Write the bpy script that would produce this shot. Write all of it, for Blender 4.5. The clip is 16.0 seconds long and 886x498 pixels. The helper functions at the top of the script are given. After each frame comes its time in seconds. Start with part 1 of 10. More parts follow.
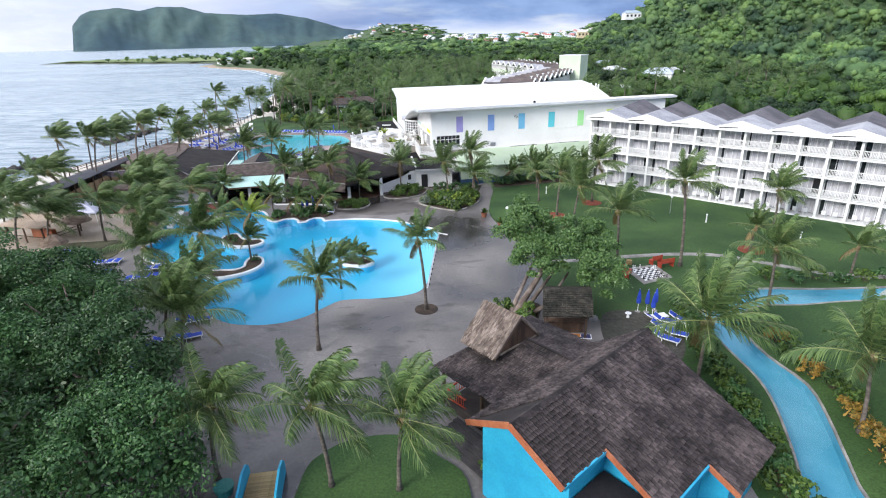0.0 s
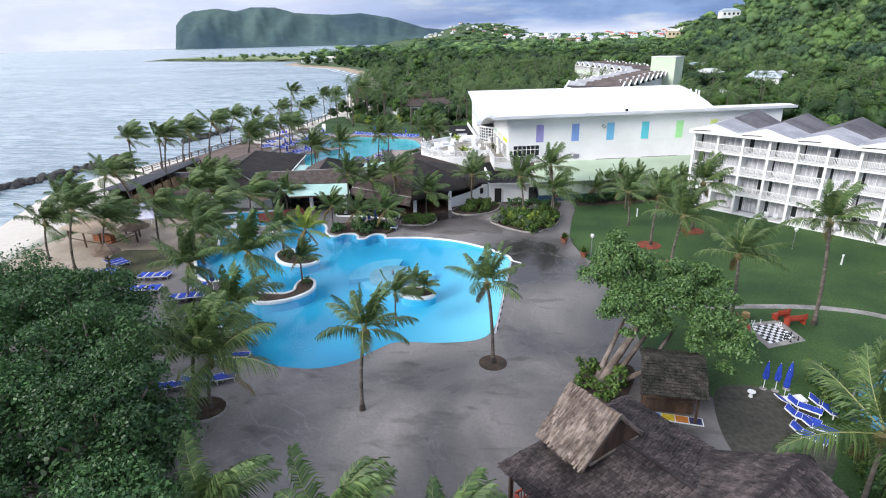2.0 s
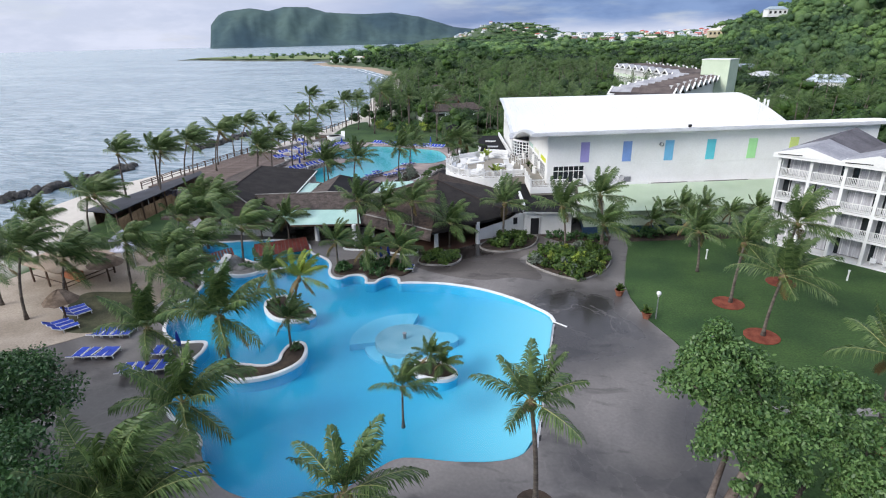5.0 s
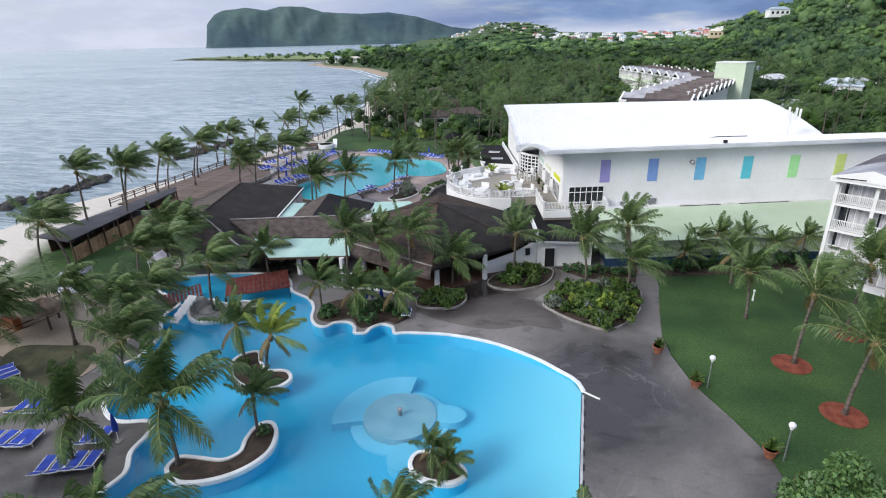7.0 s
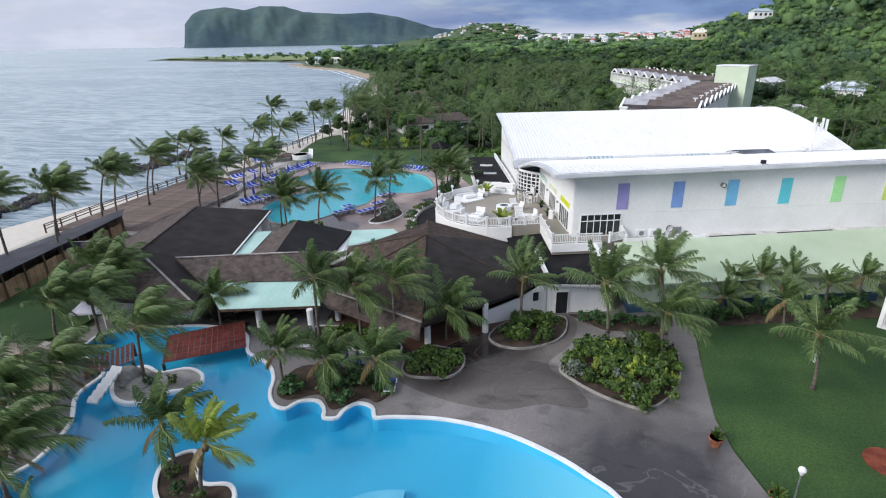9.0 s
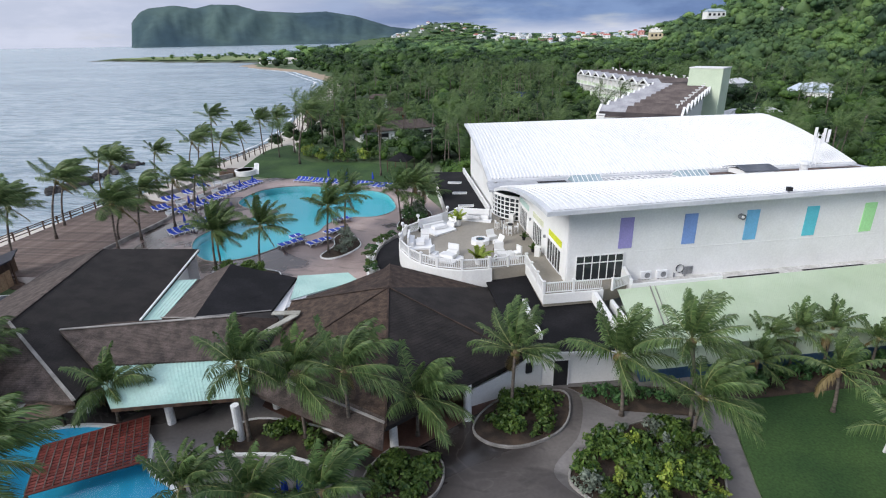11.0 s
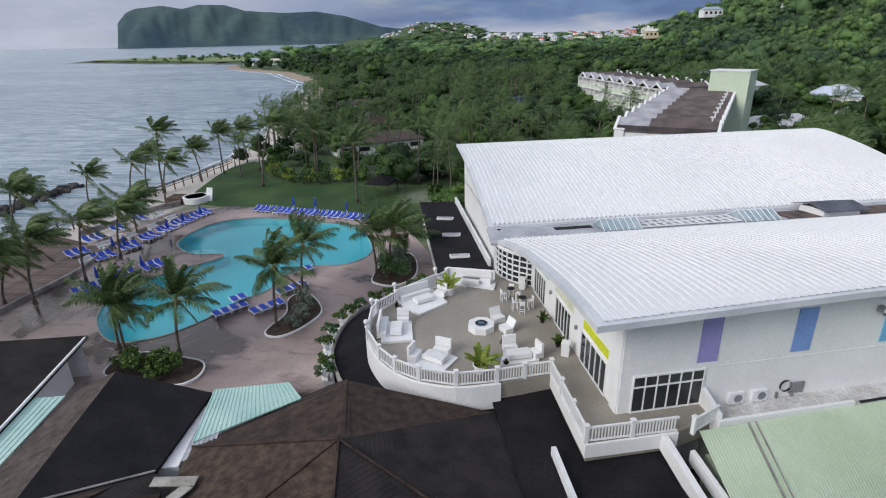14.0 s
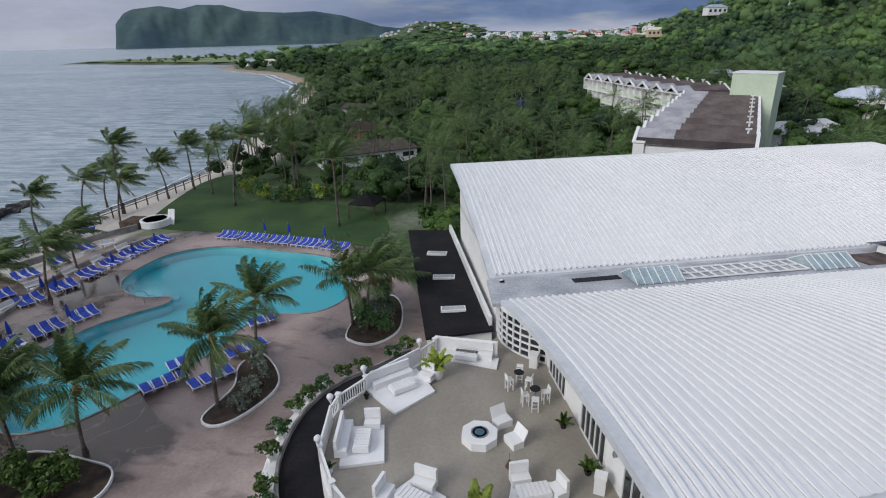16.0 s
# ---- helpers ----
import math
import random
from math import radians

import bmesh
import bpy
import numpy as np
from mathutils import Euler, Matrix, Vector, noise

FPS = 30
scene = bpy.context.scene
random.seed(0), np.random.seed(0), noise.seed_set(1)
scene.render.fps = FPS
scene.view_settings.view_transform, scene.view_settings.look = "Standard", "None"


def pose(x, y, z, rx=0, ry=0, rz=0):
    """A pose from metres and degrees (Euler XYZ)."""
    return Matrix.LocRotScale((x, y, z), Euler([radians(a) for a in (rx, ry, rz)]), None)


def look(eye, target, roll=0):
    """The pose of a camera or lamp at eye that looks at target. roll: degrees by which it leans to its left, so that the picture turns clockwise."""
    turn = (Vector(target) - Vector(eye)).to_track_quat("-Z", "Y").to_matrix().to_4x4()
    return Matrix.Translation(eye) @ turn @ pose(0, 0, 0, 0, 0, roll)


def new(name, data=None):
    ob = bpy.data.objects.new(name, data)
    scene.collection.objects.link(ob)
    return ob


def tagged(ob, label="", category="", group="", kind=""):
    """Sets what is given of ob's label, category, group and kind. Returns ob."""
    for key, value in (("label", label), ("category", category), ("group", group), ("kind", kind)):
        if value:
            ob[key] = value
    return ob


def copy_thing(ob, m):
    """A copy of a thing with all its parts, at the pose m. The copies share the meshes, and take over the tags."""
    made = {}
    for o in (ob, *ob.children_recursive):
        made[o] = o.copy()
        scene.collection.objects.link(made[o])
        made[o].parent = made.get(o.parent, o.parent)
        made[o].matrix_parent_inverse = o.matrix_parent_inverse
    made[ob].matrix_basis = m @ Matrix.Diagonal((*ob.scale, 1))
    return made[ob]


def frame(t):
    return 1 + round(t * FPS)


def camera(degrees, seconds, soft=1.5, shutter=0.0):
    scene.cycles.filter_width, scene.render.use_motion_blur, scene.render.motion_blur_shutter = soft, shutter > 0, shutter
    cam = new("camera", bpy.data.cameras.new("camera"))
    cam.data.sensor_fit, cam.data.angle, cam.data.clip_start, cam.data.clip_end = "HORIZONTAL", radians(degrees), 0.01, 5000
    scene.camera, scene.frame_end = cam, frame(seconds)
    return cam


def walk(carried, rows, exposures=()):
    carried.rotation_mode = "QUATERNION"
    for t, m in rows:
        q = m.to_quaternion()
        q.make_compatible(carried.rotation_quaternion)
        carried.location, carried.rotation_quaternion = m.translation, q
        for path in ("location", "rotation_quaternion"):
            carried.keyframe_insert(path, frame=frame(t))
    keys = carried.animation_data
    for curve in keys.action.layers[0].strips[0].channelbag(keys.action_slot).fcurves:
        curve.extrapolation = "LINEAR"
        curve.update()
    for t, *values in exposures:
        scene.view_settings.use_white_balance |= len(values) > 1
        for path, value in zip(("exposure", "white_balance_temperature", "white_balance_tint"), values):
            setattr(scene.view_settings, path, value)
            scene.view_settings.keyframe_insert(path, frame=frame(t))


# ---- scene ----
from mathutils import geometry

cam = camera(78.9, 16.0, soft=1.1)
PATH = [
    (0, (2.39, 2.247, 22.507), (2.252, 4.104, 21.777), -1.5),
    (0.5, (2.243, 4.2, 22.471), (2.014, 6.049, 21.744), -1.5),
    (1, (2.0, 6.245, 22.499), (1.721, 8.087, 21.772), -1.5),
    (1.5, (1.723, 8.35, 22.548), (1.372, 10.18, 21.823), -1.4),
    (2, (1.376, 10.448, 22.617), (0.985, 12.27, 21.891), -1.4),
    (2.5, (1.034, 12.43, 22.672), (0.614, 14.246, 21.947), -1.5),
    (3, (0.68, 14.387, 22.753), (0.24, 16.198, 22.028), -1.5),
    (3.5, (0.281, 16.415, 22.828), (-0.173, 18.223, 22.104), -1.5),
    (4, (-0.156, 18.412, 22.836), (-0.619, 20.218, 22.113), -1.5),
    (4.2, (-0.346, 19.285, 22.842), (-0.816, 21.088, 22.116), -1.4),
    (6.3, (-2.898, 28.668, 23.312), (-3.392, 30.465, 22.587), -1.5),
    (6.5, (-3.212, 29.57, 23.324), (-3.693, 31.37, 22.597), -1.4),
    (7, (-3.996, 31.83, 23.39), (-4.471, 33.632, 22.663), -1.3),
    (7.5, (-4.837, 34.379, 23.438), (-5.306, 36.183, 22.713), -1.3),
    (8, (-5.645, 36.869, 23.465), (-6.105, 38.674, 22.739), -1.2),
    (8.5, (-6.501, 39.539, 23.468), (-6.943, 41.349, 22.742), -1.1),
    (9, (-7.247, 42.12, 23.49), (-7.663, 43.936, 22.764), -1.1),
    (9.2, (-7.544, 43.159, 23.487), (-7.936, 44.982, 22.763), -1.1),
    (11.3, (-10.165, 54.822, 23.871), (-10.442, 56.663, 23.14), -1.1),
    (11.5, (-10.372, 55.936, 23.881), (-10.645, 57.778, 23.15), -1.1),
    (12, (-10.772, 58.75, 23.896), (-11.038, 60.593, 23.164), -1.1),
    (12.5, (-11.127, 61.702, 23.906), (-11.387, 63.545, 23.175), -1.2),
    (13, (-11.43, 64.534, 23.873), (-11.685, 66.378, 23.142), -1.2),
    (13.5, (-11.634, 67.498, 23.857), (-11.89, 69.341, 23.125), -1.3),
    (14, (-11.816, 70.335, 23.838), (-12.071, 72.179, 23.106), -1.3),
    (14.5, (-11.931, 73.339, 23.838), (-12.187, 75.182, 23.105), -1.4),
    (15, (-12.098, 76.063, 23.844), (-12.353, 77.906, 23.111), -1.4),
    (15.5, (-12.256, 78.843, 23.861), (-12.511, 80.686, 23.127), -1.5),
    (16, (-12.416, 81.698, 23.879), (-12.671, 83.541, 23.145), -1.5),
]
walk(cam, [(t, look(eye, target, roll)) for t, eye, target, roll in PATH], exposures=[(0, 0.42), (4, 0.12), (9, -0.08), (12.5, -0.28), (16, -0.74)])

# ---- world and sun ----
SUN_ELEV, SUN_AZ = radians(32), radians(-136)      # azimuth from +y, clockwise positive
world = bpy.data.worlds.new("sky")
scene.world = world
world.use_nodes = True
wn, wl = world.node_tree.nodes, world.node_tree.links
wn.clear()


def wnode(kind, **values):
    n = wn.new(kind)
    for k, v in values.items():
        n.inputs[k].default_value = v
    return n


w_out = wn.new("ShaderNodeOutputWorld")
w_bg = wnode("ShaderNodeBackground", Strength=0.15)
w_sky = wn.new("ShaderNodeTexSky")
w_sky.sky_type, w_sky.sun_disc = "NISHITA", False
w_sky.sun_elevation, w_sky.sun_rotation = SUN_ELEV, SUN_AZ
w_sky.air_density, w_sky.dust_density, w_sky.ozone_density = 1.2, 0.4, 2.0


def wmath(op, a, b):
    n = wn.new("ShaderNodeMath")
    n.operation = op
    for k, v in enumerate((a, b)):
        if isinstance(v, (int, float)):
            n.inputs[k].default_value = v
        else:
            wl.new(v, n.inputs[k])
    return n.outputs[0]


def wstep(v, lo, hi, a=0.0, b=1.0):
    n = wn.new("ShaderNodeMapRange")
    n.interpolation_type = "SMOOTHSTEP"
    for k, q in (("From Min", lo), ("From Max", hi), ("To Min", a), ("To Max", b)):
        n.inputs[k].default_value = q
    wl.new(v, n.inputs["Value"])
    return n.outputs["Result"]


def wnoise(scale, stretch, detail, rough):
    mp, t = wn.new("ShaderNodeMapping"), wnode("ShaderNodeTexNoise", Scale=scale, Detail=detail, Roughness=rough)
    mp.inputs["Scale"].default_value = stretch
    wl.new(w_co.outputs["Generated"], mp.inputs["Vector"])
    wl.new(mp.outputs["Vector"], t.inputs["Vector"])
    return t.outputs["Fac"]


def wmix(fac, a, b, op="MIX"):
    n = wn.new("ShaderNodeMixRGB")
    n.blend_type = op
    for k, v in (("Fac", fac), ("Color1", a), ("Color2", b)):
        if isinstance(v, (float, tuple)):
            n.inputs[k].default_value = v
        else:
            wl.new(v, n.inputs[k])
    return n.outputs[0]


# a closed cloud deck, brightest overhead; a slate rain bank stands over the land, pale lavender cloud over the sea
w_co = wn.new("ShaderNodeTexCoord")
w_sep = wn.new("ShaderNodeSeparateXYZ")
wl.new(w_co.outputs["Generated"], w_sep.inputs[0])
streak, puff = wnoise(2.2, (1.5, 1.5, 9.0), 7.0, 0.55), wnoise(3.2, (1.6, 1.6, 5.0), 6.0, 0.6)
w_hi = wstep(w_sep.outputs["Z"], 0.03, 0.75)
deck = wmix(w_hi, (4.8, 5.1, 6.2, 1), (5.9, 6.4, 7.8, 1))
deck = wmix(wstep(puff, 0.40, 0.62, 0.0, 0.42), deck, (2.9, 3.4, 4.5, 1))
side = wstep(wmath("ADD", w_sep.outputs["X"], wmath("MULTIPLY", streak, 0.5)), -0.42, 0.22)
low = wstep(wmath("ADD", w_sep.outputs["Z"], wmath("MULTIPLY", streak, 0.06)), 0.032, 0.062)
bank = wmath("MULTIPLY", wmath("MULTIPLY", side, low), wstep(w_sep.outputs["Z"], 0.15, 0.45, 0.95, 0.0))
slate = wmix(wstep(puff, 0.36, 0.66), (0.85, 1.45, 3.0, 1), (1.6, 2.4, 4.2, 1))
# the low sun behind thin cloud brightens the western sky over the sea
west = wmath("MULTIPLY", wstep(w_sep.outputs["X"], -0.25, -0.85), wmath("MULTIPLY", wstep(w_sep.outputs["Z"], 0.10, 0.30), wstep(w_sep.outputs["Z"], 0.55, 0.85, 1.0, 0.2)))
deck = wmix(west, deck, (10.5, 10.8, 11.4, 1))
clouds = wmix(bank, deck, slate)
w_all = wmix(wstep(streak, 0.30, 0.48, 0.75, 1.0), w_sky.outputs["Color"], clouds)
wl.new(w_all, w_bg.inputs["Color"])
wl.new(w_bg.outputs["Background"], w_out.inputs["Surface"])

sun_data = bpy.data.lights.new("sun", "SUN")
sun_data.energy, sun_data.angle, sun_data.color = 2.7, radians(24), (1.0, 0.97, 0.93)
sun = new("sun", sun_data)
sun_dir = Vector((math.sin(SUN_AZ) * math.cos(SUN_ELEV), math.cos(SUN_AZ) * math.cos(SUN_ELEV), math.sin(SUN_ELEV)))
sun.matrix_world = look(sun_dir * 200, (0, 0, 0))

# ---- materials ----
def node_material(name):
    m = bpy.data.materials.new(name)
    m.use_nodes = True
    return m, m.node_tree.nodes, m.node_tree.links, m.node_tree.nodes["Principled BSDF"]


def surface(name, c1, c2, rough=0.7, scale=0.6, fine=14.0, bump=0.15, metal=0.0, grime=0.25, stretch=(1, 1, 1),
            contrast=(0.38, 0.64), island=0.0, spec=0.4, rnd=0.0):
    """Two-scale noise between c1 and c2, fine grain and relief; rnd: brightness spread between objects, island: between pieces."""
    m, n, l, p = node_material(name)
    co, mp = n.new("ShaderNodeTexCoord"), n.new("ShaderNodeMapping")
    mp.inputs["Scale"].default_value = stretch
    l.new(co.outputs["Object"], mp.inputs["Vector"])
    big, small = n.new("ShaderNodeTexNoise"), n.new("ShaderNodeTexNoise")
    big.inputs["Scale"].default_value, big.inputs["Detail"].default_value = scale, 6
    small.inputs["Scale"].default_value, small.inputs["Detail"].default_value = scale * fine, 5
    ramp = n.new("ShaderNodeValToRGB")
    ramp.color_ramp.elements[0].position, ramp.color_ramp.elements[1].position = contrast
    ramp.color_ramp.elements[0].color, ramp.color_ramp.elements[1].color = (*c1, 1), (*c2, 1)
    for t in (big, small):
        l.new(mp.outputs["Vector"], t.inputs["Vector"])
    l.new(big.outputs["Fac"], ramp.inputs["Fac"])
    grain = n.new("ShaderNodeMapRange")
    grain.inputs["From Min"].default_value, grain.inputs["From Max"].default_value = 0.3, 0.7
    grain.inputs["To Min"].default_value, grain.inputs["To Max"].default_value = 1 - grime, 1 + grime * 0.5
    l.new(small.outputs["Fac"], grain.inputs["Value"])
    mul = n.new("ShaderNodeVectorMath")
    mul.operation = "SCALE"
    l.new(ramp.outputs["Color"], mul.inputs[0])
    l.new(grain.outputs["Result"], mul.inputs["Scale"])
    out = mul
    for amount, source in ((rnd, "object"), (island, "island")):
        if amount:
            info = n.new("ShaderNodeObjectInfo" if source == "object" else "ShaderNodeNewGeometry")
            mr = n.new("ShaderNodeMapRange")
            mr.inputs["To Min"].default_value, mr.inputs["To Max"].default_value = 1 - amount, 1 + amount
            l.new(info.outputs["Random" if source == "object" else "Random Per Island"], mr.inputs["Value"])
            more = n.new("ShaderNodeVectorMath")
            more.operation = "SCALE"
            l.new(out.outputs[0], more.inputs[0])
            l.new(mr.outputs["Result"], more.inputs["Scale"])
            out = more
    l.new(out.outputs[0], p.inputs["Base Color"])
    p.inputs["Roughness"].default_value, p.inputs["Metallic"].default_value = rough, metal
    p.inputs["Specular IOR Level"].default_value = spec
    if bump:
        b = n.new("ShaderNodeBump")
        b.inputs["Strength"].default_value, b.inputs["Distance"].default_value = bump, 0.05
        l.new(small.outputs["Fac"], b.inputs["Height"])
        l.new(b.outputs["Normal"], p.inputs["Normal"])
    return m


def foliage(name, c1, c2, rough=0.5, island=0.45, patches=0.0):
    """Leaves: colour varies from leaf to leaf, with a little light passing through."""
    m, n, l, p = node_material(name)
    geo, ramp = n.new("ShaderNodeNewGeometry"), n.new("ShaderNodeValToRGB")
    ramp.color_ramp.elements[0].color, ramp.color_ramp.elements[1].color = (*c1, 1), (*c2, 1)
    l.new(geo.outputs["Random Per Island"], ramp.inputs["Fac"])
    info, mr = n.new("ShaderNodeObjectInfo"), n.new("ShaderNodeMapRange")
    mr.inputs["To Min"].default_value, mr.inputs["To Max"].default_value = 1 - island / 2, 1 + island / 2
    l.new(info.outputs["Random"], mr.inputs["Value"])
    mul = n.new("ShaderNodeVectorMath")
    mul.operation = "SCALE"
    l.new(ramp.outputs["Color"], mul.inputs[0])
    l.new(mr.outputs["Result"], mul.inputs["Scale"])
    if patches:
        # whole trees differ: dark crowns beside yellow-green ones
        tx, pr, more = n.new("ShaderNodeTexNoise"), n.new("ShaderNodeValToRGB"), n.new("ShaderNodeVectorMath")
        tx.inputs["Scale"].default_value, tx.inputs["Detail"].default_value = patches, 5
        pr.color_ramp.elements[0].position, pr.color_ramp.elements[1].position = 0.36, 0.64
        pr.color_ramp.elements[0].color, pr.color_ramp.elements[1].color = (0.42, 0.52, 0.60, 1), (1.75, 1.75, 1.1, 1)
        more.operation = "MULTIPLY"
        l.new(geo.outputs["Position"], tx.inputs["Vector"])
        l.new(tx.outputs["Fac"], pr.inputs["Fac"])
        l.new(mul.outputs[0], more.inputs[0])
        l.new(pr.outputs["Color"], more.inputs[1])
        mul = more
    l.new(mul.outputs[0], p.inputs["Base Color"])
    p.inputs["Roughness"].default_value = rough
    p.inputs["Specular IOR Level"].default_value = 0.35
    tr, mix, out = n.new("ShaderNodeBsdfTranslucent"), n.new("ShaderNodeMixShader"), n["Material Output"]
    mix.inputs["Fac"].default_value = 0.22
    l.new(mul.outputs[0], tr.inputs["Color"])
    l.new(p.outputs[0], mix.inputs[1])
    l.new(tr.outputs[0], mix.inputs[2])
    l.new(mix.outputs[0], out.inputs["Surface"])
    return m


def pool_water(name, tint):
    """Clear water: sees through to the basin, with a glossy, slightly rippled face."""
    m, n, l, p = node_material(name)
    n.remove(p)
    tr, gl, mix, fr = n.new("ShaderNodeBsdfTransparent"), n.new("ShaderNodeBsdfGlossy"), n.new("ShaderNodeMixShader"), n.new("ShaderNodeFresnel")
    tr.inputs["Color"].default_value, gl.inputs["Roughness"].default_value, fr.inputs["IOR"].default_value = (*tint, 1), 0.08, 1.33
    co, tx, b = n.new("ShaderNodeTexCoord"), n.new("ShaderNodeTexNoise"), n.new("ShaderNodeBump")
    tx.inputs["Scale"].default_value, tx.inputs["Detail"].default_value = 1.8, 4
    b.inputs["Strength"].default_value, b.inputs["Distance"].default_value = 0.12, 0.05
    l.new(co.outputs["Object"], tx.inputs["Vector"])
    l.new(tx.outputs["Fac"], b.inputs["Height"])
    l.new(b.outputs["Normal"], gl.inputs["Normal"])
    l.new(b.outputs["Normal"], fr.inputs["Normal"])
    l.new(fr.outputs[0], mix.inputs["Fac"])
    l.new(tr.outputs[0], mix.inputs[1])
    l.new(gl.outputs[0], mix.inputs[2])
    l.new(mix.outputs[0], n["Material Output"].inputs["Surface"])
    return m


def sea_water():
    """Wind-rippled sea: long swells and short broken ripples whose crests lie across the bay. Ripple shading and pale
    sky sheen are put into the base colour.
    """
    m, n, l, p = node_material("sea_water")
    co = n.new("ShaderNodeTexCoord")

    def waves(scale, stretch, turn, detail, dist):
        mp, t = n.new("ShaderNodeMapping"), n.new("ShaderNodeTexNoise")
        mp.inputs["Rotation"].default_value, mp.inputs["Scale"].default_value = (0, 0, radians(turn)), stretch
        t.inputs["Scale"].default_value, t.inputs["Detail"].default_value, t.inputs["Distortion"].default_value = scale, detail, dist
        l.new(co.outputs["Object"], mp.inputs["Vector"])
        l.new(mp.outputs["Vector"], t.inputs["Vector"])
        return t.outputs["Fac"]

    swell, ripple, broad = waves(0.42, (0.26, 1.0, 1), 14, 5, 0.5), waves(1.3, (0.32, 1.0, 1), 22, 3, 0.6), waves(0.016, (0.5, 1.0, 1), 10, 4, 0.5)
    both = n.new("ShaderNodeMath")
    both.operation = "MULTIPLY_ADD"
    both.inputs[1].default_value = 0.45
    l.new(ripple, both.inputs[0])
    l.new(swell, both.inputs[2])
    b = n.new("ShaderNodeBump")
    b.inputs["Strength"].default_value, b.inputs["Distance"].default_value = 1.0, 1.7
    l.new(both.outputs[0], b.inputs["Height"])
    l.new(b.outputs["Normal"], p.inputs["Normal"])
    ramp, patch, mix = n.new("ShaderNodeValToRGB"), n.new("ShaderNodeValToRGB"), n.new("ShaderNodeMixRGB")
    ramp.color_ramp.elements[0].position, ramp.color_ramp.elements[1].position = 0.60, 0.82
    ramp.color_ramp.elements[0].color, ramp.color_ramp.elements[1].color = (0.165, 0.25, 0.305, 1), (0.35, 0.43, 0.485, 1)
    patch.color_ramp.elements[0].position, patch.color_ramp.elements[1].position = 0.36, 0.62
    patch.color_ramp.elements[0].color, patch.color_ramp.elements[1].color = (0.80, 0.83, 0.86, 1), (1.12, 1.10, 1.08, 1)
    l.new(both.outputs[0], ramp.inputs["Fac"])
    l.new(broad, patch.inputs["Fac"])
    mix.blend_type = "MULTIPLY"
    mix.inputs["Fac"].default_value = 1.0
    l.new(ramp.outputs["Color"], mix.inputs["Color1"])
    l.new(patch.outputs["Color"], mix.inputs["Color2"])
    l.new(mix.outputs["Color"], p.inputs["Base Color"])
    p.inputs["Roughness"].default_value, p.inputs["IOR"].default_value = 0.26, 1.33
    p.inputs["Specular IOR Level"].default_value = 0.9
    return m


def glass(name):
    m, n, l, p = node_material(name)
    p.inputs["Base Color"].default_value = (0.02, 0.025, 0.03, 1)
    p.inputs["Roughness"].default_value, p.inputs["Specular IOR Level"].default_value = 0.06, 0.6
    return m


def pavement(name, dark, mid, pale, stops=(0.34, 0.47, 0.66)):
    """Damp stamped concrete: dry pale and wet dark patches, thin pale veins, scuffed dark smears."""
    m, n, l, p = node_material(name)
    geo = n.new("ShaderNodeNewGeometry")

    def tex(scale, detail, dist, stretch=(1, 1, 1)):
        mp, t = n.new("ShaderNodeMapping"), n.new("ShaderNodeTexNoise")
        mp.inputs["Scale"].default_value = stretch
        t.inputs["Scale"].default_value, t.inputs["Detail"].default_value, t.inputs["Distortion"].default_value = scale, detail, dist
        l.new(geo.outputs["Position"], mp.inputs["Vector"])
        l.new(mp.outputs["Vector"], t.inputs["Vector"])
        return t.outputs["Fac"]

    def ramp(v, stops):
        r = n.new("ShaderNodeValToRGB")
        e = r.color_ramp.elements
        e[0].position, e[1].position = stops[0][0], stops[-1][0]
        for pos, _ in stops[1:-1]:
            e.new(pos)
        for q, (_, c) in zip(e, stops):
            q.color = (*c, 1) if isinstance(c, tuple) else (c, c, c, 1)
        l.new(v, r.inputs["Fac"])
        return r.outputs["Color"]

    def mix(op, fac, a, b):
        q = n.new("ShaderNodeMixRGB")
        q.blend_type = op
        for k, v in (("Fac", fac), ("Color1", a), ("Color2", b)):
            if isinstance(v, float):
                q.inputs[k].default_value = v
            else:
                l.new(v, q.inputs[k])
        return q.outputs[0]

    col = ramp(tex(0.085, 7, 0.6), [(q, c) for q, c in zip(stops, (dark, mid, pale))])
    veins = ramp(tex(0.22, 3, 1.4), [(0.475, 0.0), (0.495, 0.24), (0.515, 0.0)])
    veins = mix("MULTIPLY", 1.0, veins, ramp(tex(0.07, 2, 0), [(0.42, 0.0), (0.60, 1.0)]))
    pal = n.new("ShaderNodeRGB")
    pal.outputs[0].default_value = (*[min(0.6, 1.35 * c) for c in pale], 1)
    col = mix("MIX", veins, col, pal.outputs[0])
    smear = ramp(tex(0.5, 6, 0.8, (0.6, 1.4, 1)), [(0.56, 1.0), (0.72, 0.48)])
    col = mix("MULTIPLY", 0.9, col, smear)
    grain = tex(4.5, 6, 0)
    col = mix("MULTIPLY", 0.5, col, ramp(grain, [(0.3, 0.72), (0.7, 1.12)]))
    l.new(col, p.inputs["Base Color"])
    wet = n.new("ShaderNodeMapRange")
    wet.inputs["From Min"].default_value, wet.inputs["From Max"].default_value = 0.36, 0.58
    wet.inputs["To Min"].default_value, wet.inputs["To Max"].default_value = 0.13, 0.7
    l.new(tex(0.085, 7, 0.6), wet.inputs["Value"])
    l.new(wet.outputs["Result"], p.inputs["Roughness"])
    b = n.new("ShaderNodeBump")
    b.inputs["Strength"].default_value, b.inputs["Distance"].default_value = 0.15, 0.03
    l.new(grain, b.inputs["Height"])
    l.new(b.outputs["Normal"], p.inputs["Normal"])
    return m


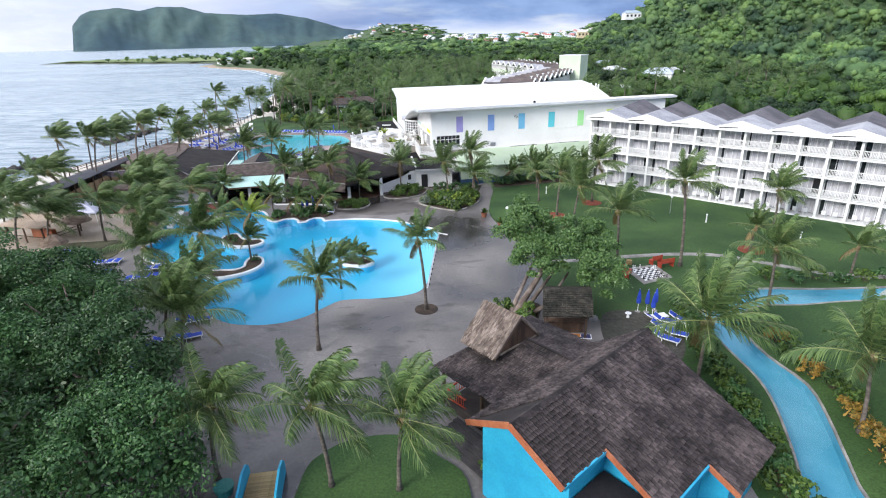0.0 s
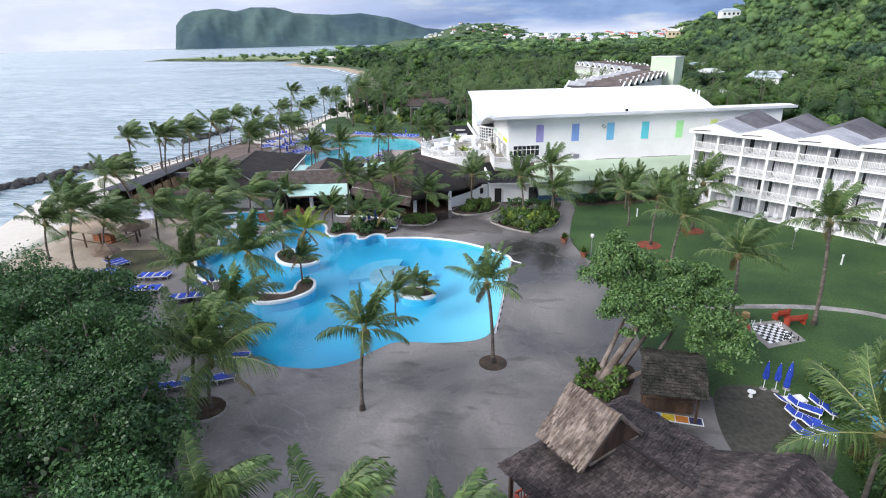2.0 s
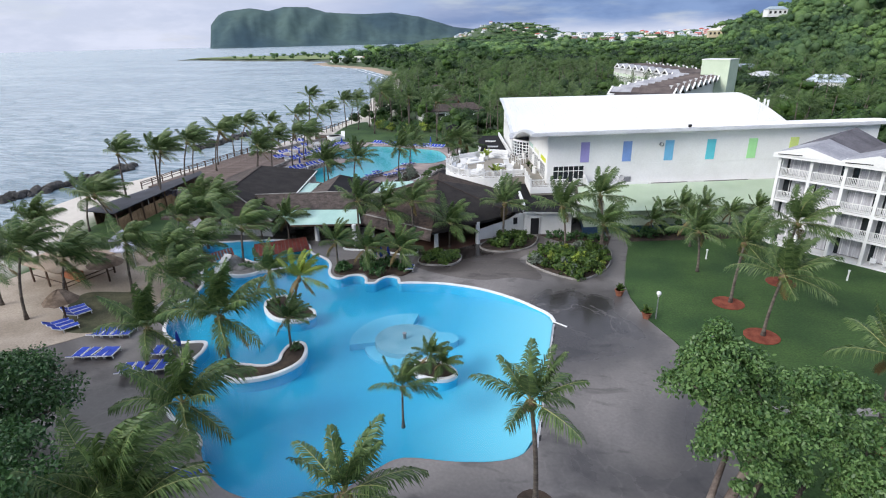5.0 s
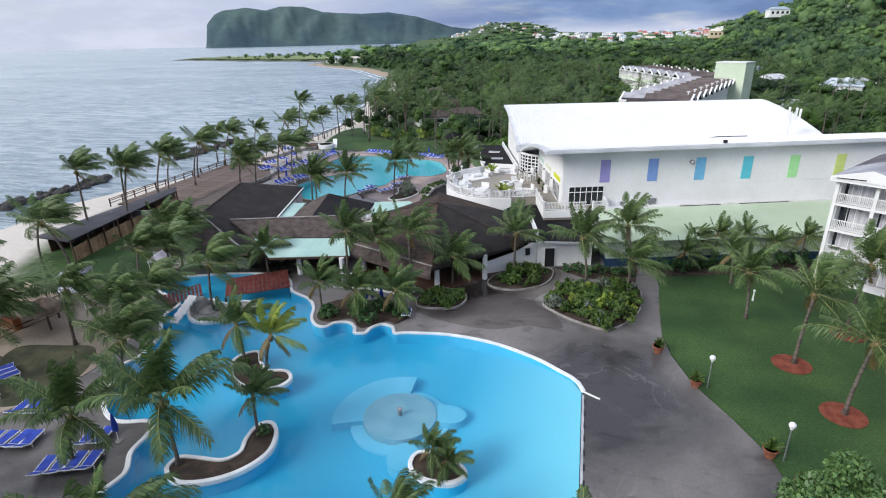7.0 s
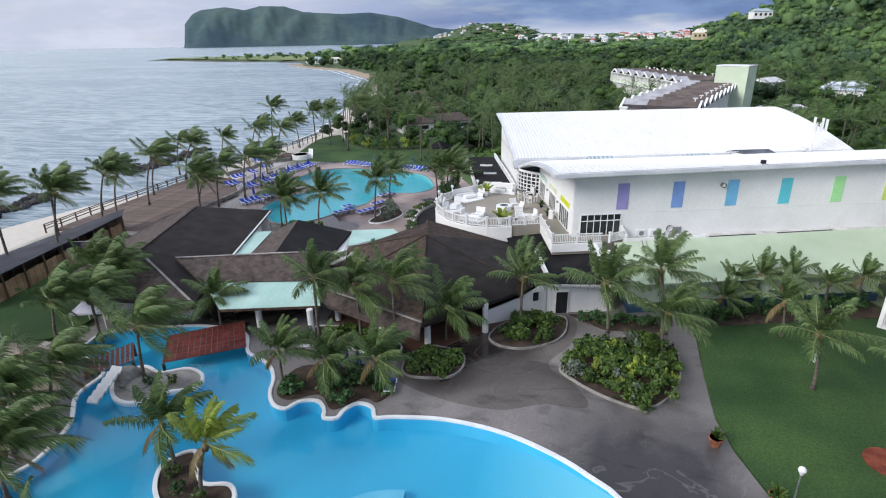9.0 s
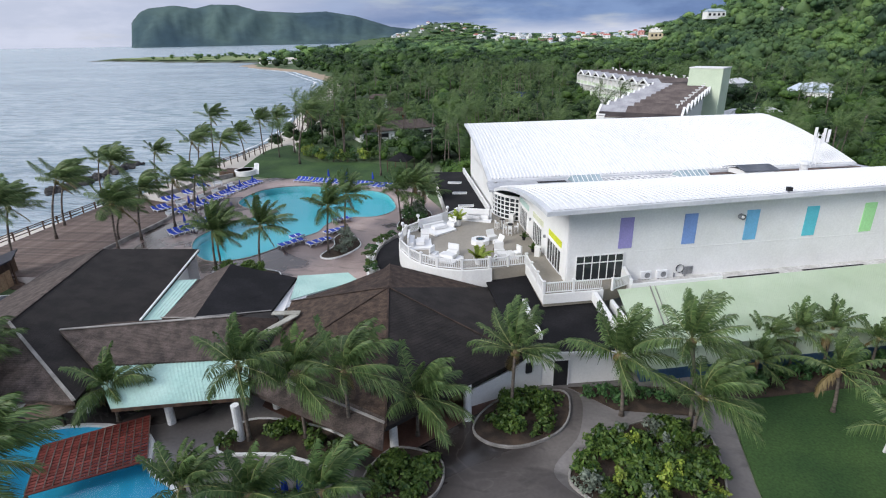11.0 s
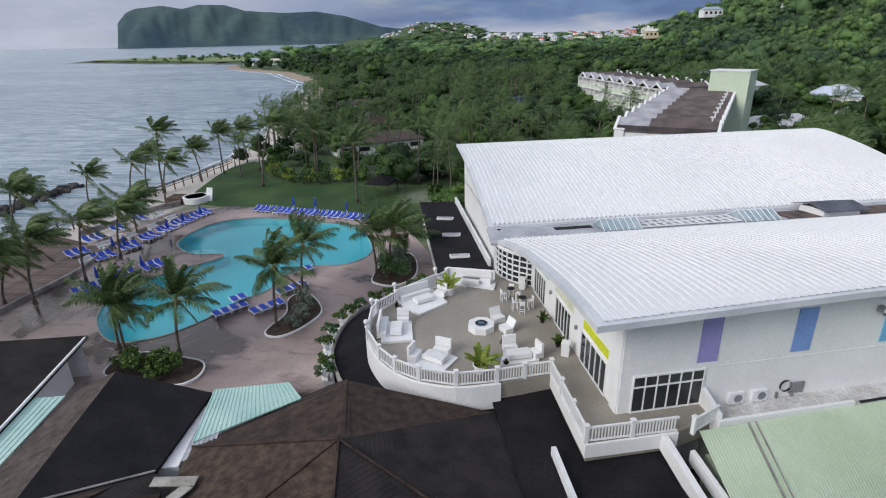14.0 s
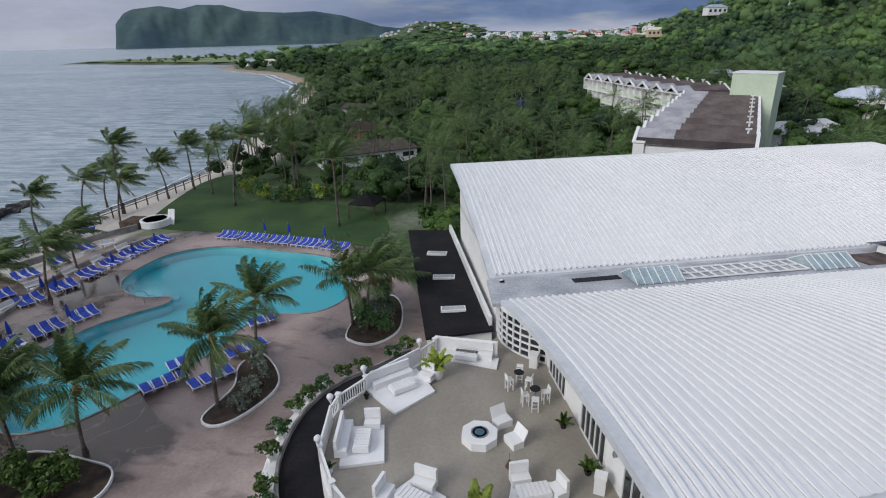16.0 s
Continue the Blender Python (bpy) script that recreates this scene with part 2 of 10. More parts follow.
def pool_paint(name, deep, shallow, z0, z1):
    """Painted pool floor: bluer with depth, the water's tint put into the paint; cloudy patches."""
    m, n, l, p = node_material(name)
    geo, sep, tx, add, mr, ramp = n.new("ShaderNodeNewGeometry"), n.new("ShaderNodeSeparateXYZ"), n.new("ShaderNodeTexNoise"), n.new("ShaderNodeMath"), n.new("ShaderNodeMapRange"), n.new("ShaderNodeValToRGB")
    tx.inputs["Scale"].default_value, tx.inputs["Detail"].default_value, tx.inputs["Distortion"].default_value = 0.16, 5, 0.5
    l.new(geo.outputs["Position"], sep.inputs[0])
    l.new(geo.outputs["Position"], tx.inputs["Vector"])
    add.operation = "MULTIPLY_ADD"
    add.inputs[1].default_value = (z1 - z0) * 0.18
    l.new(tx.outputs["Fac"], add.inputs[0])
    l.new(sep.outputs["Z"], add.inputs[2])
    mr.inputs["From Min"].default_value, mr.inputs["From Max"].default_value = z0 + 0.07 * (z1 - z0), z1 + 0.09 * (z1 - z0)
    l.new(add.outputs[0], mr.inputs["Value"])
    ramp.color_ramp.elements[0].color, ramp.color_ramp.elements[1].color = (*deep, 1), (*shallow, 1)
    l.new(mr.outputs["Result"], ramp.inputs["Fac"])
    l.new(ramp.outputs["Color"], p.inputs["Base Color"])
    p.inputs["Roughness"].default_value = 0.6
    return m


PAVE = pavement("wet_concrete", (0.034, 0.031, 0.032), (0.096, 0.088, 0.086), (0.235, 0.217, 0.210), (0.35, 0.46, 0.64))
PAVE2 = pavement("damp_brown_concrete", (0.026, 0.022, 0.021), (0.068, 0.058, 0.054), (0.160, 0.142, 0.132), (0.36, 0.48, 0.66))
PINK = pavement("pink_concrete", (0.055, 0.040, 0.037), (0.25, 0.19, 0.175), (0.42, 0.335, 0.31), (0.40, 0.455, 0.62))
SAND = surface("sand", (0.29, 0.24, 0.19), (0.43, 0.36, 0.295), 0.9, 0.2, 30, 0.3, grime=0.2)
LAWN = surface("lawn_grass", (0.021, 0.060, 0.013), (0.050, 0.104, 0.024), 0.85, 0.16, 40, 0.5, grime=0.4)
EARTH = surface("dark_damp_earth", (0.040, 0.040, 0.032), (0.088, 0.083, 0.068), 0.9, 0.12, 25, 0.5, grime=0.4)
SOIL = surface("soil", (0.035, 0.026, 0.02), (0.08, 0.055, 0.04), 0.95, 1.2, 12, 0.6)
MULCH = surface("red_mulch", (0.16, 0.035, 0.018), (0.26, 0.07, 0.04), 0.95, 1.5, 14, 0.6)
WHITE = surface("white_paint", (0.78, 0.78, 0.77), (0.84, 0.84, 0.84), 0.55, 0.3, 20, 0.04, grime=0.06)
TRIM = surface("white_trim", (0.76, 0.76, 0.76), (0.84, 0.84, 0.84), 0.45, 0.6, 20, 0.02, grime=0.05)
ROOFW = surface("white_metal_roof", (0.78, 0.785, 0.79), (0.83, 0.83, 0.835), 0.5, 0.08, 40, 0.01, grime=0.03)
FLASH = surface("pale_grey_flashing", (0.56, 0.58, 0.61), (0.70, 0.71, 0.73), 0.45, 0.3, 14, 0.03, grime=0.08)
GREY = surface("grey_flashing", (0.35, 0.36, 0.39), (0.52, 0.53, 0.56), 0.5, 0.4, 14, 0.05)
PALEGREEN = surface("pale_green_wall", (0.56, 0.66, 0.50), (0.64, 0.73, 0.57), 0.6, 0.3, 16, 0.04, grime=0.1)
GREENROOF = surface("pale_green_metal", (0.51, 0.61, 0.45), (0.58, 0.67, 0.52), 0.5, 0.25, 30, 0.02, grime=0.06)
TEAL = surface("teal_metal", (0.36, 0.56, 0.51), (0.47, 0.66, 0.60), 0.45, 0.3, 18, 0.04, grime=0.1)
SHINGLE = surface("brown_shingle", (0.026, 0.0165, 0.0125), (0.074, 0.048, 0.037), 0.9, 1.8, 9, 0.4, grime=0.55, contrast=(0.34, 0.68))
SHINGLE3 = surface("warm_brown_shingle", (0.034, 0.022, 0.016), (0.100, 0.067, 0.049), 0.9, 2.2, 9, 0.4, grime=0.55, contrast=(0.34, 0.68))
SLATE = surface("dark_shingle", (0.012, 0.0095, 0.0095), (0.028, 0.023, 0.022), 0.9, 0.7, 16, 0.35, grime=0.45)
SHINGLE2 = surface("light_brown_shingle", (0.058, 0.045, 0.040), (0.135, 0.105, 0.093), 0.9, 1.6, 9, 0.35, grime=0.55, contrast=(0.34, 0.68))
BLACKROOF = surface("black_membrane", (0.009, 0.009, 0.011), (0.020, 0.019, 0.022), 0.9, 0.3, 20, 0.15, grime=0.3, spec=0.2)
SHAKE = surface("weathered_wood_shake", (0.020, 0.0155, 0.016), (0.070, 0.055, 0.054), 0.9, 0.8, 10, 0.3, grime=0.35, rnd=0.4, island=0.45)
THATCH = surface("thatch", (0.12, 0.085, 0.06), (0.24, 0.18, 0.14), 0.95, 0.8, 18, 0.6, grime=0.45, stretch=(1, 1, 4))
BLUEWALL = surface("turquoise_paint", (0.02, 0.30, 0.50), (0.03, 0.38, 0.58), 0.55, 0.5, 16, 0.05, grime=0.1)
ORANGE = surface("orange_wood", (0.33, 0.10, 0.045), (0.44, 0.16, 0.075), 0.6, 1.2, 12, 0.1)
WOOD = surface("dark_wood", (0.05, 0.03, 0.022), (0.12, 0.075, 0.05), 0.75, 1.5, 12, 0.2, stretch=(1, 1, 0.3))
DECK = surface("deck_boards", (0.11, 0.075, 0.065), (0.19, 0.14, 0.12), 0.7, 0.7, 14, 0.15, rnd=0.25)
REDWOOD = surface("red_lattice_wood", (0.13, 0.025, 0.02), (0.22, 0.05, 0.04), 0.7, 1.0, 12, 0.1, rnd=0.2)
RED = surface("red_paint", (0.36, 0.045, 0.025), (0.48, 0.08, 0.04), 0.6, 1.0, 12, 0.1)
BARK = surface("palm_bark", (0.085, 0.072, 0.062), (0.19, 0.16, 0.135), 0.95, 1.2, 10, 0.6, stretch=(1, 1, 3))
BARK2 = surface("grey_bark", (0.13, 0.10, 0.085), (0.28, 0.23, 0.20), 0.95, 1.0, 10, 0.6)
ROCK = surface("dark_rock", (0.03, 0.03, 0.03), (0.09, 0.085, 0.08), 0.9, 0.7, 12, 0.6, rnd=0.4)
BASIN = pool_paint("pool_basin_blue", (0.030, 0.43, 0.66), (0.25, 0.68, 0.79), -1.0, -0.1)
BASIN2 = pool_paint("pool_basin_teal", (0.06, 0.47, 0.54), (0.20, 0.62, 0.66), -1.15, -0.1)
SHELF = surface("pool_shelf_pale", (0.13, 0.52, 0.70), (0.20, 0.60, 0.78), 0.6, 0.3, 30, 0.0, grime=0.08)
RIVER = surface("river_basin", (0.09, 0.35, 0.48), (0.15, 0.43, 0.56), 0.6, 0.3, 30, 0.0, grime=0.08)
KERB = surface("white_kerb", (0.70, 0.71, 0.72), (0.82, 0.83, 0.83), 0.6, 0.8, 14, 0.08, grime=0.15)
STONE = surface("grey_stone", (0.20, 0.19, 0.18), (0.36, 0.34, 0.32), 0.85, 0.8, 14, 0.3)
BLUEPAD = surface("blue_sling_fabric", (0.015, 0.045, 0.36), (0.03, 0.08, 0.50), 0.7, 2.0, 20, 0.05)
PLASTIC = surface("white_plastic", (0.72, 0.73, 0.75), (0.80, 0.81, 0.83), 0.4, 2.0, 10, 0.0, grime=0.06)
CURTAIN = surface("curtain", (0.42, 0.42, 0.46), (0.62, 0.62, 0.66), 0.8, 1.2, 8, 0.2, stretch=(6, 6, 0.3))
TERR = surface("terrace_floor", (0.27, 0.245, 0.205), (0.34, 0.31, 0.265), 0.6, 0.25, 24, 0.06, grime=0.1)
GLASS = glass("dark_glass")
METAL = surface("grey_metal", (0.25, 0.26, 0.28), (0.4, 0.41, 0.43), 0.4, 1.0, 10, 0.02, metal=0.6)
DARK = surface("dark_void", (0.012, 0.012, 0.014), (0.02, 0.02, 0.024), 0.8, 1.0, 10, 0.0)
POOLSIDE = surface("pool_side_blue", (0.05, 0.50, 0.74), (0.08, 0.56, 0.79), 0.6, 0.4, 20, 0.0, grime=0.08)
WATER = pool_water("pool_water", (0.86, 0.97, 1.0))
SEA = sea_water()
FROND = foliage("palm_frond", (0.042, 0.086, 0.028), (0.150, 0.222, 0.074))
RIB = surface("palm_midrib", (0.20, 0.23, 0.08), (0.30, 0.31, 0.13), 0.6, 2.0, 8, 0.05)
FRONDY = foliage("yellow_palm_frond", (0.15, 0.23, 0.035), (0.34, 0.40, 0.07))
LEAF = foliage("broad_leaf", (0.016, 0.057, 0.018), (0.090, 0.184, 0.060), 0.42)
LEAF2 = foliage("light_leaf", (0.037, 0.090, 0.026), (0.145, 0.240, 0.080), 0.40)
SHRUB = foliage("shrub_leaf", (0.022, 0.062, 0.014), (0.125, 0.195, 0.038))
FOREST = foliage("forest_leaf", (0.014, 0.042, 0.014), (0.074, 0.132, 0.042), 0.6, patches=0.07)
# distance haze and hillside sunlight are mixed into this leaf colour
FOREST_FAR = foliage("haze_tinted_leaf", (0.058, 0.118, 0.065), (0.150, 0.230, 0.110), 0.7, patches=0.025)
SILVER = foliage("silver_shrub_leaf", (0.10, 0.13, 0.10), (0.24, 0.28, 0.22))
DRYLEAF = foliage("dry_frond", (0.16, 0.12, 0.05), (0.26, 0.20, 0.09))


# ---- mesh helpers ----
class Shape:
    """Collects vertices and faces of one mesh."""

    def __init__(self):
        self.v, self.f = [], []

    def face(self, *pts):
        k = len(self.v)
        self.v.extend(tuple(p) for p in pts)
        self.f.append(tuple(range(k, k + len(pts))))
        return self

    def box(self, cx, cy, cz, sx, sy, sz, rz=0.0):
        """A box by its centre and full sizes, turned by rz radians."""
        k, c, s = len(self.v), math.cos(rz), math.sin(rz)
        for dz in (-sz / 2, sz / 2):
            for dx, dy in ((-sx / 2, -sy / 2), (sx / 2, -sy / 2), (sx / 2, sy / 2), (-sx / 2, sy / 2)):
                self.v.append((cx + c * dx - s * dy, cy + s * dx + c * dy, cz + dz))
        self.f += [(k, k + 3, k + 2, k + 1), (k + 4, k + 5, k + 6, k + 7)]
        self.f += [(k + i, k + (i + 1) % 4, k + 4 + (i + 1) % 4, k + 4 + i) for i in range(4)]
        return self

    def beam(self, a, b, w, h):
        """A bar of section w (level) by h between two points."""
        a, b = Vector(a), Vector(b)
        d = (b - a).normalized()
        side = d.cross(Vector((0, 0, 1)))
        side = side.normalized() if side.length > 1e-4 else Vector((1, 0, 0))
        up = side.cross(d)
        k = len(self.v)
        for p in (a, b):
            for i, j in ((-1, -1), (1, -1), (1, 1), (-1, 1)):
                self.v.append(tuple(p + side * (i * w / 2) + up * (j * h / 2)))
        self.f += [(k, k + 1, k + 2, k + 3), (k + 7, k + 6, k + 5, k + 4)]
        self.f += [(k + i, k + 4 + i, k + 4 + (i + 1) % 4, k + (i + 1) % 4) for i in range(4)]
        return self

    def tube(self, pts, radii, sides=8, cap=True):
        k, pts = len(self.v), [Vector(p) for p in pts]
        for i, (p, r) in enumerate(zip(pts, radii)):
            d = (pts[min(i + 1, len(pts) - 1)] - pts[max(i - 1, 0)]).normalized()
            side = d.cross(Vector((0, 1, 0)) if abs(d.y) < 0.9 else Vector((1, 0, 0))).normalized()
            up = side.cross(d)
            for j in range(sides):
                a = 2 * math.pi * j / sides
                self.v.append(tuple(p + side * (r * math.cos(a)) + up * (r * math.sin(a))))
        for i in range(len(pts) - 1):
            for j in range(sides):
                a, b = k + i * sides + j, k + i * sides + (j + 1) % sides
                self.f.append((a, b, b + sides, a + sides))
        if cap:
            self.f.append(tuple(range(k + sides - 1, k - 1, -1)))
            self.f.append(tuple(range(k + (len(pts) - 1) * sides, k + len(pts) * sides)))
        return self

    def prism(self, poly, z0, z1, bottom=True):
        """An upright prism over a polygon given counter-clockwise."""
        k, n = len(self.v), len(poly)
        self.v += [(x, y, z0) for x, y in poly] + [(x, y, z1) for x, y in poly]
        self.f += [(k + i, k + (i + 1) % n, k + n + (i + 1) % n, k + n + i) for i in range(n)]
        self.f.append(tuple(range(k + n, k + 2 * n)))
        if bottom:
            self.f.append(tuple(range(k + n - 1, k - 1, -1)))
        return self

    def slab(self, pts, t):
        """A plate of thickness t (measured down) over a polygon in space given counter-clockwise from above."""
        k, n = len(self.v), len(pts)
        self.v += [tuple(p) for p in pts] + [(p[0], p[1], p[2] - t) for p in pts]
        self.f += [tuple(range(k, k + n)), tuple(range(k + 2 * n - 1, k + n - 1, -1))]
        self.f += [(k + n + i, k + n + (i + 1) % n, k + (i + 1) % n, k + i) for i in range(n)]
        return self

    def ball(self, c, r, seg=10, rings=6, squash=1.0):
        k = len(self.v)
        for i in range(rings + 1):
            a = math.pi * i / rings
            for j in range(seg):
                b = 2 * math.pi * j / seg
                self.v.append((c[0] + r * math.sin(a) * math.cos(b), c[1] + r * math.sin(a) * math.sin(b), c[2] + r * squash * math.cos(a)))
        for i in range(rings):
            for j in range(seg):
                a, b = k + i * seg + j, k + i * seg + (j + 1) % seg
                self.f.append((a, a + seg, b + seg, b))
        return self

    def mesh(self, name, material, smooth=False):
        me = bpy.data.meshes.new(name)
        me.from_pydata(self.v, [], self.f)
        me.materials.append(material)
        if smooth:
            me.shade_smooth()
        return me


def part(name, shape, material, parent=None, label="", m=None, smooth=False, kind=""):
    """Links a Shape (or a ready mesh) as one mesh object, under parent where given."""
    me = shape.mesh(name, material, smooth) if isinstance(shape, Shape) else shape
    ob = new(name, me)
    if parent is not None:
        ob.parent = parent
    if m is not None:
        ob.matrix_basis = m
    return tagged(ob, label, kind=kind)


def thing(name, m, label, category, group=""):
    ob = new(name)
    ob.empty_display_size = 0.2
    ob.matrix_basis = m
    return tagged(ob, label, category, group)


def structure(name, shape, material, label="", category="", smooth=False):
    return tagged(part(name, shape, material, smooth=smooth), label, category, kind="structure")


def spline(pts, closed=True, steps=6):
    """Catmull-Rom through plan points."""
    out, n = [], len(pts)
    for i in range(n if closed else n - 1):
        p = [Vector(pts[j % n]) if closed else Vector(pts[max(0, min(n - 1, j))]) for j in (i - 1, i, i + 1, i + 2)]
        for s in range(steps):
            t = s / steps
            q = 0.5 * ((2 * p[1]) + (p[2] - p[0]) * t + (2 * p[0] - 5 * p[1] + 4 * p[2] - p[3]) * t * t + (3 * p[1] - p[0] - 3 * p[2] + p[3]) * t ** 3)
            out.append((q.x, q.y))
    if not closed:
        out.append(tuple(pts[-1]))
    return out


def area(poly):
    return sum(a[0] * b[1] - b[0] * a[1] for a, b in zip(poly, poly[1:] + poly[:1])) / 2


def ccw(poly):
    return poly if area(poly) > 0 else poly[::-1]


def inside(x, y, poly):
    hit = False
    for (x0, y0), (x1, y1) in zip(poly, poly[1:] + poly[:1]):
        if (y0 > y) != (y1 > y) and x < (x1 - x0) * (y - y0) / (y1 - y0) + x0:
            hit = not hit
    return hit


def grow(poly, d):
    """The polygon moved outwards by d (counter-clockwise)."""
    out, n = [], len(poly)
    for i in range(n):
        a, b, c = Vector(poly[i - 1]), Vector(poly[i]), Vector(poly[(i + 1) % n])
        e, f = (b - a).normalized(), (c - b).normalized()
        nrm = Vector((e.y, -e.x)) + Vector((f.y, -f.x))
        nrm = nrm.normalized() if nrm.length > 1e-3 else Vector((e.y, -e.x))
        k = max(0.5, nrm.dot(Vector((e.y, -e.x))))
        q = b + nrm * (d / k)
        out.append((q.x, q.y))
    return out


def sheet(outer, holes, z, thick):
    """A flat slab with holes: top face cut by tessellation, and all rims."""
    s = Shape()
    loops = [ccw(outer)] + [ccw(h)[::-1] for h in holes]
    flat = [Vector((x, y, 0)) for lp in loops for x, y in lp]
    for tri in geometry.tessellate_polygon([[Vector((x, y, 0)) for x, y in lp] for lp in loops]):
        p = [flat[i] for i in tri]
        if (p[1] - p[0]).cross(p[2] - p[0]).z < 0:
            p.reverse()
        s.face(*[(q.x, q.y, z) for q in p])
    for lp in loops:
        for (x0, y0), (x1, y1) in zip(lp, lp[1:] + lp[:1]):
            s.face((x0, y0, z - thick), (x1, y1, z - thick), (x1, y1, z), (x0, y0, z))
    return s


def band(poly, w_in, w_out, z0, z1, closed=True):
    """A kerb along a line: inner and outer offsets, from z0 up to z1, with softened upper edges."""
    n = len(poly)
    if closed:
        rows = [grow(poly, d) for d in (-w_in, -w_in * 0.8, w_out * 0.8, w_out)]
    else:
        rows = []
        for d in (-w_in, -w_in * 0.8, w_out * 0.8, w_out):
            row = []
            for i in range(n):
                a, b = Vector(poly[max(0, i - 1)]), Vector(poly[min(n - 1, i + 1)])
                e = (b - a).normalized()
                row.append((poly[i][0] + e.y * d, poly[i][1] - e.x * d))
            rows.append(row)
    s, soft = Shape(), min(0.04, (z1 - z0) * 0.3)
    for row, z in ((rows[0], z0), (rows[0], z1 - soft), (rows[1], z1), (rows[2], z1), (rows[3], z1 - soft), (rows[3], z0)):
        s.v += [(x, y, z) for x, y in row]
    for r in range(5):
        for i in range(n if closed else n - 1):
            j = (i + 1) % n
            s.f.append((r * n + i, r * n + n + i, r * n + n + j, r * n + j)[::-1])
    if not closed:
        s.f += [tuple(r * n for r in range(6)), tuple(r * n + n - 1 for r in range(5, -1, -1))]
    return s

# ---- land and water ----
SEA_Z = -1.2
SHORE = [(-84, -80), (-80, 0), (-72, 40), (-80, 70), (-88, 85), (-90, 100), (-87, 112), (-81, 124), (-80, 138), (-81, 153), (-79, 172), (-80, 190), (-85, 212), (-93, 240), (-105, 288), (-117, 335),
         (-135, 395), (-205, 510), (-295, 598), (-332, 680), (-374, 728), (-469, 758), (-592, 813), (-690, 858), (-705, 880), (-660, 930), (-560, 990), (-420, 1080), (-330, 1200), (-420, 1700), (-700, 2300), (-900, 4900)]


def shore_x(y):
    for (x0, y0), (x1, y1) in zip(SHORE, SHORE[1:]):
        if y <= y1:
            t = max(0, (y - y0) / (y1 - y0))
            return x0 + (x1 - x0) * t
    return SHORE[-1][0]


def smooth(a, b, v):
    t = min(1, max(0, (v - a) / (b - a)))
    return t * t * (3 - 2 * t)


MAIN_POOL = ccw(spline([(-2.8, 64.9), (-4.9, 67.3), (-7.5, 68.9), (-10.5, 70.0), (-14, 70.4), (-17.2, 70.0), (-18.5, 69.7), (-19.1, 70.7), (-20.1, 70.9), (-20.7, 70.1),
                        (-20.9, 69.2), (-21.9, 69.0), (-22.3, 69.9), (-23.1, 70.6), (-24.2, 70.3), (-24.8, 69.4), (-25.9, 69.6), (-26.9, 70.8), (-27.6, 72.6),
                        (-29.0, 74.2), (-31.5, 75.5), (-33.5, 78.2), (-38, 78.6), (-43.0, 77.0), (-45.6, 75.6), (-45.0, 73.0), (-42.5, 71.8), (-40.6, 70.6), (-40.4, 68.0), (-38.2, 65.2), (-37.4, 62.0), (-37.9, 60.1), (-36.8, 58.6),
                        (-35.2, 56.2), (-33.0, 54.9), (-30.6, 55.4), (-29.8, 54.2), (-29.6, 52.6), (-28.6, 51.0), (-28.8, 48.6), (-26.5, 46.6), (-23.4, 45.3), (-22.2, 43.9), (-20.3, 42.4),
                        (-18.2, 41.7), (-15.2, 41.9), (-13.0, 43.2), (-11.6, 45.2), (-10.3, 46.5), (-7.2, 46.9), (-4.6, 47.6), (-3.2, 48.9), (-2.75, 52), (-2.8, 58)], steps=4))
ISLAND_A = ccw(spline([(-28.4, 64.4), (-29.4, 63.2), (-28.5, 61.4), (-26.7, 60.2), (-24.6, 60.4), (-23.9, 61.5), (-24.7, 62.4), (-26.2, 62.2), (-27.4, 63.2)]))
ISLAND_B = ccw(spline([(-23.2, 56.4), (-22.6, 56.8), (-21.8, 56.0), (-21.4, 54.4), (-22.1, 52.8), (-23.4, 51.7), (-25.0, 51.2), (-26.3, 51.8), (-26.3, 52.7), (-25.4, 52.9), (-23.6, 53.1), (-22.9, 54.0), (-23.2, 55.2)]))
ISLAND_C = ccw(spline([(-12.2, 56.4), (-12.4, 55.4), (-11.6, 54.6), (-10.0, 54.6), (-9.3, 55.3), (-9.8, 56.0), (-10.8, 56.5)]))
ISLAND_D = ccw(spline([(-39.2, 70.4), (-37.8, 68.5), (-36.2, 67.9), (-34.9, 68.5), (-34.2, 69.5), (-32.6, 70.4), (-33.0, 71.7), (-34.6, 72.3), (-36.4, 71.4), (-38.2, 71.9)]))
NORTH_POOL = ccw(spline([(-54.4, 130), (-54.8, 133.5), (-53.6, 137.8), (-50, 140.2), (-46, 140.6), (-40, 139.6), (-33.5, 138), (-30.4, 134), (-28.6, 128.5), (-30.5, 124.8), (-34.5, 123.9), (-36.4, 121),
                         (-36.6, 117.5), (-38.4, 114.6), (-40.2, 110.2), (-42.5, 107.4), (-46, 106.6), (-50, 110), (-51.8, 114.5), (-50.4, 120), (-48, 123.1), (-46.2, 125.2), (-46.6, 126.6), (-49.8, 126.3), (-52.6, 127.8)], steps=5))
RIVER_PLAN = ccw(spline([(19, 8), (19.2, 16), (18.9, 22), (19.4, 25), (20.3, 28), (21.3, 32), (21.6, 35), (21.2, 38.5), (20.9, 42), (21.7, 45.2), (24.4, 48.0), (28.5, 49.4), (34, 49.4), (44, 50), (58, 49), (70, 47),
                         (70, 44), (58, 46), (44, 47.5), (35, 47.0), (30.5, 46.2), (27, 46.0), (24.6, 44.4), (23.5, 41.5), (23.6, 38), (24.5, 34.4), (23.9, 31), (22.9, 27.5), (22.1, 24), (22.2, 16), (22, 8)], steps=3))


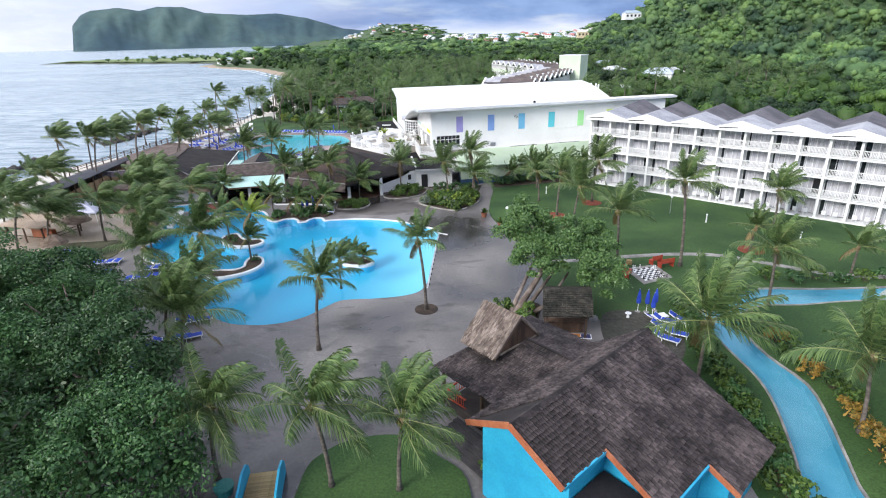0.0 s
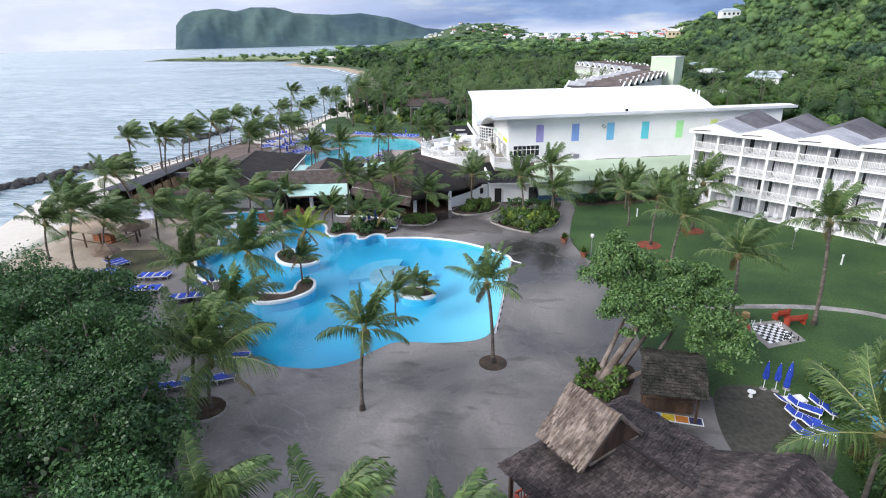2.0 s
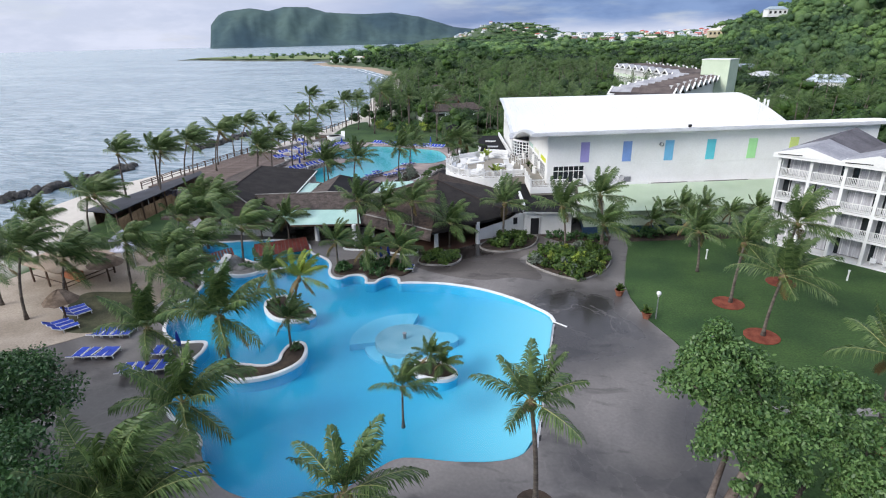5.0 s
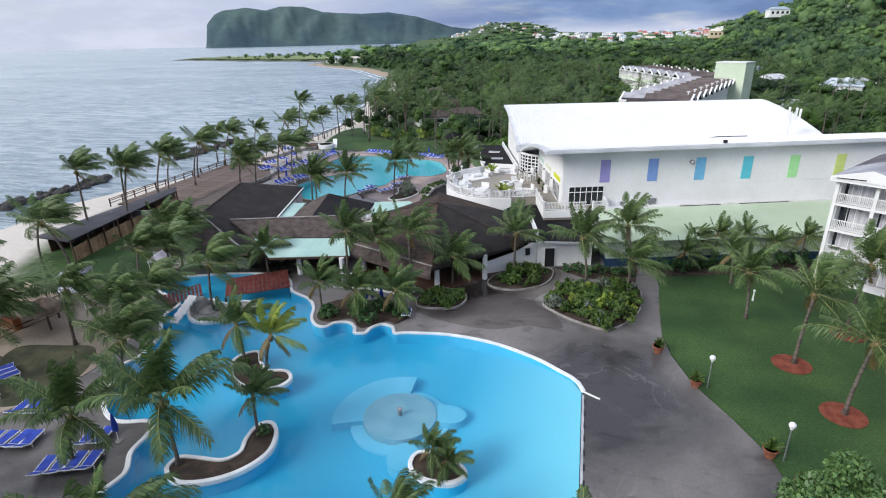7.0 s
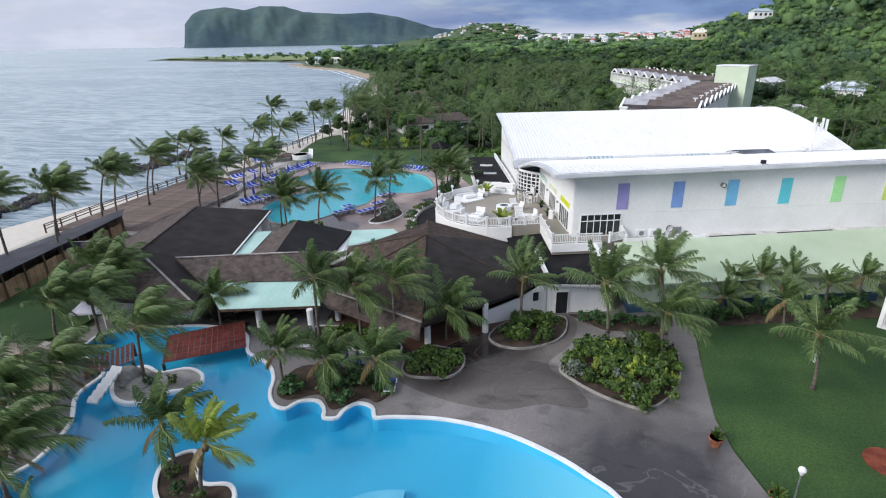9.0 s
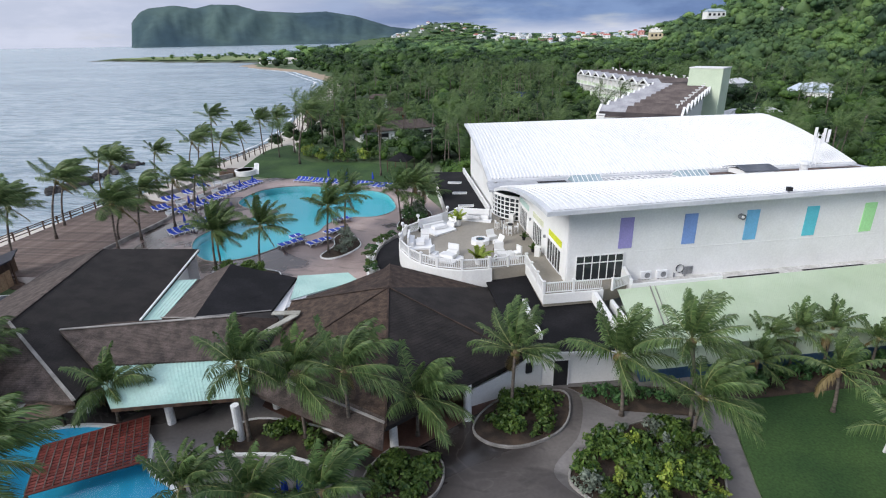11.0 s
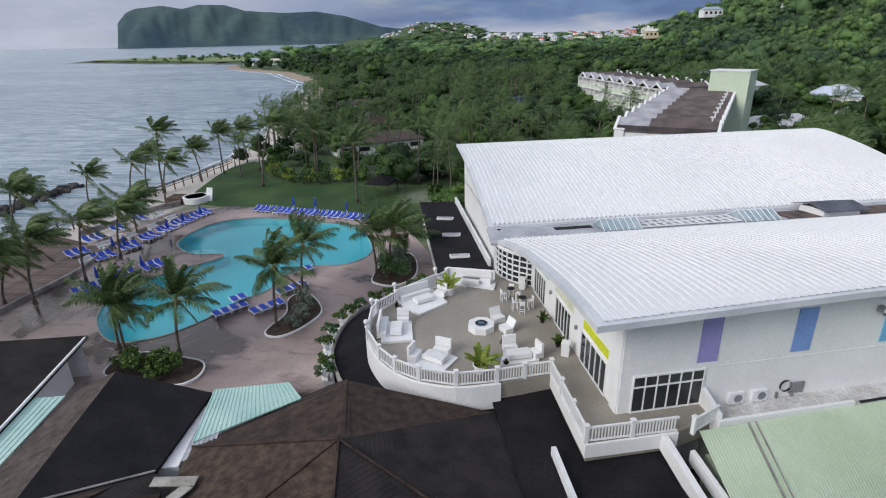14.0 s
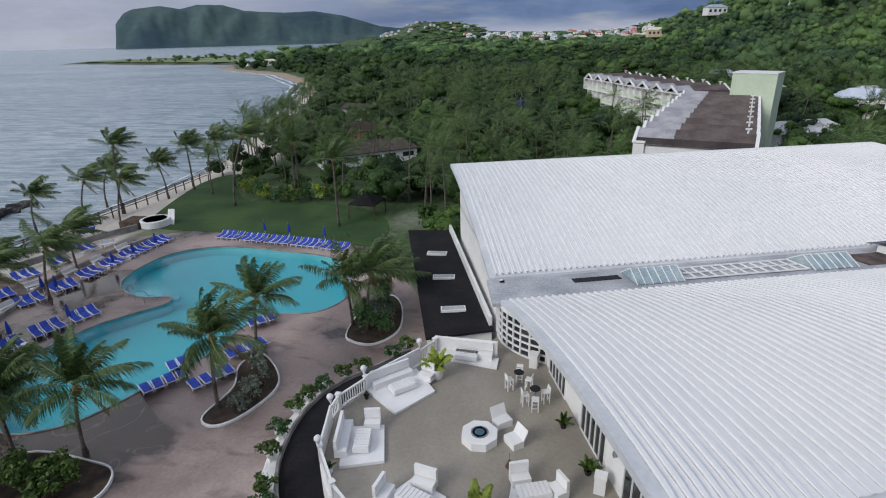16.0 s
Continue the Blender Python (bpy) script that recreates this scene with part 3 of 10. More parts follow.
def pooled(x, y):
    for lo, hi, poly in ((-46, -2, MAIN_POOL), (-55, -28, NORTH_POOL), (18, 71, RIVER_PLAN)):
        if lo - 6 < x < hi + 6:
            for ox in (-3, 0, 3):
                for oy in (-3, 0, 3):
                    if inside(x + ox, y + oy, poly):
                        return True
    return False


RISE = [(-90, -1.2), (9.5, -1.2), (11.9, 0.1), (13.2, 0.7), (14.3, 1.42), (15.5, 2.03), (16.2, 2.34), (20, 3.9), (30, 6.6), (45, 8.5), (90, 9)]


def rise(bearing):
    """How high the landward ridge stands against the sky, in degrees, by bearing."""
    for (a, e), (b, f) in zip(RISE, RISE[1:]):
        if bearing <= b:
            return e + (f - e) * (bearing - a) / (b - a)
    return RISE[-1][1]


def height(x, y):
    d = x - shore_x(y)
    z = -4.0 + 4.0 * smooth(-30, 22, d) if y < 250 else -4.0 + 5.2 * smooth(-30, 30, d)
    if d > 0 and y > 140:
        inland = smooth(60, 420, d)
        # wooded hill on the landward side, and low swells in the plain
        r, bearing = math.hypot(x, y), math.degrees(math.atan2(x, y))
        crest = 24 - 11 * smooth(11, 15, bearing) + 780 * math.tan(radians(rise(bearing)))
        z += crest * smooth(8.5, 12.5, bearing) * smooth(320, 800, r) * (1 - 0.85 * smooth(1000, 1900, r)) * (1 + 0.16 * noise.noise((x / 150, y / 150, 0.3)))
        z += 2.0 * inland * (noise.noise((x / 90, y / 90, 5)) + 0.4)
        # knolls beyond the town
        z += 54 * math.exp(-abs((bearing + 8.0) / 4.2) ** 2.6) * (1 + 0.2 * noise.noise((bearing * 0.6, 0.5, 0))) * smooth(1500, 2300, r) + 19 * smooth(1080, 1400, r)
    if y <= 160 and pooled(x, y):
        z = min(z, -2.6)
    elif y <= 170 and d > 20:
        z = min(z, -0.06)
    return z


def axis(spans):
    out = []
    for a, b, step in spans:
        n = max(1, round((b - a) / step))
        out += [a + (b - a) * i / n for i in range(n)]
    return out + [spans[-1][1]]


gx = axis([(-4900, -1200, 400), (-1200, -300, 60), (-300, -120, 15), (-120, 80, 2.5), (80, 320, 12), (320, 1200, 40), (1200, 4900, 400)])
gy = axis([(-900, -60, 120), (-60, 0, 12), (0, 180, 2.5), (180, 420, 8), (420, 1100, 22), (1100, 2400, 80), (2400, 4900, 250)])
ground = Shape()
ground.v = [(x, y, height(x, y)) for y in gy for x in gx]
ground.f = [(j * len(gx) + i, j * len(gx) + i + 1, (j + 1) * len(gx) + i + 1, (j + 1) * len(gx) + i) for j in range(len(gy) - 1) for i in range(len(gx) - 1)]


def ground_material():
    """Sand near the water's level, scrub and grass above it."""
    m, n, l, p = node_material("ground_cover")
    geo, sep = n.new("ShaderNodeNewGeometry"), n.new("ShaderNodeSeparateXYZ")
    l.new(geo.outputs["Position"], sep.inputs[0])
    tx, fine = n.new("ShaderNodeTexNoise"), n.new("ShaderNodeTexNoise")
    tx.inputs["Scale"].default_value, tx.inputs["Detail"].default_value = 0.07, 7
    fine.inputs["Scale"].default_value, fine.inputs["Detail"].default_value = 1.3, 6
    for t in (tx, fine):
        l.new(geo.outputs["Position"], t.inputs["Vector"])
    add = n.new("ShaderNodeMath")
    add.operation = "MULTIPLY_ADD"
    add.inputs[1].default_value, add.inputs[2].default_value = 0.3, -0.15
    l.new(tx.outputs["Fac"], add.inputs[0])
    lev = n.new("ShaderNodeMath")
    l.new(sep.outputs["Z"], lev.inputs[0])
    l.new(add.outputs[0], lev.inputs[1])
    mr = n.new("ShaderNodeMapRange")
    mr.inputs["From Min"].default_value, mr.inputs["From Max"].default_value = -0.22, -0.06
    l.new(lev.outputs[0], mr.inputs["Value"])
    green, sand, mix = n.new("ShaderNodeValToRGB"), n.new("ShaderNodeValToRGB"), n.new("ShaderNodeMixRGB")
    green.color_ramp.elements[0].position, green.color_ramp.elements[1].position = 0.35, 0.68
    green.color_ramp.elements[0].color, green.color_ramp.elements[1].color = (0.030, 0.068, 0.022, 1), (0.085, 0.125, 0.045, 1)
    sand.color_ramp.elements[0].color, sand.color_ramp.elements[1].color = (0.46, 0.42, 0.37, 1), (0.62, 0.58, 0.53, 1)
    l.new(fine.outputs["Fac"], green.inputs["Fac"])
    l.new(fine.outputs["Fac"], sand.inputs["Fac"])
    l.new(mr.outputs["Result"], mix.inputs["Fac"])
    far, tan = n.new("ShaderNodeMapRange"), n.new("ShaderNodeMixRGB")
    far.inputs["From Min"].default_value, far.inputs["From Max"].default_value = 300, 420
    tan.blend_type, tan.inputs["Color2"].default_value = "MULTIPLY", (0.62, 0.52, 0.42, 1)
    l.new(sep.outputs["Y"], far.inputs["Value"])
    l.new(far.outputs["Result"], tan.inputs["Fac"])
    l.new(sand.outputs["Color"], tan.inputs["Color1"])
    wrack, rock = n.new("ShaderNodeMapRange"), n.new("ShaderNodeMixRGB")
    wrack.inputs["From Min"].default_value, wrack.inputs["From Max"].default_value = 620, 700
    rock.inputs["Color2"].default_value = (0.075, 0.082, 0.062, 1)
    l.new(sep.outputs["Y"], wrack.inputs["Value"])
    l.new(wrack.outputs["Result"], rock.inputs["Fac"])
    l.new(tan.outputs["Color"], rock.inputs["Color1"])
    l.new(rock.outputs["Color"], mix.inputs["Color1"])
    l.new(green.outputs["Color"], mix.inputs["Color2"])
    l.new(mix.outputs["Color"], p.inputs["Base Color"])
    p.inputs["Roughness"].default_value = 0.9
    b = n.new("ShaderNodeBump")
    b.inputs["Strength"].default_value, b.inputs["Distance"].default_value = 0.5, 0.2
    l.new(fine.outputs["Fac"], b.inputs["Height"])
    l.new(b.outputs["Normal"], p.inputs["Normal"])
    return m


structure("ground", ground, ground_material(), "sandy shore rising to green scrub and wooded hills", "ground", smooth=True)
meadow, mx, my = Shape(), [-700 + 12.5 * i for i in range(28)], [690 + 12.5 * j for j in range(30)]
for x in mx:
    for y in my:
        if all(px - shore_x(py) > 24 for px, py in ((x, y), (x + 12.5, y), (x, y + 12.5), (x + 12.5, y + 12.5))) and y < 985 + 0.1 * x:
            meadow.face(*((px, py, height(px, py) + 0.25) for px, py in ((x, y), (x + 12.5, y), (x + 12.5, y + 12.5), (x, y + 12.5))))
structure("meadow_spit", meadow, surface("dry_meadow", (0.13, 0.19, 0.06), (0.24, 0.29, 0.12), 0.9, 0.02, 20, 0.1, grime=0.25), "flat pale green meadow on the low spit", "meadow")
sea = Shape().face((-4950, -900, SEA_Z), (60, -900, SEA_Z), (60, 4950, SEA_Z), (-4950, 4950, SEA_Z))
structure("sea", sea, SEA, "rippled grey-blue sea under a cloudy sky", "water")
# thin lines of surf that run up the beach
surf_rng = random.Random(19)
for nm, off, y0, y1, step, wide in (("a", 1.5, 128, 300, 2.5, 0.5), ("b", -1.0, 300, 590, 6, 1.6), ("c", -7.0, 360, 560, 6, 1.0)):
    surf, ys, edge = Shape(), axis([(y0, y1, step)]), []
    for y in ys:
        w, x = wide * surf_rng.uniform(0.15, 1.3), shore_x(y) + off + surf_rng.uniform(-0.5, 0.5) * wide
        edge.append(((x - w, y, SEA_Z + 0.02), (x - w * 0.3, y, SEA_Z + 0.10), (x + w * 0.6, y, SEA_Z + 0.04)))
    for p, q in zip(edge, edge[1:]):
        surf.face(p[0], p[1], q[1], q[0]).face(p[1], p[2], q[2], q[1])
    structure("surf_" + nm, surf, surface("sea_foam", (0.52, 0.56, 0.58), (0.74, 0.76, 0.77), 0.7, 0.4, 12, 0.1, grime=0.2), "thin white line of surf along the beach", "surf")

# ---- paving, lawns ----
PLAZA = [(-52, 47), (-30, 18), (-20, 6), (14, 6), (17, 20), (17, 36), (16, 44), (9, 47), (8.2, 55), (8.4, 58), (8.0, 61), (6.6, 64.2), (4.9, 67.4), (3.9, 71), (3.5, 74), (3.8, 79), (4.4, 84.5), (3.6, 97.5),
         (-9, 97.5), (-30, 96), (-46, 84), (-47, 79), (-50, 70), (-54, 60)]
structure("pavement_plaza", sheet(PLAZA, [grow(MAIN_POOL, 0.02)], 0.0, 1.0), PAVE, "damp grey stamped concrete plaza round the pool", "pavement")
DECK_N = [(-66, 100), (-46, 92), (-19, 97), (-17, 112), (-20, 126), (-28, 141.5), (-34, 142.5), (-55, 146.2), (-63, 143), (-66, 128)]
structure("pavement_north", sheet(DECK_N, [grow(NORTH_POOL, 0.02)], 0.012, 1.0), PINK, "pinkish brown concrete deck round a lagoon pool", "pavement")
LAWN_E = [(8.3, 55), (8.5, 58), (8.1, 61), (6.7, 64.2), (5.0, 67.4), (4.0, 71), (3.6, 74), (3.9, 79), (4.5, 84.5), (4.0, 91), (21, 95.5), (24, 88), (62, 58), (90, 40), (90, -20), (23, -20), (14.5, -6), (16.8, 20), (16.6, 33), (13.0, 36.6), (12.4, 43.9), (8.9, 46.8)]
structure("lawn_east", sheet(LAWN_E, [grow(RIVER_PLAN, 0.06)], 0.03, 0.9), LAWN, "mown green lawn", "lawn")
LAWN_N = spline([(-64, 148), (-60, 146.6), (-46, 145), (-34, 142.8), (-29, 143), (-30, 152), (-36, 158), (-45, 160), (-54, 160), (-62, 170), (-66, 178), (-69, 172), (-67, 158)])
structure("lawn_north", sheet(LAWN_N, [], 0.03, 0.6), LAWN, "green lawn beside the beach", "lawn")
structure("worn_ground", Shape().prism(ccw(spline([(12.6, 37.2), (15.2, 35.6), (17.6, 37.8), (18.4, 41.6), (16.4, 44.6), (13.2, 44.4), (12.2, 41)])), -0.1, 0.045), EARTH, "worn dark earth beside the hut", "ground")
MOUND = ccw(spline([(-7.4, 24), (-6.6, 26.8), (-4.4, 28.1), (-2.0, 28.2), (-0.2, 26.8), (1.9, 24), (1.5, 14), (-6, 14)]))
structure("lawn_mound", Shape().prism(MOUND, -0.1, 0.14), LAWN, "low grass bed edged by paving", "lawn")
LAWN_W = ccw(spline([(-66, 78), (-58, 74.5), (-50, 74), (-49, 79), (-53, 86), (-60, 90), (-64, 86)]))
structure("lawn_beach", Shape().prism(LAWN_W, -0.3, 0.03), LAWN, "small green lawn behind the beach fence", "lawn")
SAND_W = ccw(spline([(-56, 52), (-46, 50), (-40, 57), (-41, 66), (-46, 72), (-52, 73), (-58, 70), (-60, 60)]))
structure("sand_beach_bar", Shape().prism(SAND_W, -0.5, 0.035), SAND, "trodden pale sand with loungers", "sand")
structure("thin_grass", Shape().prism(ccw(spline([(-48.6, 61.0), (-45, 61.9), (-42.3, 62.2), (-40.4, 60.0), (-39.8, 57.0), (-41.2, 54.6), (-44, 54.2), (-46.4, 56.2), (-48.2, 58.6)])), -0.45, 0.040), surface("thin_grass", (0.040, 0.048, 0.022), (0.110, 0.105, 0.060), 0.9, 0.5, 25, 0.4, grime=0.4), "thin trodden grass round the beach loungers", "grass")
structure("pavement_verandah", Shape().prism(ccw(spline([(-19, 76.6), (-18.2, 74.2), (-14.5, 72.6), (-10.5, 72.2), (-7.5, 73.4), (-4.6, 73.6), (-5.4, 76.0), (-7.4, 78.4), (-5.6, 82.0), (-5.4, 86.2), (-8.5, 86.4), (-12.6, 84.0), (-14.2, 80.6), (-18.4, 80.2)])), -0.1, 0.006), PAVE2, "damp brown concrete before the verandah", "pavement")
path_line = spline([(9, 55.6), (14, 56.4), (19, 57.4), (24, 58.0), (28, 57.6), (32, 55.5), (38, 52.5), (50, 52)], closed=False)
structure("garden_path", band(path_line, 0.45, 0.45, -0.1, 0.06, closed=False), STONE, "narrow pale concrete garden path", "path")


# ---- pools ----
def pool(name, plan, islands, paint, depth, label, edge=KERB, edge_label="white painted pool coping", width=0.27, gap=None):
    structure(name + "_basin", Shape().prism(grow(plan, 0.01), -depth - 0.2, -depth), paint, "painted pool floor", "pool")
    wall, n = Shape(), len(plan)
    for (x0, y0), (x1, y1) in zip(plan, plan[1:] + plan[:1]):
        wall.face((x1, y1, -depth), (x0, y0, -depth), (x0, y0, 0.0), (x1, y1, 0.0))
    structure(name + "_sides", wall, POOLSIDE if name == "pool_main" else paint, "painted pool side", "pool")
    top = sheet(plan, islands, -0.10, 0.01)
    ob = structure(name + "_water", top, WATER, label, "water")
    ob.visible_shadow = False
    rim, k = list(plan), 0
    if gap:
        # no coping along the beach entry
        while not (gap(*rim[-1]) and not gap(*rim[0])):
            rim = rim[1:] + rim[:1]
        rim = [p for p in rim if not gap(*p)]
    structure(name + "_coping", band(rim, 0.03, width, -0.06, 0.09, closed=gap is None), edge, edge_label, "coping")


pool("pool_main", MAIN_POOL, [ISLAND_A, ISLAND_B, ISLAND_C, ISLAND_D], BASIN, 1.0, "bright blue pool water", gap=lambda x, y: (x > -4.3 and y < 64.6) or (y < 49.3 and x > -22.6))
pool("pool_north", NORTH_POOL, [], BASIN2, 1.15, "turquoise lagoon pool water", STONE, "grey stone pool edge", 0.10)
pool("river", RIVER_PLAN, [], RIVER, 0.7, "pale blue lazy river water", STONE, "grey stone river edge", 0.12)
structure("pool_coping_end", band([(-2.85, 64.95), (-1.6, 64.25)], 0.06, 0.08, -0.05, 0.06, closed=False), KERB, "end of the white pool coping", "coping")
structure("pool_entry_drain", Shape().box(-2.72, 56.8, 0.0, 0.16, 15.4, 0.03), GREY, "narrow drain strip along the beach entry", "drain")
for k in range(12):
    structure("drain_slot_" + "abcdefghijkl"[k], Shape().box(-2.6, 50 + 1.25 * k, 0.005, 0.12, 0.5, 0.035), DARK, "dark drain slot", "drain")
# gently sloping beach entry at the pool's straight side
entry, xs = Shape(), [-11 + 0.68 * k for k in range(13)]


def pool_span(x):
    ys = []
    for (x0, y0), (x1, y1) in zip(MAIN_POOL, MAIN_POOL[1:] + MAIN_POOL[:1]):
        if (x0 > x) != (x1 > x):
            ys.append(y0 + (y1 - y0) * (x - x0) / (x1 - x0))
    return (min(ys), max(ys)) if ys else (50.0, 64.0)


for xa, xb in zip(xs, xs[1:]):
    (a0, a1), (b0, b1) = pool_span(xa), pool_span(xb)
    za, zb = (-0.99 + 0.86 * (x + 11) / 8.16 for x in (xa, xb))
    entry.face((xa, a0, za), (xb, b0, zb), (xb, b1, zb), (xa, a1, za))
structure("pool_beach_entry", entry, BASIN, "pool floor rising to a beach entry", "pool")
for plan, nm in ((ISLAND_A, "a"), (ISLAND_B, "b"), (ISLAND_C, "c"), (ISLAND_D, "d")):
    structure("pool_island_" + nm, Shape().prism(grow(plan, 0.2), -0.99, -0.06), POOLSIDE, "blue painted island base", "planter")
    structure("pool_island_bed_" + nm, Shape().prism(plan, -0.05, 0.07), SOIL if nm != "d" else STONE, "raised bed in the pool", "planter")
    structure("pool_island_kerb_" + nm, band(plan, 0.02, 0.24, -0.16, 0.17), KERB, "rounded white island kerb", "kerb")
# sunken seat and splash platform with a small fountain nozzle
PLATFORM = (-14.7, 60.0)
ring = [(PLATFORM[0] + 2.5 * math.cos(a * math.pi / 16), PLATFORM[1] + 2.45 * math.sin(a * math.pi / 16)) for a in range(32)]
structure("pool_platform", Shape().prism(ring, -0.99, -0.32), surface("platform_grey", (0.20, 0.42, 0.52), (0.27, 0.49, 0.58), 0.7, 0.8, 20, 0.0), "round grey splash platform under water", "pool")
outer = [(PLATFORM[0] + 3.4 * math.cos(a * math.pi / 16), PLATFORM[1] + 3.3 * math.sin(a * math.pi / 16)) for a in range(32)]
structure("pool_step", Shape().prism(outer, -0.99, -0.75), SHELF, "pale step round the splash platform", "pool")
fan = [(PLATFORM[0] + r * math.cos(radians(a)), PLATFORM[1] + r * math.sin(radians(a))) for r, lo, hi in ((4.6, 92, 203), (2.4, 203, 92)) for a in np.linspace(lo, hi, 14)]
structure("pool_shelf_fan", Shape().prism(ccw(fan), -0.99, -0.42), SHELF, "pale fan-shaped shelf under water", "pool")
for cx, cy, rx, ry, nm in ((-11.6, 60.9, 1.3, 0.95, "east"), (-13.3, 56.4, 1.0, 1.2, "south")):
    lobe = [(cx + rx * math.cos(a * math.pi / 10), cy + ry * math.sin(a * math.pi / 10)) for a in range(20)]
    structure("pool_shelf_" + nm, Shape().prism(lobe, -0.99, -0.38), SHELF, "pale rounded shelf under water", "pool")
# curved entry steps of the lagoon pool
for k, r in enumerate((3.7, 2.9, 2.1)):
    arc = [(-50.2 + q * math.cos(radians(a)), 126.7 + q * math.sin(radians(a))) for q, lo, hi in ((r, 20, 165), (0.6, 165, 20)) for a in np.linspace(lo, hi, 12)]
    structure("lagoon_step_" + "abc"[k], Shape().prism(ccw(arc), -1.14, -0.9 + 0.27 * k), BASIN2, "curved turquoise entry step under water", "pool")
nozzle = thing("fountain_nozzle", pose(*PLATFORM, -0.32), "small dark fountain nozzle on the splash platform", "fountain")
part("pipe", Shape().tube([(0, 0, 0), (0, 0, 0.45)], [0.14, 0.12], 10), METAL, nozzle)
part("cap", Shape().ball((0, 0, 0.47), 0.2, 10, 5, 0.6), METAL, nozzle)

# ---- buildings ----
def building(name, base, label, category="building"):
    return thing(name, Matrix.Translation(base), label, category)


def wpart(name, shape, material, parent, label="", smooth=False, top=None):
    """A part given in world places, under a thing that is not turned (top: the thing, where parent is itself a part)."""
    root = parent if parent.parent is None else parent.parent
    ob = part(name, shape, material, parent, label, smooth=smooth)
    ob.matrix_basis = Matrix.Translation(-root.location) if parent.parent is None else Matrix.Identity(4)
    return ob


def lerp(a, b, t):
    return tuple(p + (q - p) * t for p, q in zip(a, b))


# -- the white hall: two curved metal roofs that meet in a valley --
hall = building("assembly_hall", (5, 110, 0), "large white hall with curved white metal roofs and coloured wall panels", "hall")
FRONT = ((-13.1, 113.9), (36.0, 126.8), (-7.9, 92.4), (39.0, 108.6))     # valley west, valley east, south west, south east
BACK = ((-14.0, 117.3), (33.6, 130.3), (-19.1, 137.3), (28.4, 149.8))


def roof_point(quad, u, s, power, low, high, lift=0.0):
    a, b = lerp(quad[0], quad[1], u), lerp(quad[2], quad[3], u)
    x, y = lerp(a, b, s)
    return (x, y, low + (high - low) * (1 - (1 - s) ** power) + lift)


def curved_roof(quad, power, low, high, label, flip):
    steps, count = 12, 104
    deck = Shape()
    deck.v = [roof_point(quad, u / 24, s / steps, power, low, high, d) for d in (0, -0.35) for u in range(25) for s in range(steps + 1)]
    n, w = 25 * (steps + 1), steps + 1
    for u in range(24):
        for s in range(steps):
            a = u * w + s
            f = (a, a + 1, a + w + 1, a + w)
            deck.f += [f if flip else f[::-1], tuple(i + n for i in (f[::-1] if flip else f))]
    rim = [s for s in range(w)] + [u * w + steps for u in range(1, 25)] + [24 * w + s for s in range(steps - 1, -1, -1)] + [u * w for u in range(23, 0, -1)]
    for i, j in zip(rim, rim[1:] + rim[:1]):
        deck.f.append((i, j, j + n, i + n) if not flip else (j, i, i + n, j + n))
    roof = wpart("roof", deck, FLASH, hall, label)
    for i in range(count):
        u0, u1 = 0.010 + (i + 0.04) / count * 0.990, 0.010 + (i + 1) / count * 0.990
        strip = Shape()
        for s in range(steps + 1):
            q = 0.012 + 0.973 * s / steps
            p0, p1, p2 = (roof_point(quad, u, q, power, low, high) for u in (u0, u0 + (u1 - u0) * 0.30, u1))
            rib = 0.06 if s == steps else 0.15
            strip.v += [(*p0[:2], p0[2] + 0.02), (*p0[:2], p0[2] + rib), (*p1[:2], p1[2] + rib), (*p1[:2], p1[2] + 0.028), (*p2[:2], p2[2] + 0.022)]
        for s in range(steps):
            for k in range(4):
                a = s * 5 + k
                f = (a, a + 1, a + 6, a + 5)
                strip.f.append(f if not flip else f[::-1])
        wpart("roof_panel", strip, ROOFW, roof)
    return roof


curved_roof(FRONT, 1.75, 7.5, 11.5, "grey flashed curved roof deck", False)
curved_roof(BACK, 1.6, 7.5, 11.4, "grey flashed curved roof deck", True)

W_WALL = [(-5.9, 95.45), (-8.1, 103.7), (-10.1, 111.3)]
BAY = spline([(-10.1, 111.3), (-11.7, 112.2), (-12.9, 113.6), (-13.3, 115.4), (-13.2, 117.0)], closed=False, steps=3)


def front_z(x, y):
    """Underside of the front roof over a plan point."""
    s = min(1, max(0, (113.9 + 0.263 * (x + 13.1) - y) / 21.6))
    return 7.5 + 4.0 * (1 - (1 - s) ** 1.75) - 0.36


def wall_run(pts, z0, thick, top):
    """A wall along plan points whose top follows a roof."""
    s = Shape()
    for a, b in zip(pts, pts[1:]):
        d = (Vector(b) - Vector(a)).normalized()
        off = (d.y * thick, -d.x * thick)
        steps = max(1, int((Vector(b) - Vector(a)).length / 3))
        for i in range(steps):
            p, q = lerp(a, b, i / steps), lerp(a, b, (i + 1) / steps)
            zp, zq = top(*p), top(*q)
            p2, q2 = (p[0] - off[0], p[1] - off[1]), (q[0] - off[0], q[1] - off[1])
            s.face((*p, z0), (*q, z0), (*q, zq), (*p, zp))
            s.face((*q2, z0), (*p2, z0), (*p2, zp), (*q2, zq))
            s.face((*p, zp), (*q, zq), (*q2, zq), (*p2, zp))
    return s


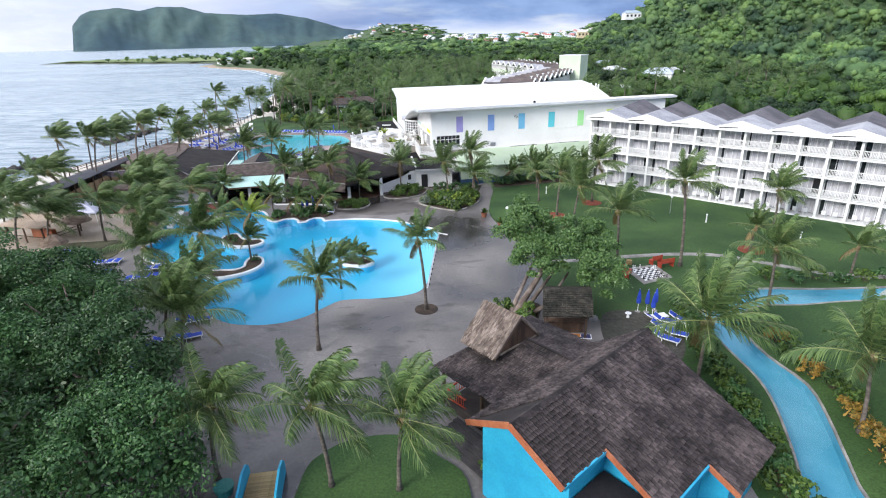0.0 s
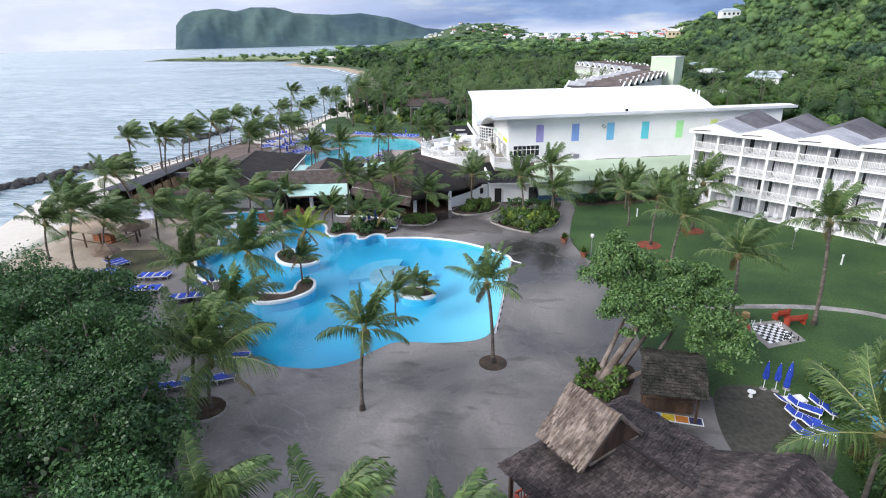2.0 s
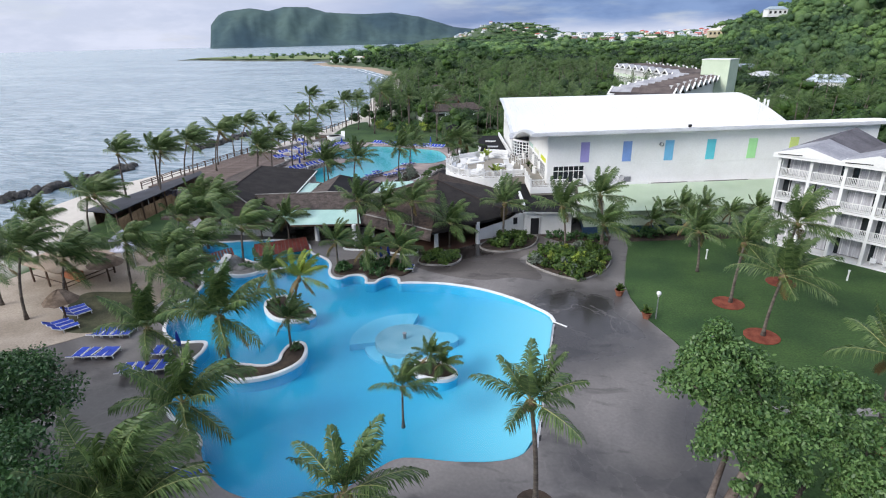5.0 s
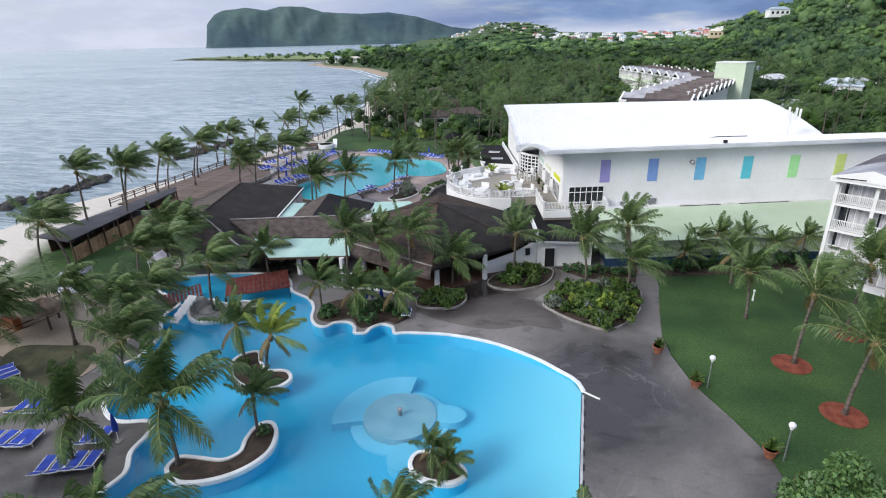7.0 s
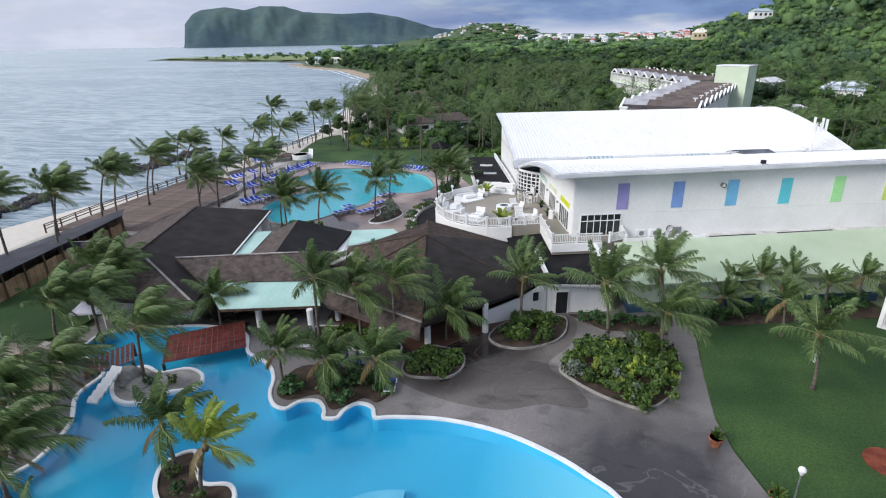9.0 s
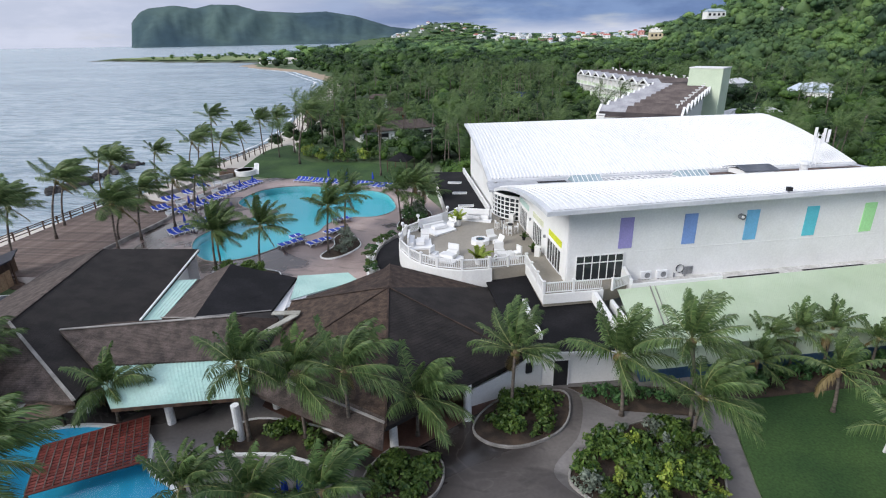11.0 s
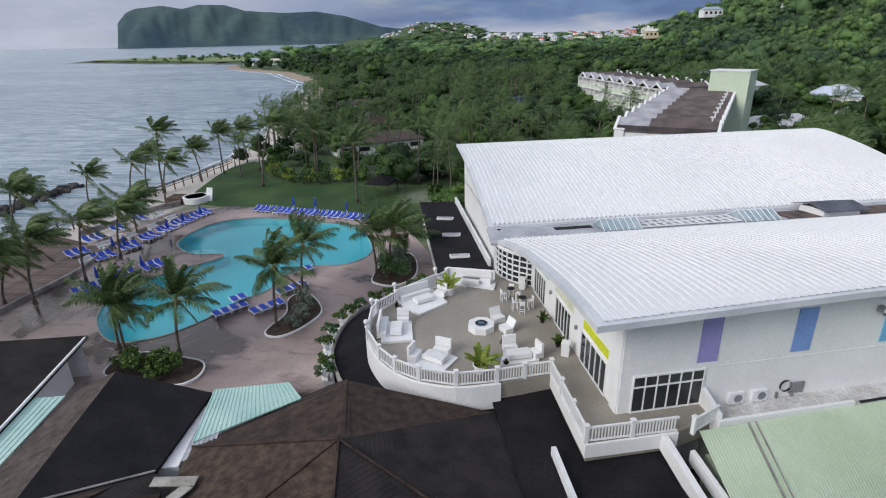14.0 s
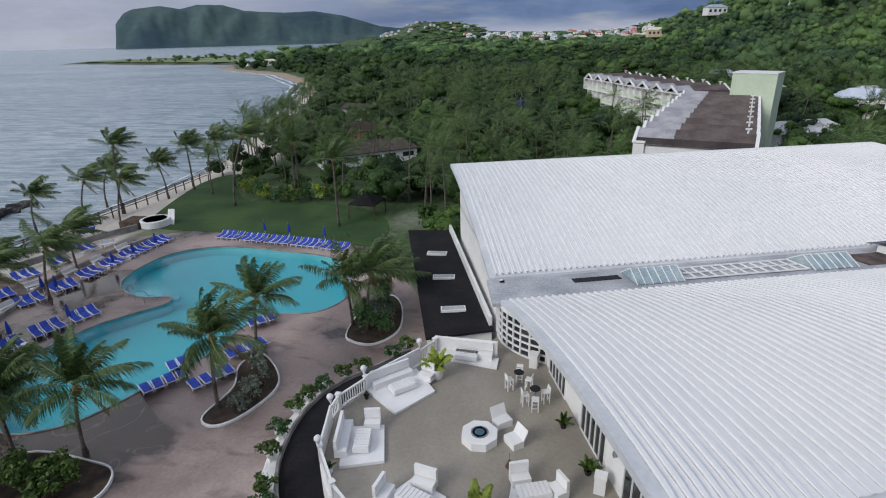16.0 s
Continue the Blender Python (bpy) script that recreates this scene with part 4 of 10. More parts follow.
SF0, SF1 = (-5.9, 95.45), (37.0, 108.7)
wpart("wall", wall_run([SF0, SF1], 0.0, 0.35, lambda x, y: front_z(x, y)), WHITE, hall, "white rendered south wall")
wpart("wall", wall_run([W_WALL[2], W_WALL[1], W_WALL[0]], 0.0, 0.35, lambda x, y: front_z(x, y)), WHITE, hall, "white rendered west wall")
wpart("wall", wall_run([(37.0, 108.7), (35.0, 127), (32.5, 130), (27.5, 148.5), (-18.0, 136.3), (-13.2, 117.0)], 0.0, 0.35, lambda x, y: 7.3), WHITE, hall)
wpart("wall", wall_run([(-18.0, 136.3), (-13.2, 117.0)], 7.0, 0.3, lambda x, y: 7.2 + 3.6 * min(1, max(0, (y - 117) / 19.5)) ** 0.8), WHITE, hall)
wpart("wall_pier", Shape().box(-5.75, 95.95, 7.6, 0.75, 0.75, 6.4, radians(17)), TRIM, hall)
# coloured panels and a drip moulding on the south wall
fd = (Vector(SF1) - Vector(SF0)).normalized()
fa = math.atan2(fd.y, fd.x)
for k, c in enumerate(((0.31, 0.28, 0.58), (0.20, 0.33, 0.66), (0.17, 0.46, 0.71), (0.11, 0.54, 0.64), (0.38, 0.74, 0.34), (0.58, 0.68, 0.22))):
    c1, c2 = c, tuple(v * 1.08 + 0.01 for v in c)
    d = 4.93 + 5.7 * k
    x, y = SF0[0] + fd.x * d + fd.y * 0.02, SF0[1] + fd.y * d - fd.x * 0.02
    wpart("wall_panel", Shape().box(x, y, 8.49 - 0.035 * k, 1.18, 0.08, 2.68, fa), surface("panel_paint", c1, c2, 0.6, 0.6, 14, 0.03, grime=0.12), hall, ("violet", "blue", "sky blue", "turquoise", "pale green", "yellow-green")[k] + " painted panel")
x, y = SF0[0] + fd.x * 25 + fd.y * 0.01, SF0[1] + fd.y * 25 - fd.x * 0.01
wpart("moulding", Shape().box(x, y, 6.78, 38.5, 0.05, 0.04, fa), WHITE, hall)


def glazing(parent, a, b, z0, z1, columns, rows, label, proud=0.05):
    """A glazed opening in a wall: dark glass with white frame bars standing proud."""
    a, b = Vector(a), Vector(b)
    d = (b - a).normalized()
    out, L, ang = Vector((d.y, -d.x)), (b - a).length, math.atan2(d.y, d.x)
    mid = (a + b) / 2
    w = wpart("window", Shape().box(mid.x + out.x * 0.02, mid.y + out.y * 0.02, (z0 + z1) / 2, L, 0.05, z1 - z0, ang), GLASS, parent, label)
    bars = Shape()
    for i in range(columns + 1):
        p = a + d * (L * i / columns)
        bars.box(p.x + out.x * proud, p.y + out.y * proud, (z0 + z1) / 2, 0.065, 0.10, z1 - z0 + 0.08, ang)
    for z in rows:
        bars.box(mid.x + out.x * proud, mid.y + out.y * proud, z, L + 0.08, 0.088, 0.09, ang)
    wpart("window_frame", bars, TRIM, w)
    return w


def on_south(d):
    return (SF0[0] + fd.x * d, SF0[1] + fd.y * d)


glazing(hall, on_south(0.75), on_south(4.9), 4.42, 6.75, 6, (4.46, 6.05, 6.72), "wide dark glazed doors with white frames")


def on_west(t):
    return lerp(W_WALL[0], W_WALL[2], t)


for a, b in ((0.10, 0.33), (0.45, 0.63), (0.78, 0.95)):
    glazing(hall, on_west(b), on_west(a), 4.42, 6.6, 5, (4.46, 6.57), "row of dark folding glass doors")
wd = (Vector(W_WALL[0]) - Vector(W_WALL[2])).normalized()
for t, col in ((0.21, ((0.62, 0.66, 0.02), (0.70, 0.74, 0.04))), (0.54, ((0.66, 0.68, 0.50), (0.72, 0.74, 0.56))), (0.86, ((0.50, 0.66, 0.60), (0.56, 0.72, 0.66)))):
    p = on_west(t)
    wpart("wall_panel", Shape().box(p[0] + wd.y * 0.03, p[1] - wd.x * 0.03, 7.15, 3.6, 0.06, 0.55, math.atan2(wd.y, wd.x)), surface("lintel_paint", *col, 0.6, 0.6, 14, 0.03), hall, "painted strip over the doors")
for t in (0.385, 0.70):
    p = on_west(t)
    wpart("wall_lamp", Shape().box(p[0] + wd.y * 0.1, p[1] - wd.x * 0.1, 6.3, 0.16, 0.2, 0.26, math.atan2(wd.y, wd.x)), METAL, hall)
# glass-block bay at the corner
bay_wall = wpart("bay_wall", wall_run(BAY[::-1], 0.0, 0.2, lambda x, y: 7.2), WHITE, hall, "rounded white bay")
bg, bb = Shape(), Shape()
for (x0, y0), (x1, y1) in zip(BAY, BAY[1:]):
    d = Vector((x1 - x0, y1 - y0)).normalized()
    ox, oy = -d.y * 0.03, d.x * 0.03
    bg.face((x0 + ox, y0 + oy, 4.5), (x0 + ox, y0 + oy, 7.0), (x1 + ox, y1 + oy, 7.0), (x1 + ox, y1 + oy, 4.5))
    ang, mx, my = math.atan2(d.y, d.x), (x0 + x1) / 2 - d.y * 0.06, (y0 + y1) / 2 + d.x * 0.06
    for z in np.linspace(4.5, 7.0, 6):
        bb.box(mx, my, float(z), Vector((x1 - x0, y1 - y0)).length, 0.12, 0.11, ang)
    bb.box(x0 - d.y * 0.06, y0 + d.x * 0.06, 5.75, 0.10, 0.12, 2.5, ang)
bay_glass = wpart("bay_window", bg, GLASS, hall, "curved gridded corner window")
wpart("window_frame", bb, TRIM, bay_glass)
# valley between the roofs: gutter floor, skylight frames, rusty strip, ducts
wpart("valley_gutter", Shape().slab([(-13.6, 113.7, 7.3), (36, 126.6, 7.3), (33.8, 130.6, 7.3), (-14.2, 117.5, 7.3)], 0.25), GREY, hall, "grey metal valley gutter")


def valley(u, v, z):
    a, b = lerp((-13.4, 114.6), (35.6, 127.6), u), lerp((-14.0, 116.9), (33.8, 129.9), u)
    return (*lerp(a, b, v), z)


sky_frame = Shape()
for u0, u1, m, h in ((0.20, 0.27, GLASS, 0.75), (0.47, 0.54, GLASS, 0.75)):
    box = Shape().face(valley(u0, 0.05, 7.35), valley(u0, 0.5, 7.35 + h), valley(u0, 0.95, 7.35)).face(valley(u1, 0.05, 7.35), valley(u1, 0.95, 7.35), valley(u1, 0.5, 7.35 + h))
    box.face(valley(u0, 0.05, 7.35), valley(u1, 0.05, 7.35), valley(u1, 0.5, 7.35 + h), valley(u0, 0.5, 7.35 + h)).face(valley(u0, 0.5, 7.35 + h), valley(u1, 0.5, 7.35 + h), valley(u1, 0.95, 7.35), valley(u0, 0.95, 7.35))
    sk = wpart("skylight", box, surface("skylight_glass", (0.26, 0.36, 0.40), (0.42, 0.50, 0.54), 0.2, 0.8, 10, 0), hall, "pale glazed ridge skylight")
    fr = Shape()
    for k in range(7):
        u = u0 + (u1 - u0) * k / 6
        fr.beam(valley(u, 0.03, 7.36), valley(u, 0.5, 7.40 + h), 0.06, 0.06).beam(valley(u, 0.5, 7.40 + h), valley(u, 0.97, 7.36), 0.06, 0.06)
    wpart("frame", fr, TRIM, sk)
lat = Shape()
for k in range(13):
    u = 0.275 + 0.19 * k / 12
    lat.beam(valley(u, 0.12, 7.42), valley(u, 0.85, 7.42), 0.09, 0.09)
for v in (0.12, 0.48, 0.85):
    lat.beam(valley(0.275, v, 7.44), valley(0.465, v, 7.44), 0.10, 0.08)
wpart("skylight_lattice", lat, TRIM, hall, "bare white skylight framing")
wpart("valley_patch", Shape().slab([valley(0.275, 0.15, 7.34), valley(0.465, 0.15, 7.34), valley(0.465, 0.8, 7.34), valley(0.275, 0.8, 7.34)], 0.03), GREY, hall)
wpart("valley_patch", Shape().slab([valley(0.56, 0.1, 7.36), valley(0.98, 0.1, 7.36), valley(0.98, 0.9, 7.36), valley(0.56, 0.9, 7.36)], 0.05), surface("rusty_metal", (0.06, 0.05, 0.047), (0.17, 0.115, 0.095), 0.8, 0.8, 10, 0.2), hall, "rust-stained metal strip")
wpart("valley_patch", Shape().slab([valley(0.12, 0.55, 7.36), valley(0.19, 0.55, 7.36), valley(0.19, 0.8, 7.36), valley(0.12, 0.8, 7.36)], 0.05), DARK, hall)
dormer = wpart("roof_hatch", Shape().slab([valley(0.625, 0.05, 7.95), valley(0.70, 0.05, 7.95), valley(0.70, 0.95, 7.95), valley(0.625, 0.95, 7.95)], 0.62), TRIM, hall, "small white gabled roof hatch")
wpart("hatch_roof", Shape().slab([valley(0.617, -0.15, 7.97), valley(0.708, -0.15, 7.97), valley(0.708, 0.5, 8.45), valley(0.617, 0.5, 8.45)], 0.08).slab([valley(0.617, 0.5, 8.45), valley(0.708, 0.5, 8.45), valley(0.708, 1.15, 7.97), valley(0.617, 1.15, 7.97)], 0.08), surface("slate_blue_sheet", (0.07, 0.08, 0.10), (0.12, 0.13, 0.155), 0.6, 0.6, 12, 0.05), dormer)
wpart("roof_fan", Shape().tube([valley(0.80, 0.4, 7.3), valley(0.80, 0.4, 8.2), valley(0.80, 0.4, 8.25), valley(0.80, 0.4, 8.6)], [0.45, 0.45, 0.7, 0.65], 12), KERB, hall, "white roof ventilator")
# aerial mast and lamp on the roof edge
mast = thing("aerial_mast", pose(27.4, 128.4, 8.3), "white lattice aerial mast on the hall roof", "mast")
ms = Shape()
for dx, dy in ((-0.3, 0), (0.3, 0), (0, 0.45)):
    ms.tube([(dx, dy, -1.0), (dx * 0.8, dy * 0.8, 3.4)], [0.05, 0.045], 6)
for k in range(9):
    z = -0.6 + 0.45 * k
    ms.beam((-0.28, 0, z), (0.28, 0, z + 0.2), 0.04, 0.04).beam((0.28, 0, z), (0, 0.42, z + 0.2), 0.04, 0.04).beam((0, 0.42, z), (-0.28, 0, z + 0.2), 0.04, 0.04)
part("lattice", ms, TRIM, mast)
for ax, ay, az, ah in ((0.5, 0, 3.0, 2.0), (-0.5, 0.1, 3.2, 1.8), (1.1, 0.2, 3.0, 1.6)):
    part("panel_antenna", Shape().box(ax, ay, az, 0.30, 0.16, ah).beam((0, 0, az - 0.5), (ax, ay, az - 0.5), 0.06, 0.06), TRIM, mast)
flood = thing("flood_light", pose(11.8, 99.6, 11.62), "small dark floodlight on the hall roof edge", "light")
part("lamp_head", Shape().box(0, 0, 0.18, 0.42, 0.3, 0.32), DARK, flood)
part("bracket", Shape().tube([(0, 0, -0.1), (0, 0, 0.05)], [0.05, 0.05], 6), METAL, flood)

# -- terrace on the hall's west side --
TERRACE = [(-13.2, 114.6), (-14.5, 112.4), (-17.3, 112.3), (-18.0, 110.6), (-20.8, 107.5), (-21.9, 105.6), (-22.0, 103.5), (-21.4, 101.4), (-20.1, 99.3), (-18.8, 98.1), (-17.2, 97.3), (-14.9, 97.0), (-12.5, 97.6), (-9.2, 98.9),
           (-7.8, 92.9), (-3.0, 94.35), (-0.6, 95.9), (-1.3, 97.3), (-5.95, 95.95), (-8.15, 103.7), (-10.1, 111.3), (-11.7, 112.2), (-12.9, 113.6)]
terr = structure("terrace", Shape().prism(ccw(TERRACE), 3.3, 4.4), TERR, "beige tiled roof terrace", "terrace")
tw = [(-17.3, 112.0), (-18.0, 110.6), (-20.8, 107.5), (-21.9, 105.6), (-22.0, 103.5), (-21.4, 101.4), (-20.1, 99.3), (-18.8, 98.1), (-17.2, 97.3), (-14.9, 97.0), (-12.5, 97.6), (-12.4, 97.65)]
structure("terrace_wall", band(spline(tw, False, 3), 0.05, 0.12, 2.6, 4.46, False), WHITE, "curved white parapet base of the terrace", "wall")
structure("terrace_wall_south", band([(-9.2, 98.85), (-7.8, 92.85), (-3.0, 94.3)], 0.06, 0.10, 3.6, 4.46, False), WHITE, "white terrace edge", "wall")
under = [(-12.9, 99.0), (-9.5, 99.8), (-8.0, 95.0), (-0.9, 96.6), (-5.9, 97.5), (-10.1, 111.0), (-13.0, 116.5), (-17.0, 111.5), (-21.0, 105.5), (-20.8, 101.8), (-18.0, 98.6)]
structure("wall_under_terrace", Shape().prism(ccw(under), 0.0, 3.29), WHITE, "white wall under the terrace", "wall")

BALUSTER = Shape().box(0, 0, 0.42, 0.055, 0.055, 0.66).mesh("baluster", TRIM)
POST = Shape().box(0, 0, 0.53, 0.20, 0.20, 1.06).box(0, 0, 1.09, 0.28, 0.28, 0.07).mesh("post", TRIM)


def railing(name, pts, z, label, gap=0.17, every=2.1, ends=True):
    """Posts, top and bottom rails and balusters along plan points."""
    r = thing(name, pose(pts[0][0], pts[0][1], z), label, "railing", "terrace railings")
    for a, b in zip(pts, pts[1:]):
        a, b = Vector(a) - Vector(pts[0]), Vector(b) - Vector(pts[0])
        L, d = (b - a).length, (b - a).normalized()
        ang = math.atan2(d.y, d.x)
        n = max(1, round(L / every))
        for i in range(n + 1):
            if i == n and tuple(b + Vector(pts[0])) != tuple(pts[-1]):
                continue
            p = a + d * (L * i / n)
            part("post", POST, None, r, m=pose(p.x, p.y, 0, 0, 0, math.degrees(ang)))
        part("top_rail", Shape().beam((*a, 0.92), (*b, 0.92), 0.12, 0.09), TRIM, r)
        part("bottom_rail", Shape().beam((*a, 0.12), (*b, 0.12), 0.08, 0.08), TRIM, r)
        k = int(L / gap)
        for i in range(1, k):
            p = a + d * (L * i / k)
            part("baluster", BALUSTER, None, r, m=pose(p.x, p.y, 0.1, 0, 0, math.degrees(ang)))
    return r


railing("railing", [(-17.3, 111.9), (-18.05, 110.7)], 4.46, "white baluster railing beside the terrace planter")
railing("railing", [(-20.75, 107.4), (-21.85, 105.6), (-21.95, 104.6)], 4.46, "white baluster railing on the rounded terrace edge")
railing("railing", [(-21.5, 101.6), (-20.15, 99.4), (-18.85, 98.15), (-17.2, 97.35), (-14.9, 97.05), (-12.5, 97.65), (-9.25, 98.85), (-7.85, 92.95), (-3.05, 94.3)], 4.46, "long white baluster railing round the terrace")
railing("railing", [(-2.3, 94.2), (-0.7, 95.5)], 4.46, "short white railing at the stair head", every=1.6)

# -- black valley roof that curls round the terrace, with planters outside it --
moat_in = spline(tw, False, 3)
moat_out = spline([(-19.6, 115.2), (-21.6, 112.9), (-23.4, 111.0), (-24.5, 109.0), (-25.0, 106.6), (-24.7, 103.3), (-23.6, 100.7), (-22.2, 98.6), (-20.5, 97.2), (-18.5, 96.0), (-16.0, 95.2), (-13.0, 95.2)], False, 3)
mt = Shape()
k = min(len(moat_in), len(moat_out))
for i in range(k - 1):
    a0, a1 = moat_in[round(i * (len(moat_in) - 1) / (k - 1))], moat_in[round((i + 1) * (len(moat_in) - 1) / (k - 1))]
    b0, b1 = moat_out[round(i * (len(moat_out) - 1) / (k - 1))], moat_out[round((i + 1) * (len(moat_out) - 1) / (k - 1))]
    mt.face((*a0, 2.75), (*b0, 2.35), (*b1, 2.35), (*a1, 2.75))
    mt.face((*a0, 2.55), (*a1, 2.55), (*b1, 2.15), (*b0, 2.15))
    mt.face((*b0, 2.35), (*b0, 0.0), (*b1, 0.0), (*b1, 2.35))
structure("roof_curved", mt, BLACKROOF, "black membrane roof curling round the terrace", "roof")
structure("roof_curved_kerb", band(moat_out, 0.02, 0.16, 2.1, 2.62, False), STONE, "pale kerb on the curved roof", "kerb")

# -- restaurant wing: shingled roofs --
resto = building("restaurant_wing", (-30, 88, 0), "low restaurant wing with brown shingled hip roofs and teal awnings", "restaurant")


def tiled_plane(parent, pts, material, label, rows=14, t=0.22):
    """A roof plane (eave pair first, then ridge pair), built of overlapping shingle courses."""
    roof = wpart("roof", Shape().slab([(p[0], p[1], p[2] - 0.05) for p in pts], t), material, parent, label)
    a, b, c, d = pts if len(pts) == 4 else (*pts, pts[2])
    courses = Shape()
    nrm = (Vector(b) - Vector(a)).cross(Vector(d) - Vector(a)).normalized()
    if nrm.z < 0:
        nrm = -nrm
    rows *= 2
    for i in range(rows):
        s0, s1 = i / rows, min(1, (i + 1.12) / rows)
        p = [Vector(lerp(a, d, s0)), Vector(lerp(b, c, s0)), Vector(lerp(b, c, s1)), Vector(lerp(a, d, s1))]
        lo, hi = nrm * 0.022, nrm * 0.006
        q = [p[0] + lo, p[1] + lo, p[2] + hi, p[3] + hi]
        courses.face(*q).face(p[0] - nrm * 0.02, p[1] - nrm * 0.02, q[1], q[0])
    wpart("shingle_course", courses, material, roof)
    return roof


# west block A: ridge, hip and four slopes
RA0, RA1 = (-46.8, 82.9, 4.95), (-50.9, 97.4, 4.9)
EA = {"se": (-37.3, 77.5, 2.85), "ne": (-43.7, 102.2, 3.3), "nw": (-57.0, 98.6, 2.9), "sw": (-52.6, 76.6, 2.7)}
# shingle tone set slope by slope: paler west and south, darker east
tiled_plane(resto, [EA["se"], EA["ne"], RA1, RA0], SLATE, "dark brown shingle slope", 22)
tiled_plane(resto, [EA["nw"], EA["sw"], RA0, RA1], SHINGLE2, "paler brown shingle slope", 20)
tiled_plane(resto, [EA["sw"], EA["se"], RA0], SHINGLE2, "paler brown shingle hip", 18)
wpart("gable_wall", Shape().face((-56.4, 98.4, 2.7), (-50.9, 97.3, 4.7), (-43.9, 101.7, 3.0)).face((-56.4, 98.4, 0), (-56.4, 98.4, 2.7), (-43.9, 101.7, 3.0), (-43.9, 101.7, 0)), WHITE, resto)
wpart("hip_cap", Shape().beam((RA0[0], RA0[1], RA0[2] + 0.08), (EA["se"][0], EA["se"][1], EA["se"][2] + 0.1), 0.22, 0.06), STONE, resto, "pale hip capping")
wpart("ridge_cap", Shape().beam((RA0[0], RA0[1], RA0[2] + 0.06), (RA1[0], RA1[1], RA1[2] + 0.06), 0.3, 0.06), SHINGLE2, resto)
wpart("gutter", Shape().beam((-39.9, 87.4, 3.08), (-43.62, 101.9, 3.3), 0.13, 0.14), TRIM, resto, "white eaves gutter")
wpart("body", Shape().prism(ccw([(-50.8, 79.0), (-39.0, 79.8), (-44.4, 100.6), (-55.8, 97.8)]), 0.0, 2.7), WHITE, resto, "white rendered walls in deep shade")
# front roof B and its teal awning
RB0, RB1 = (-43.0, 83.2, 4.35), (-31.2, 86.4, 4.5)
tiled_plane(resto, [(-38.4, 80.5, 3.45), (-28.3, 82.7, 3.45), RB1, RB0], SHINGLE2, "paler brown shingle slope", 14)
tiled_plane(resto, [(-31.0, 88.4, 3.6), (-41.0, 86.0, 3.6), RB0, RB1], SHINGLE, "dark shingle slope", 8)
wpart("ridge_cap", Shape().beam((RB0[0], RB0[1], RB0[2] + 0.08), (RB1[0], RB1[1], RB1[2] + 0.08), 0.22, 0.06), STONE, resto)


def ribbed(parent, pts, n, material, label, t=0.08, rib=0.035):
    """A metal sheet (eave pair, then upper pair) with raised ribs."""
    roof = wpart("metal_roof", Shape().slab(pts, t), material, parent, label)
    a, b, c, d = pts
    ribs = Shape()
    for i in range(n + 1):
        p, q = lerp(a, b, i / n), lerp(d, c, i / n)
        ribs.beam((p[0], p[1], p[2] + rib / 2), (q[0], q[1], q[2] + rib / 2), 0.07, rib)
    wpart("rib", ribs, material, roof)
    return roof


ribbed(resto, [(-34.8, 77.5, 2.55), (-26.7, 79.7, 2.55), (-28.3, 82.8, 3.35), (-38.3, 80.6, 3.35)], 40, TEAL, "pale teal ribbed metal awning")
wpart("fascia", Shape().beam((-34.8, 77.48, 2.45), (-26.7, 79.68, 2.45), 0.06, 0.22), WOOD, resto)
# gable roof C with teal gutters either side
RC0, RC1 = (-34.0, 85.9, 4.46), (-37.1, 96.9, 4.1)
wpart("roof", Shape().slab([(-29.9, 90.0, 3.15), (-30.5, 96.7, 3.1), RC1, RC0], 0.22), BLACKROOF, resto, "black felted roof slope")
tiled_plane(resto, [(-28.3, 82.75, 3.4), (-28.5, 88.4, 3.4), RB1], SHINGLE, "brown shingle hip", 12)
tiled_plane(resto, [(-28.5, 88.4, 3.38), (-29.9, 89.9, 3.14), (-33.8, 86.0, 4.36), (-31.3, 86.45, 4.46)], SLATE, "dark shingle slope", 10)
wpart("gutter", Shape().beam((-33.9, 86.05, 4.46), (-29.85, 89.95, 3.24), 0.14, 0.05).beam((-34.1, 86.0, 4.46), (-38.25, 87.75, 3.26), 0.12, 0.05), STONE, resto, "pale valley gutter")
wpart("flashing", Shape().slab([(-29.2, 88.6, 3.62), (-27.0, 88.9, 3.62), (-27.1, 89.5, 3.62), (-29.3, 89.2, 3.62)], 0.07).slab([(-27.6, 88.9, 3.60), (-28.7, 86.3, 3.60), (-28.2, 86.0, 3.60), (-27.0, 88.8, 3.60)], 0.07), surface("cream_flashing", (0.26, 0.25, 0.21), (0.42, 0.41, 0.36), 0.6, 1.0, 10, 0.05), resto, "worn parapet flashing")
tiled_plane(resto, [(-39.3, 96.0, 3.15), (-38.2, 87.7, 3.15), RC0, RC1], SHINGLE2, "paler brown shingle slope", 12)
wpart("gable_wall", Shape().face((-39.2, 95.9, 0), (-39.2, 95.9, 3.0), RC1, (-30.6, 96.6, 3.0), (-30.6, 96.6, 0)), WHITE, resto)
ribbed(resto, [(-39.75, 87.0, 2.85), (-38.4, 87.2, 2.85), (-40.0, 95.6, 2.95), (-41.75, 95.2, 2.95)], 5, TEAL, "pale teal valley gutter")
ribbed(resto, [(-29.1, 91.0, 3.0), (-27.7, 91.6, 3.05), (-29.3, 96.9, 3.05), (-30.4, 96.6, 3.0)], 6, GREY, "grey-blue metal valley")
ribbed(resto, [(-29.2, 92.3, 3.1), (-24.6, 96.7, 3.1), (-26.0, 98.1, 3.2), (-30.4, 96.9, 3.2)], 22, TEAL, "pale teal ribbed metal roof")
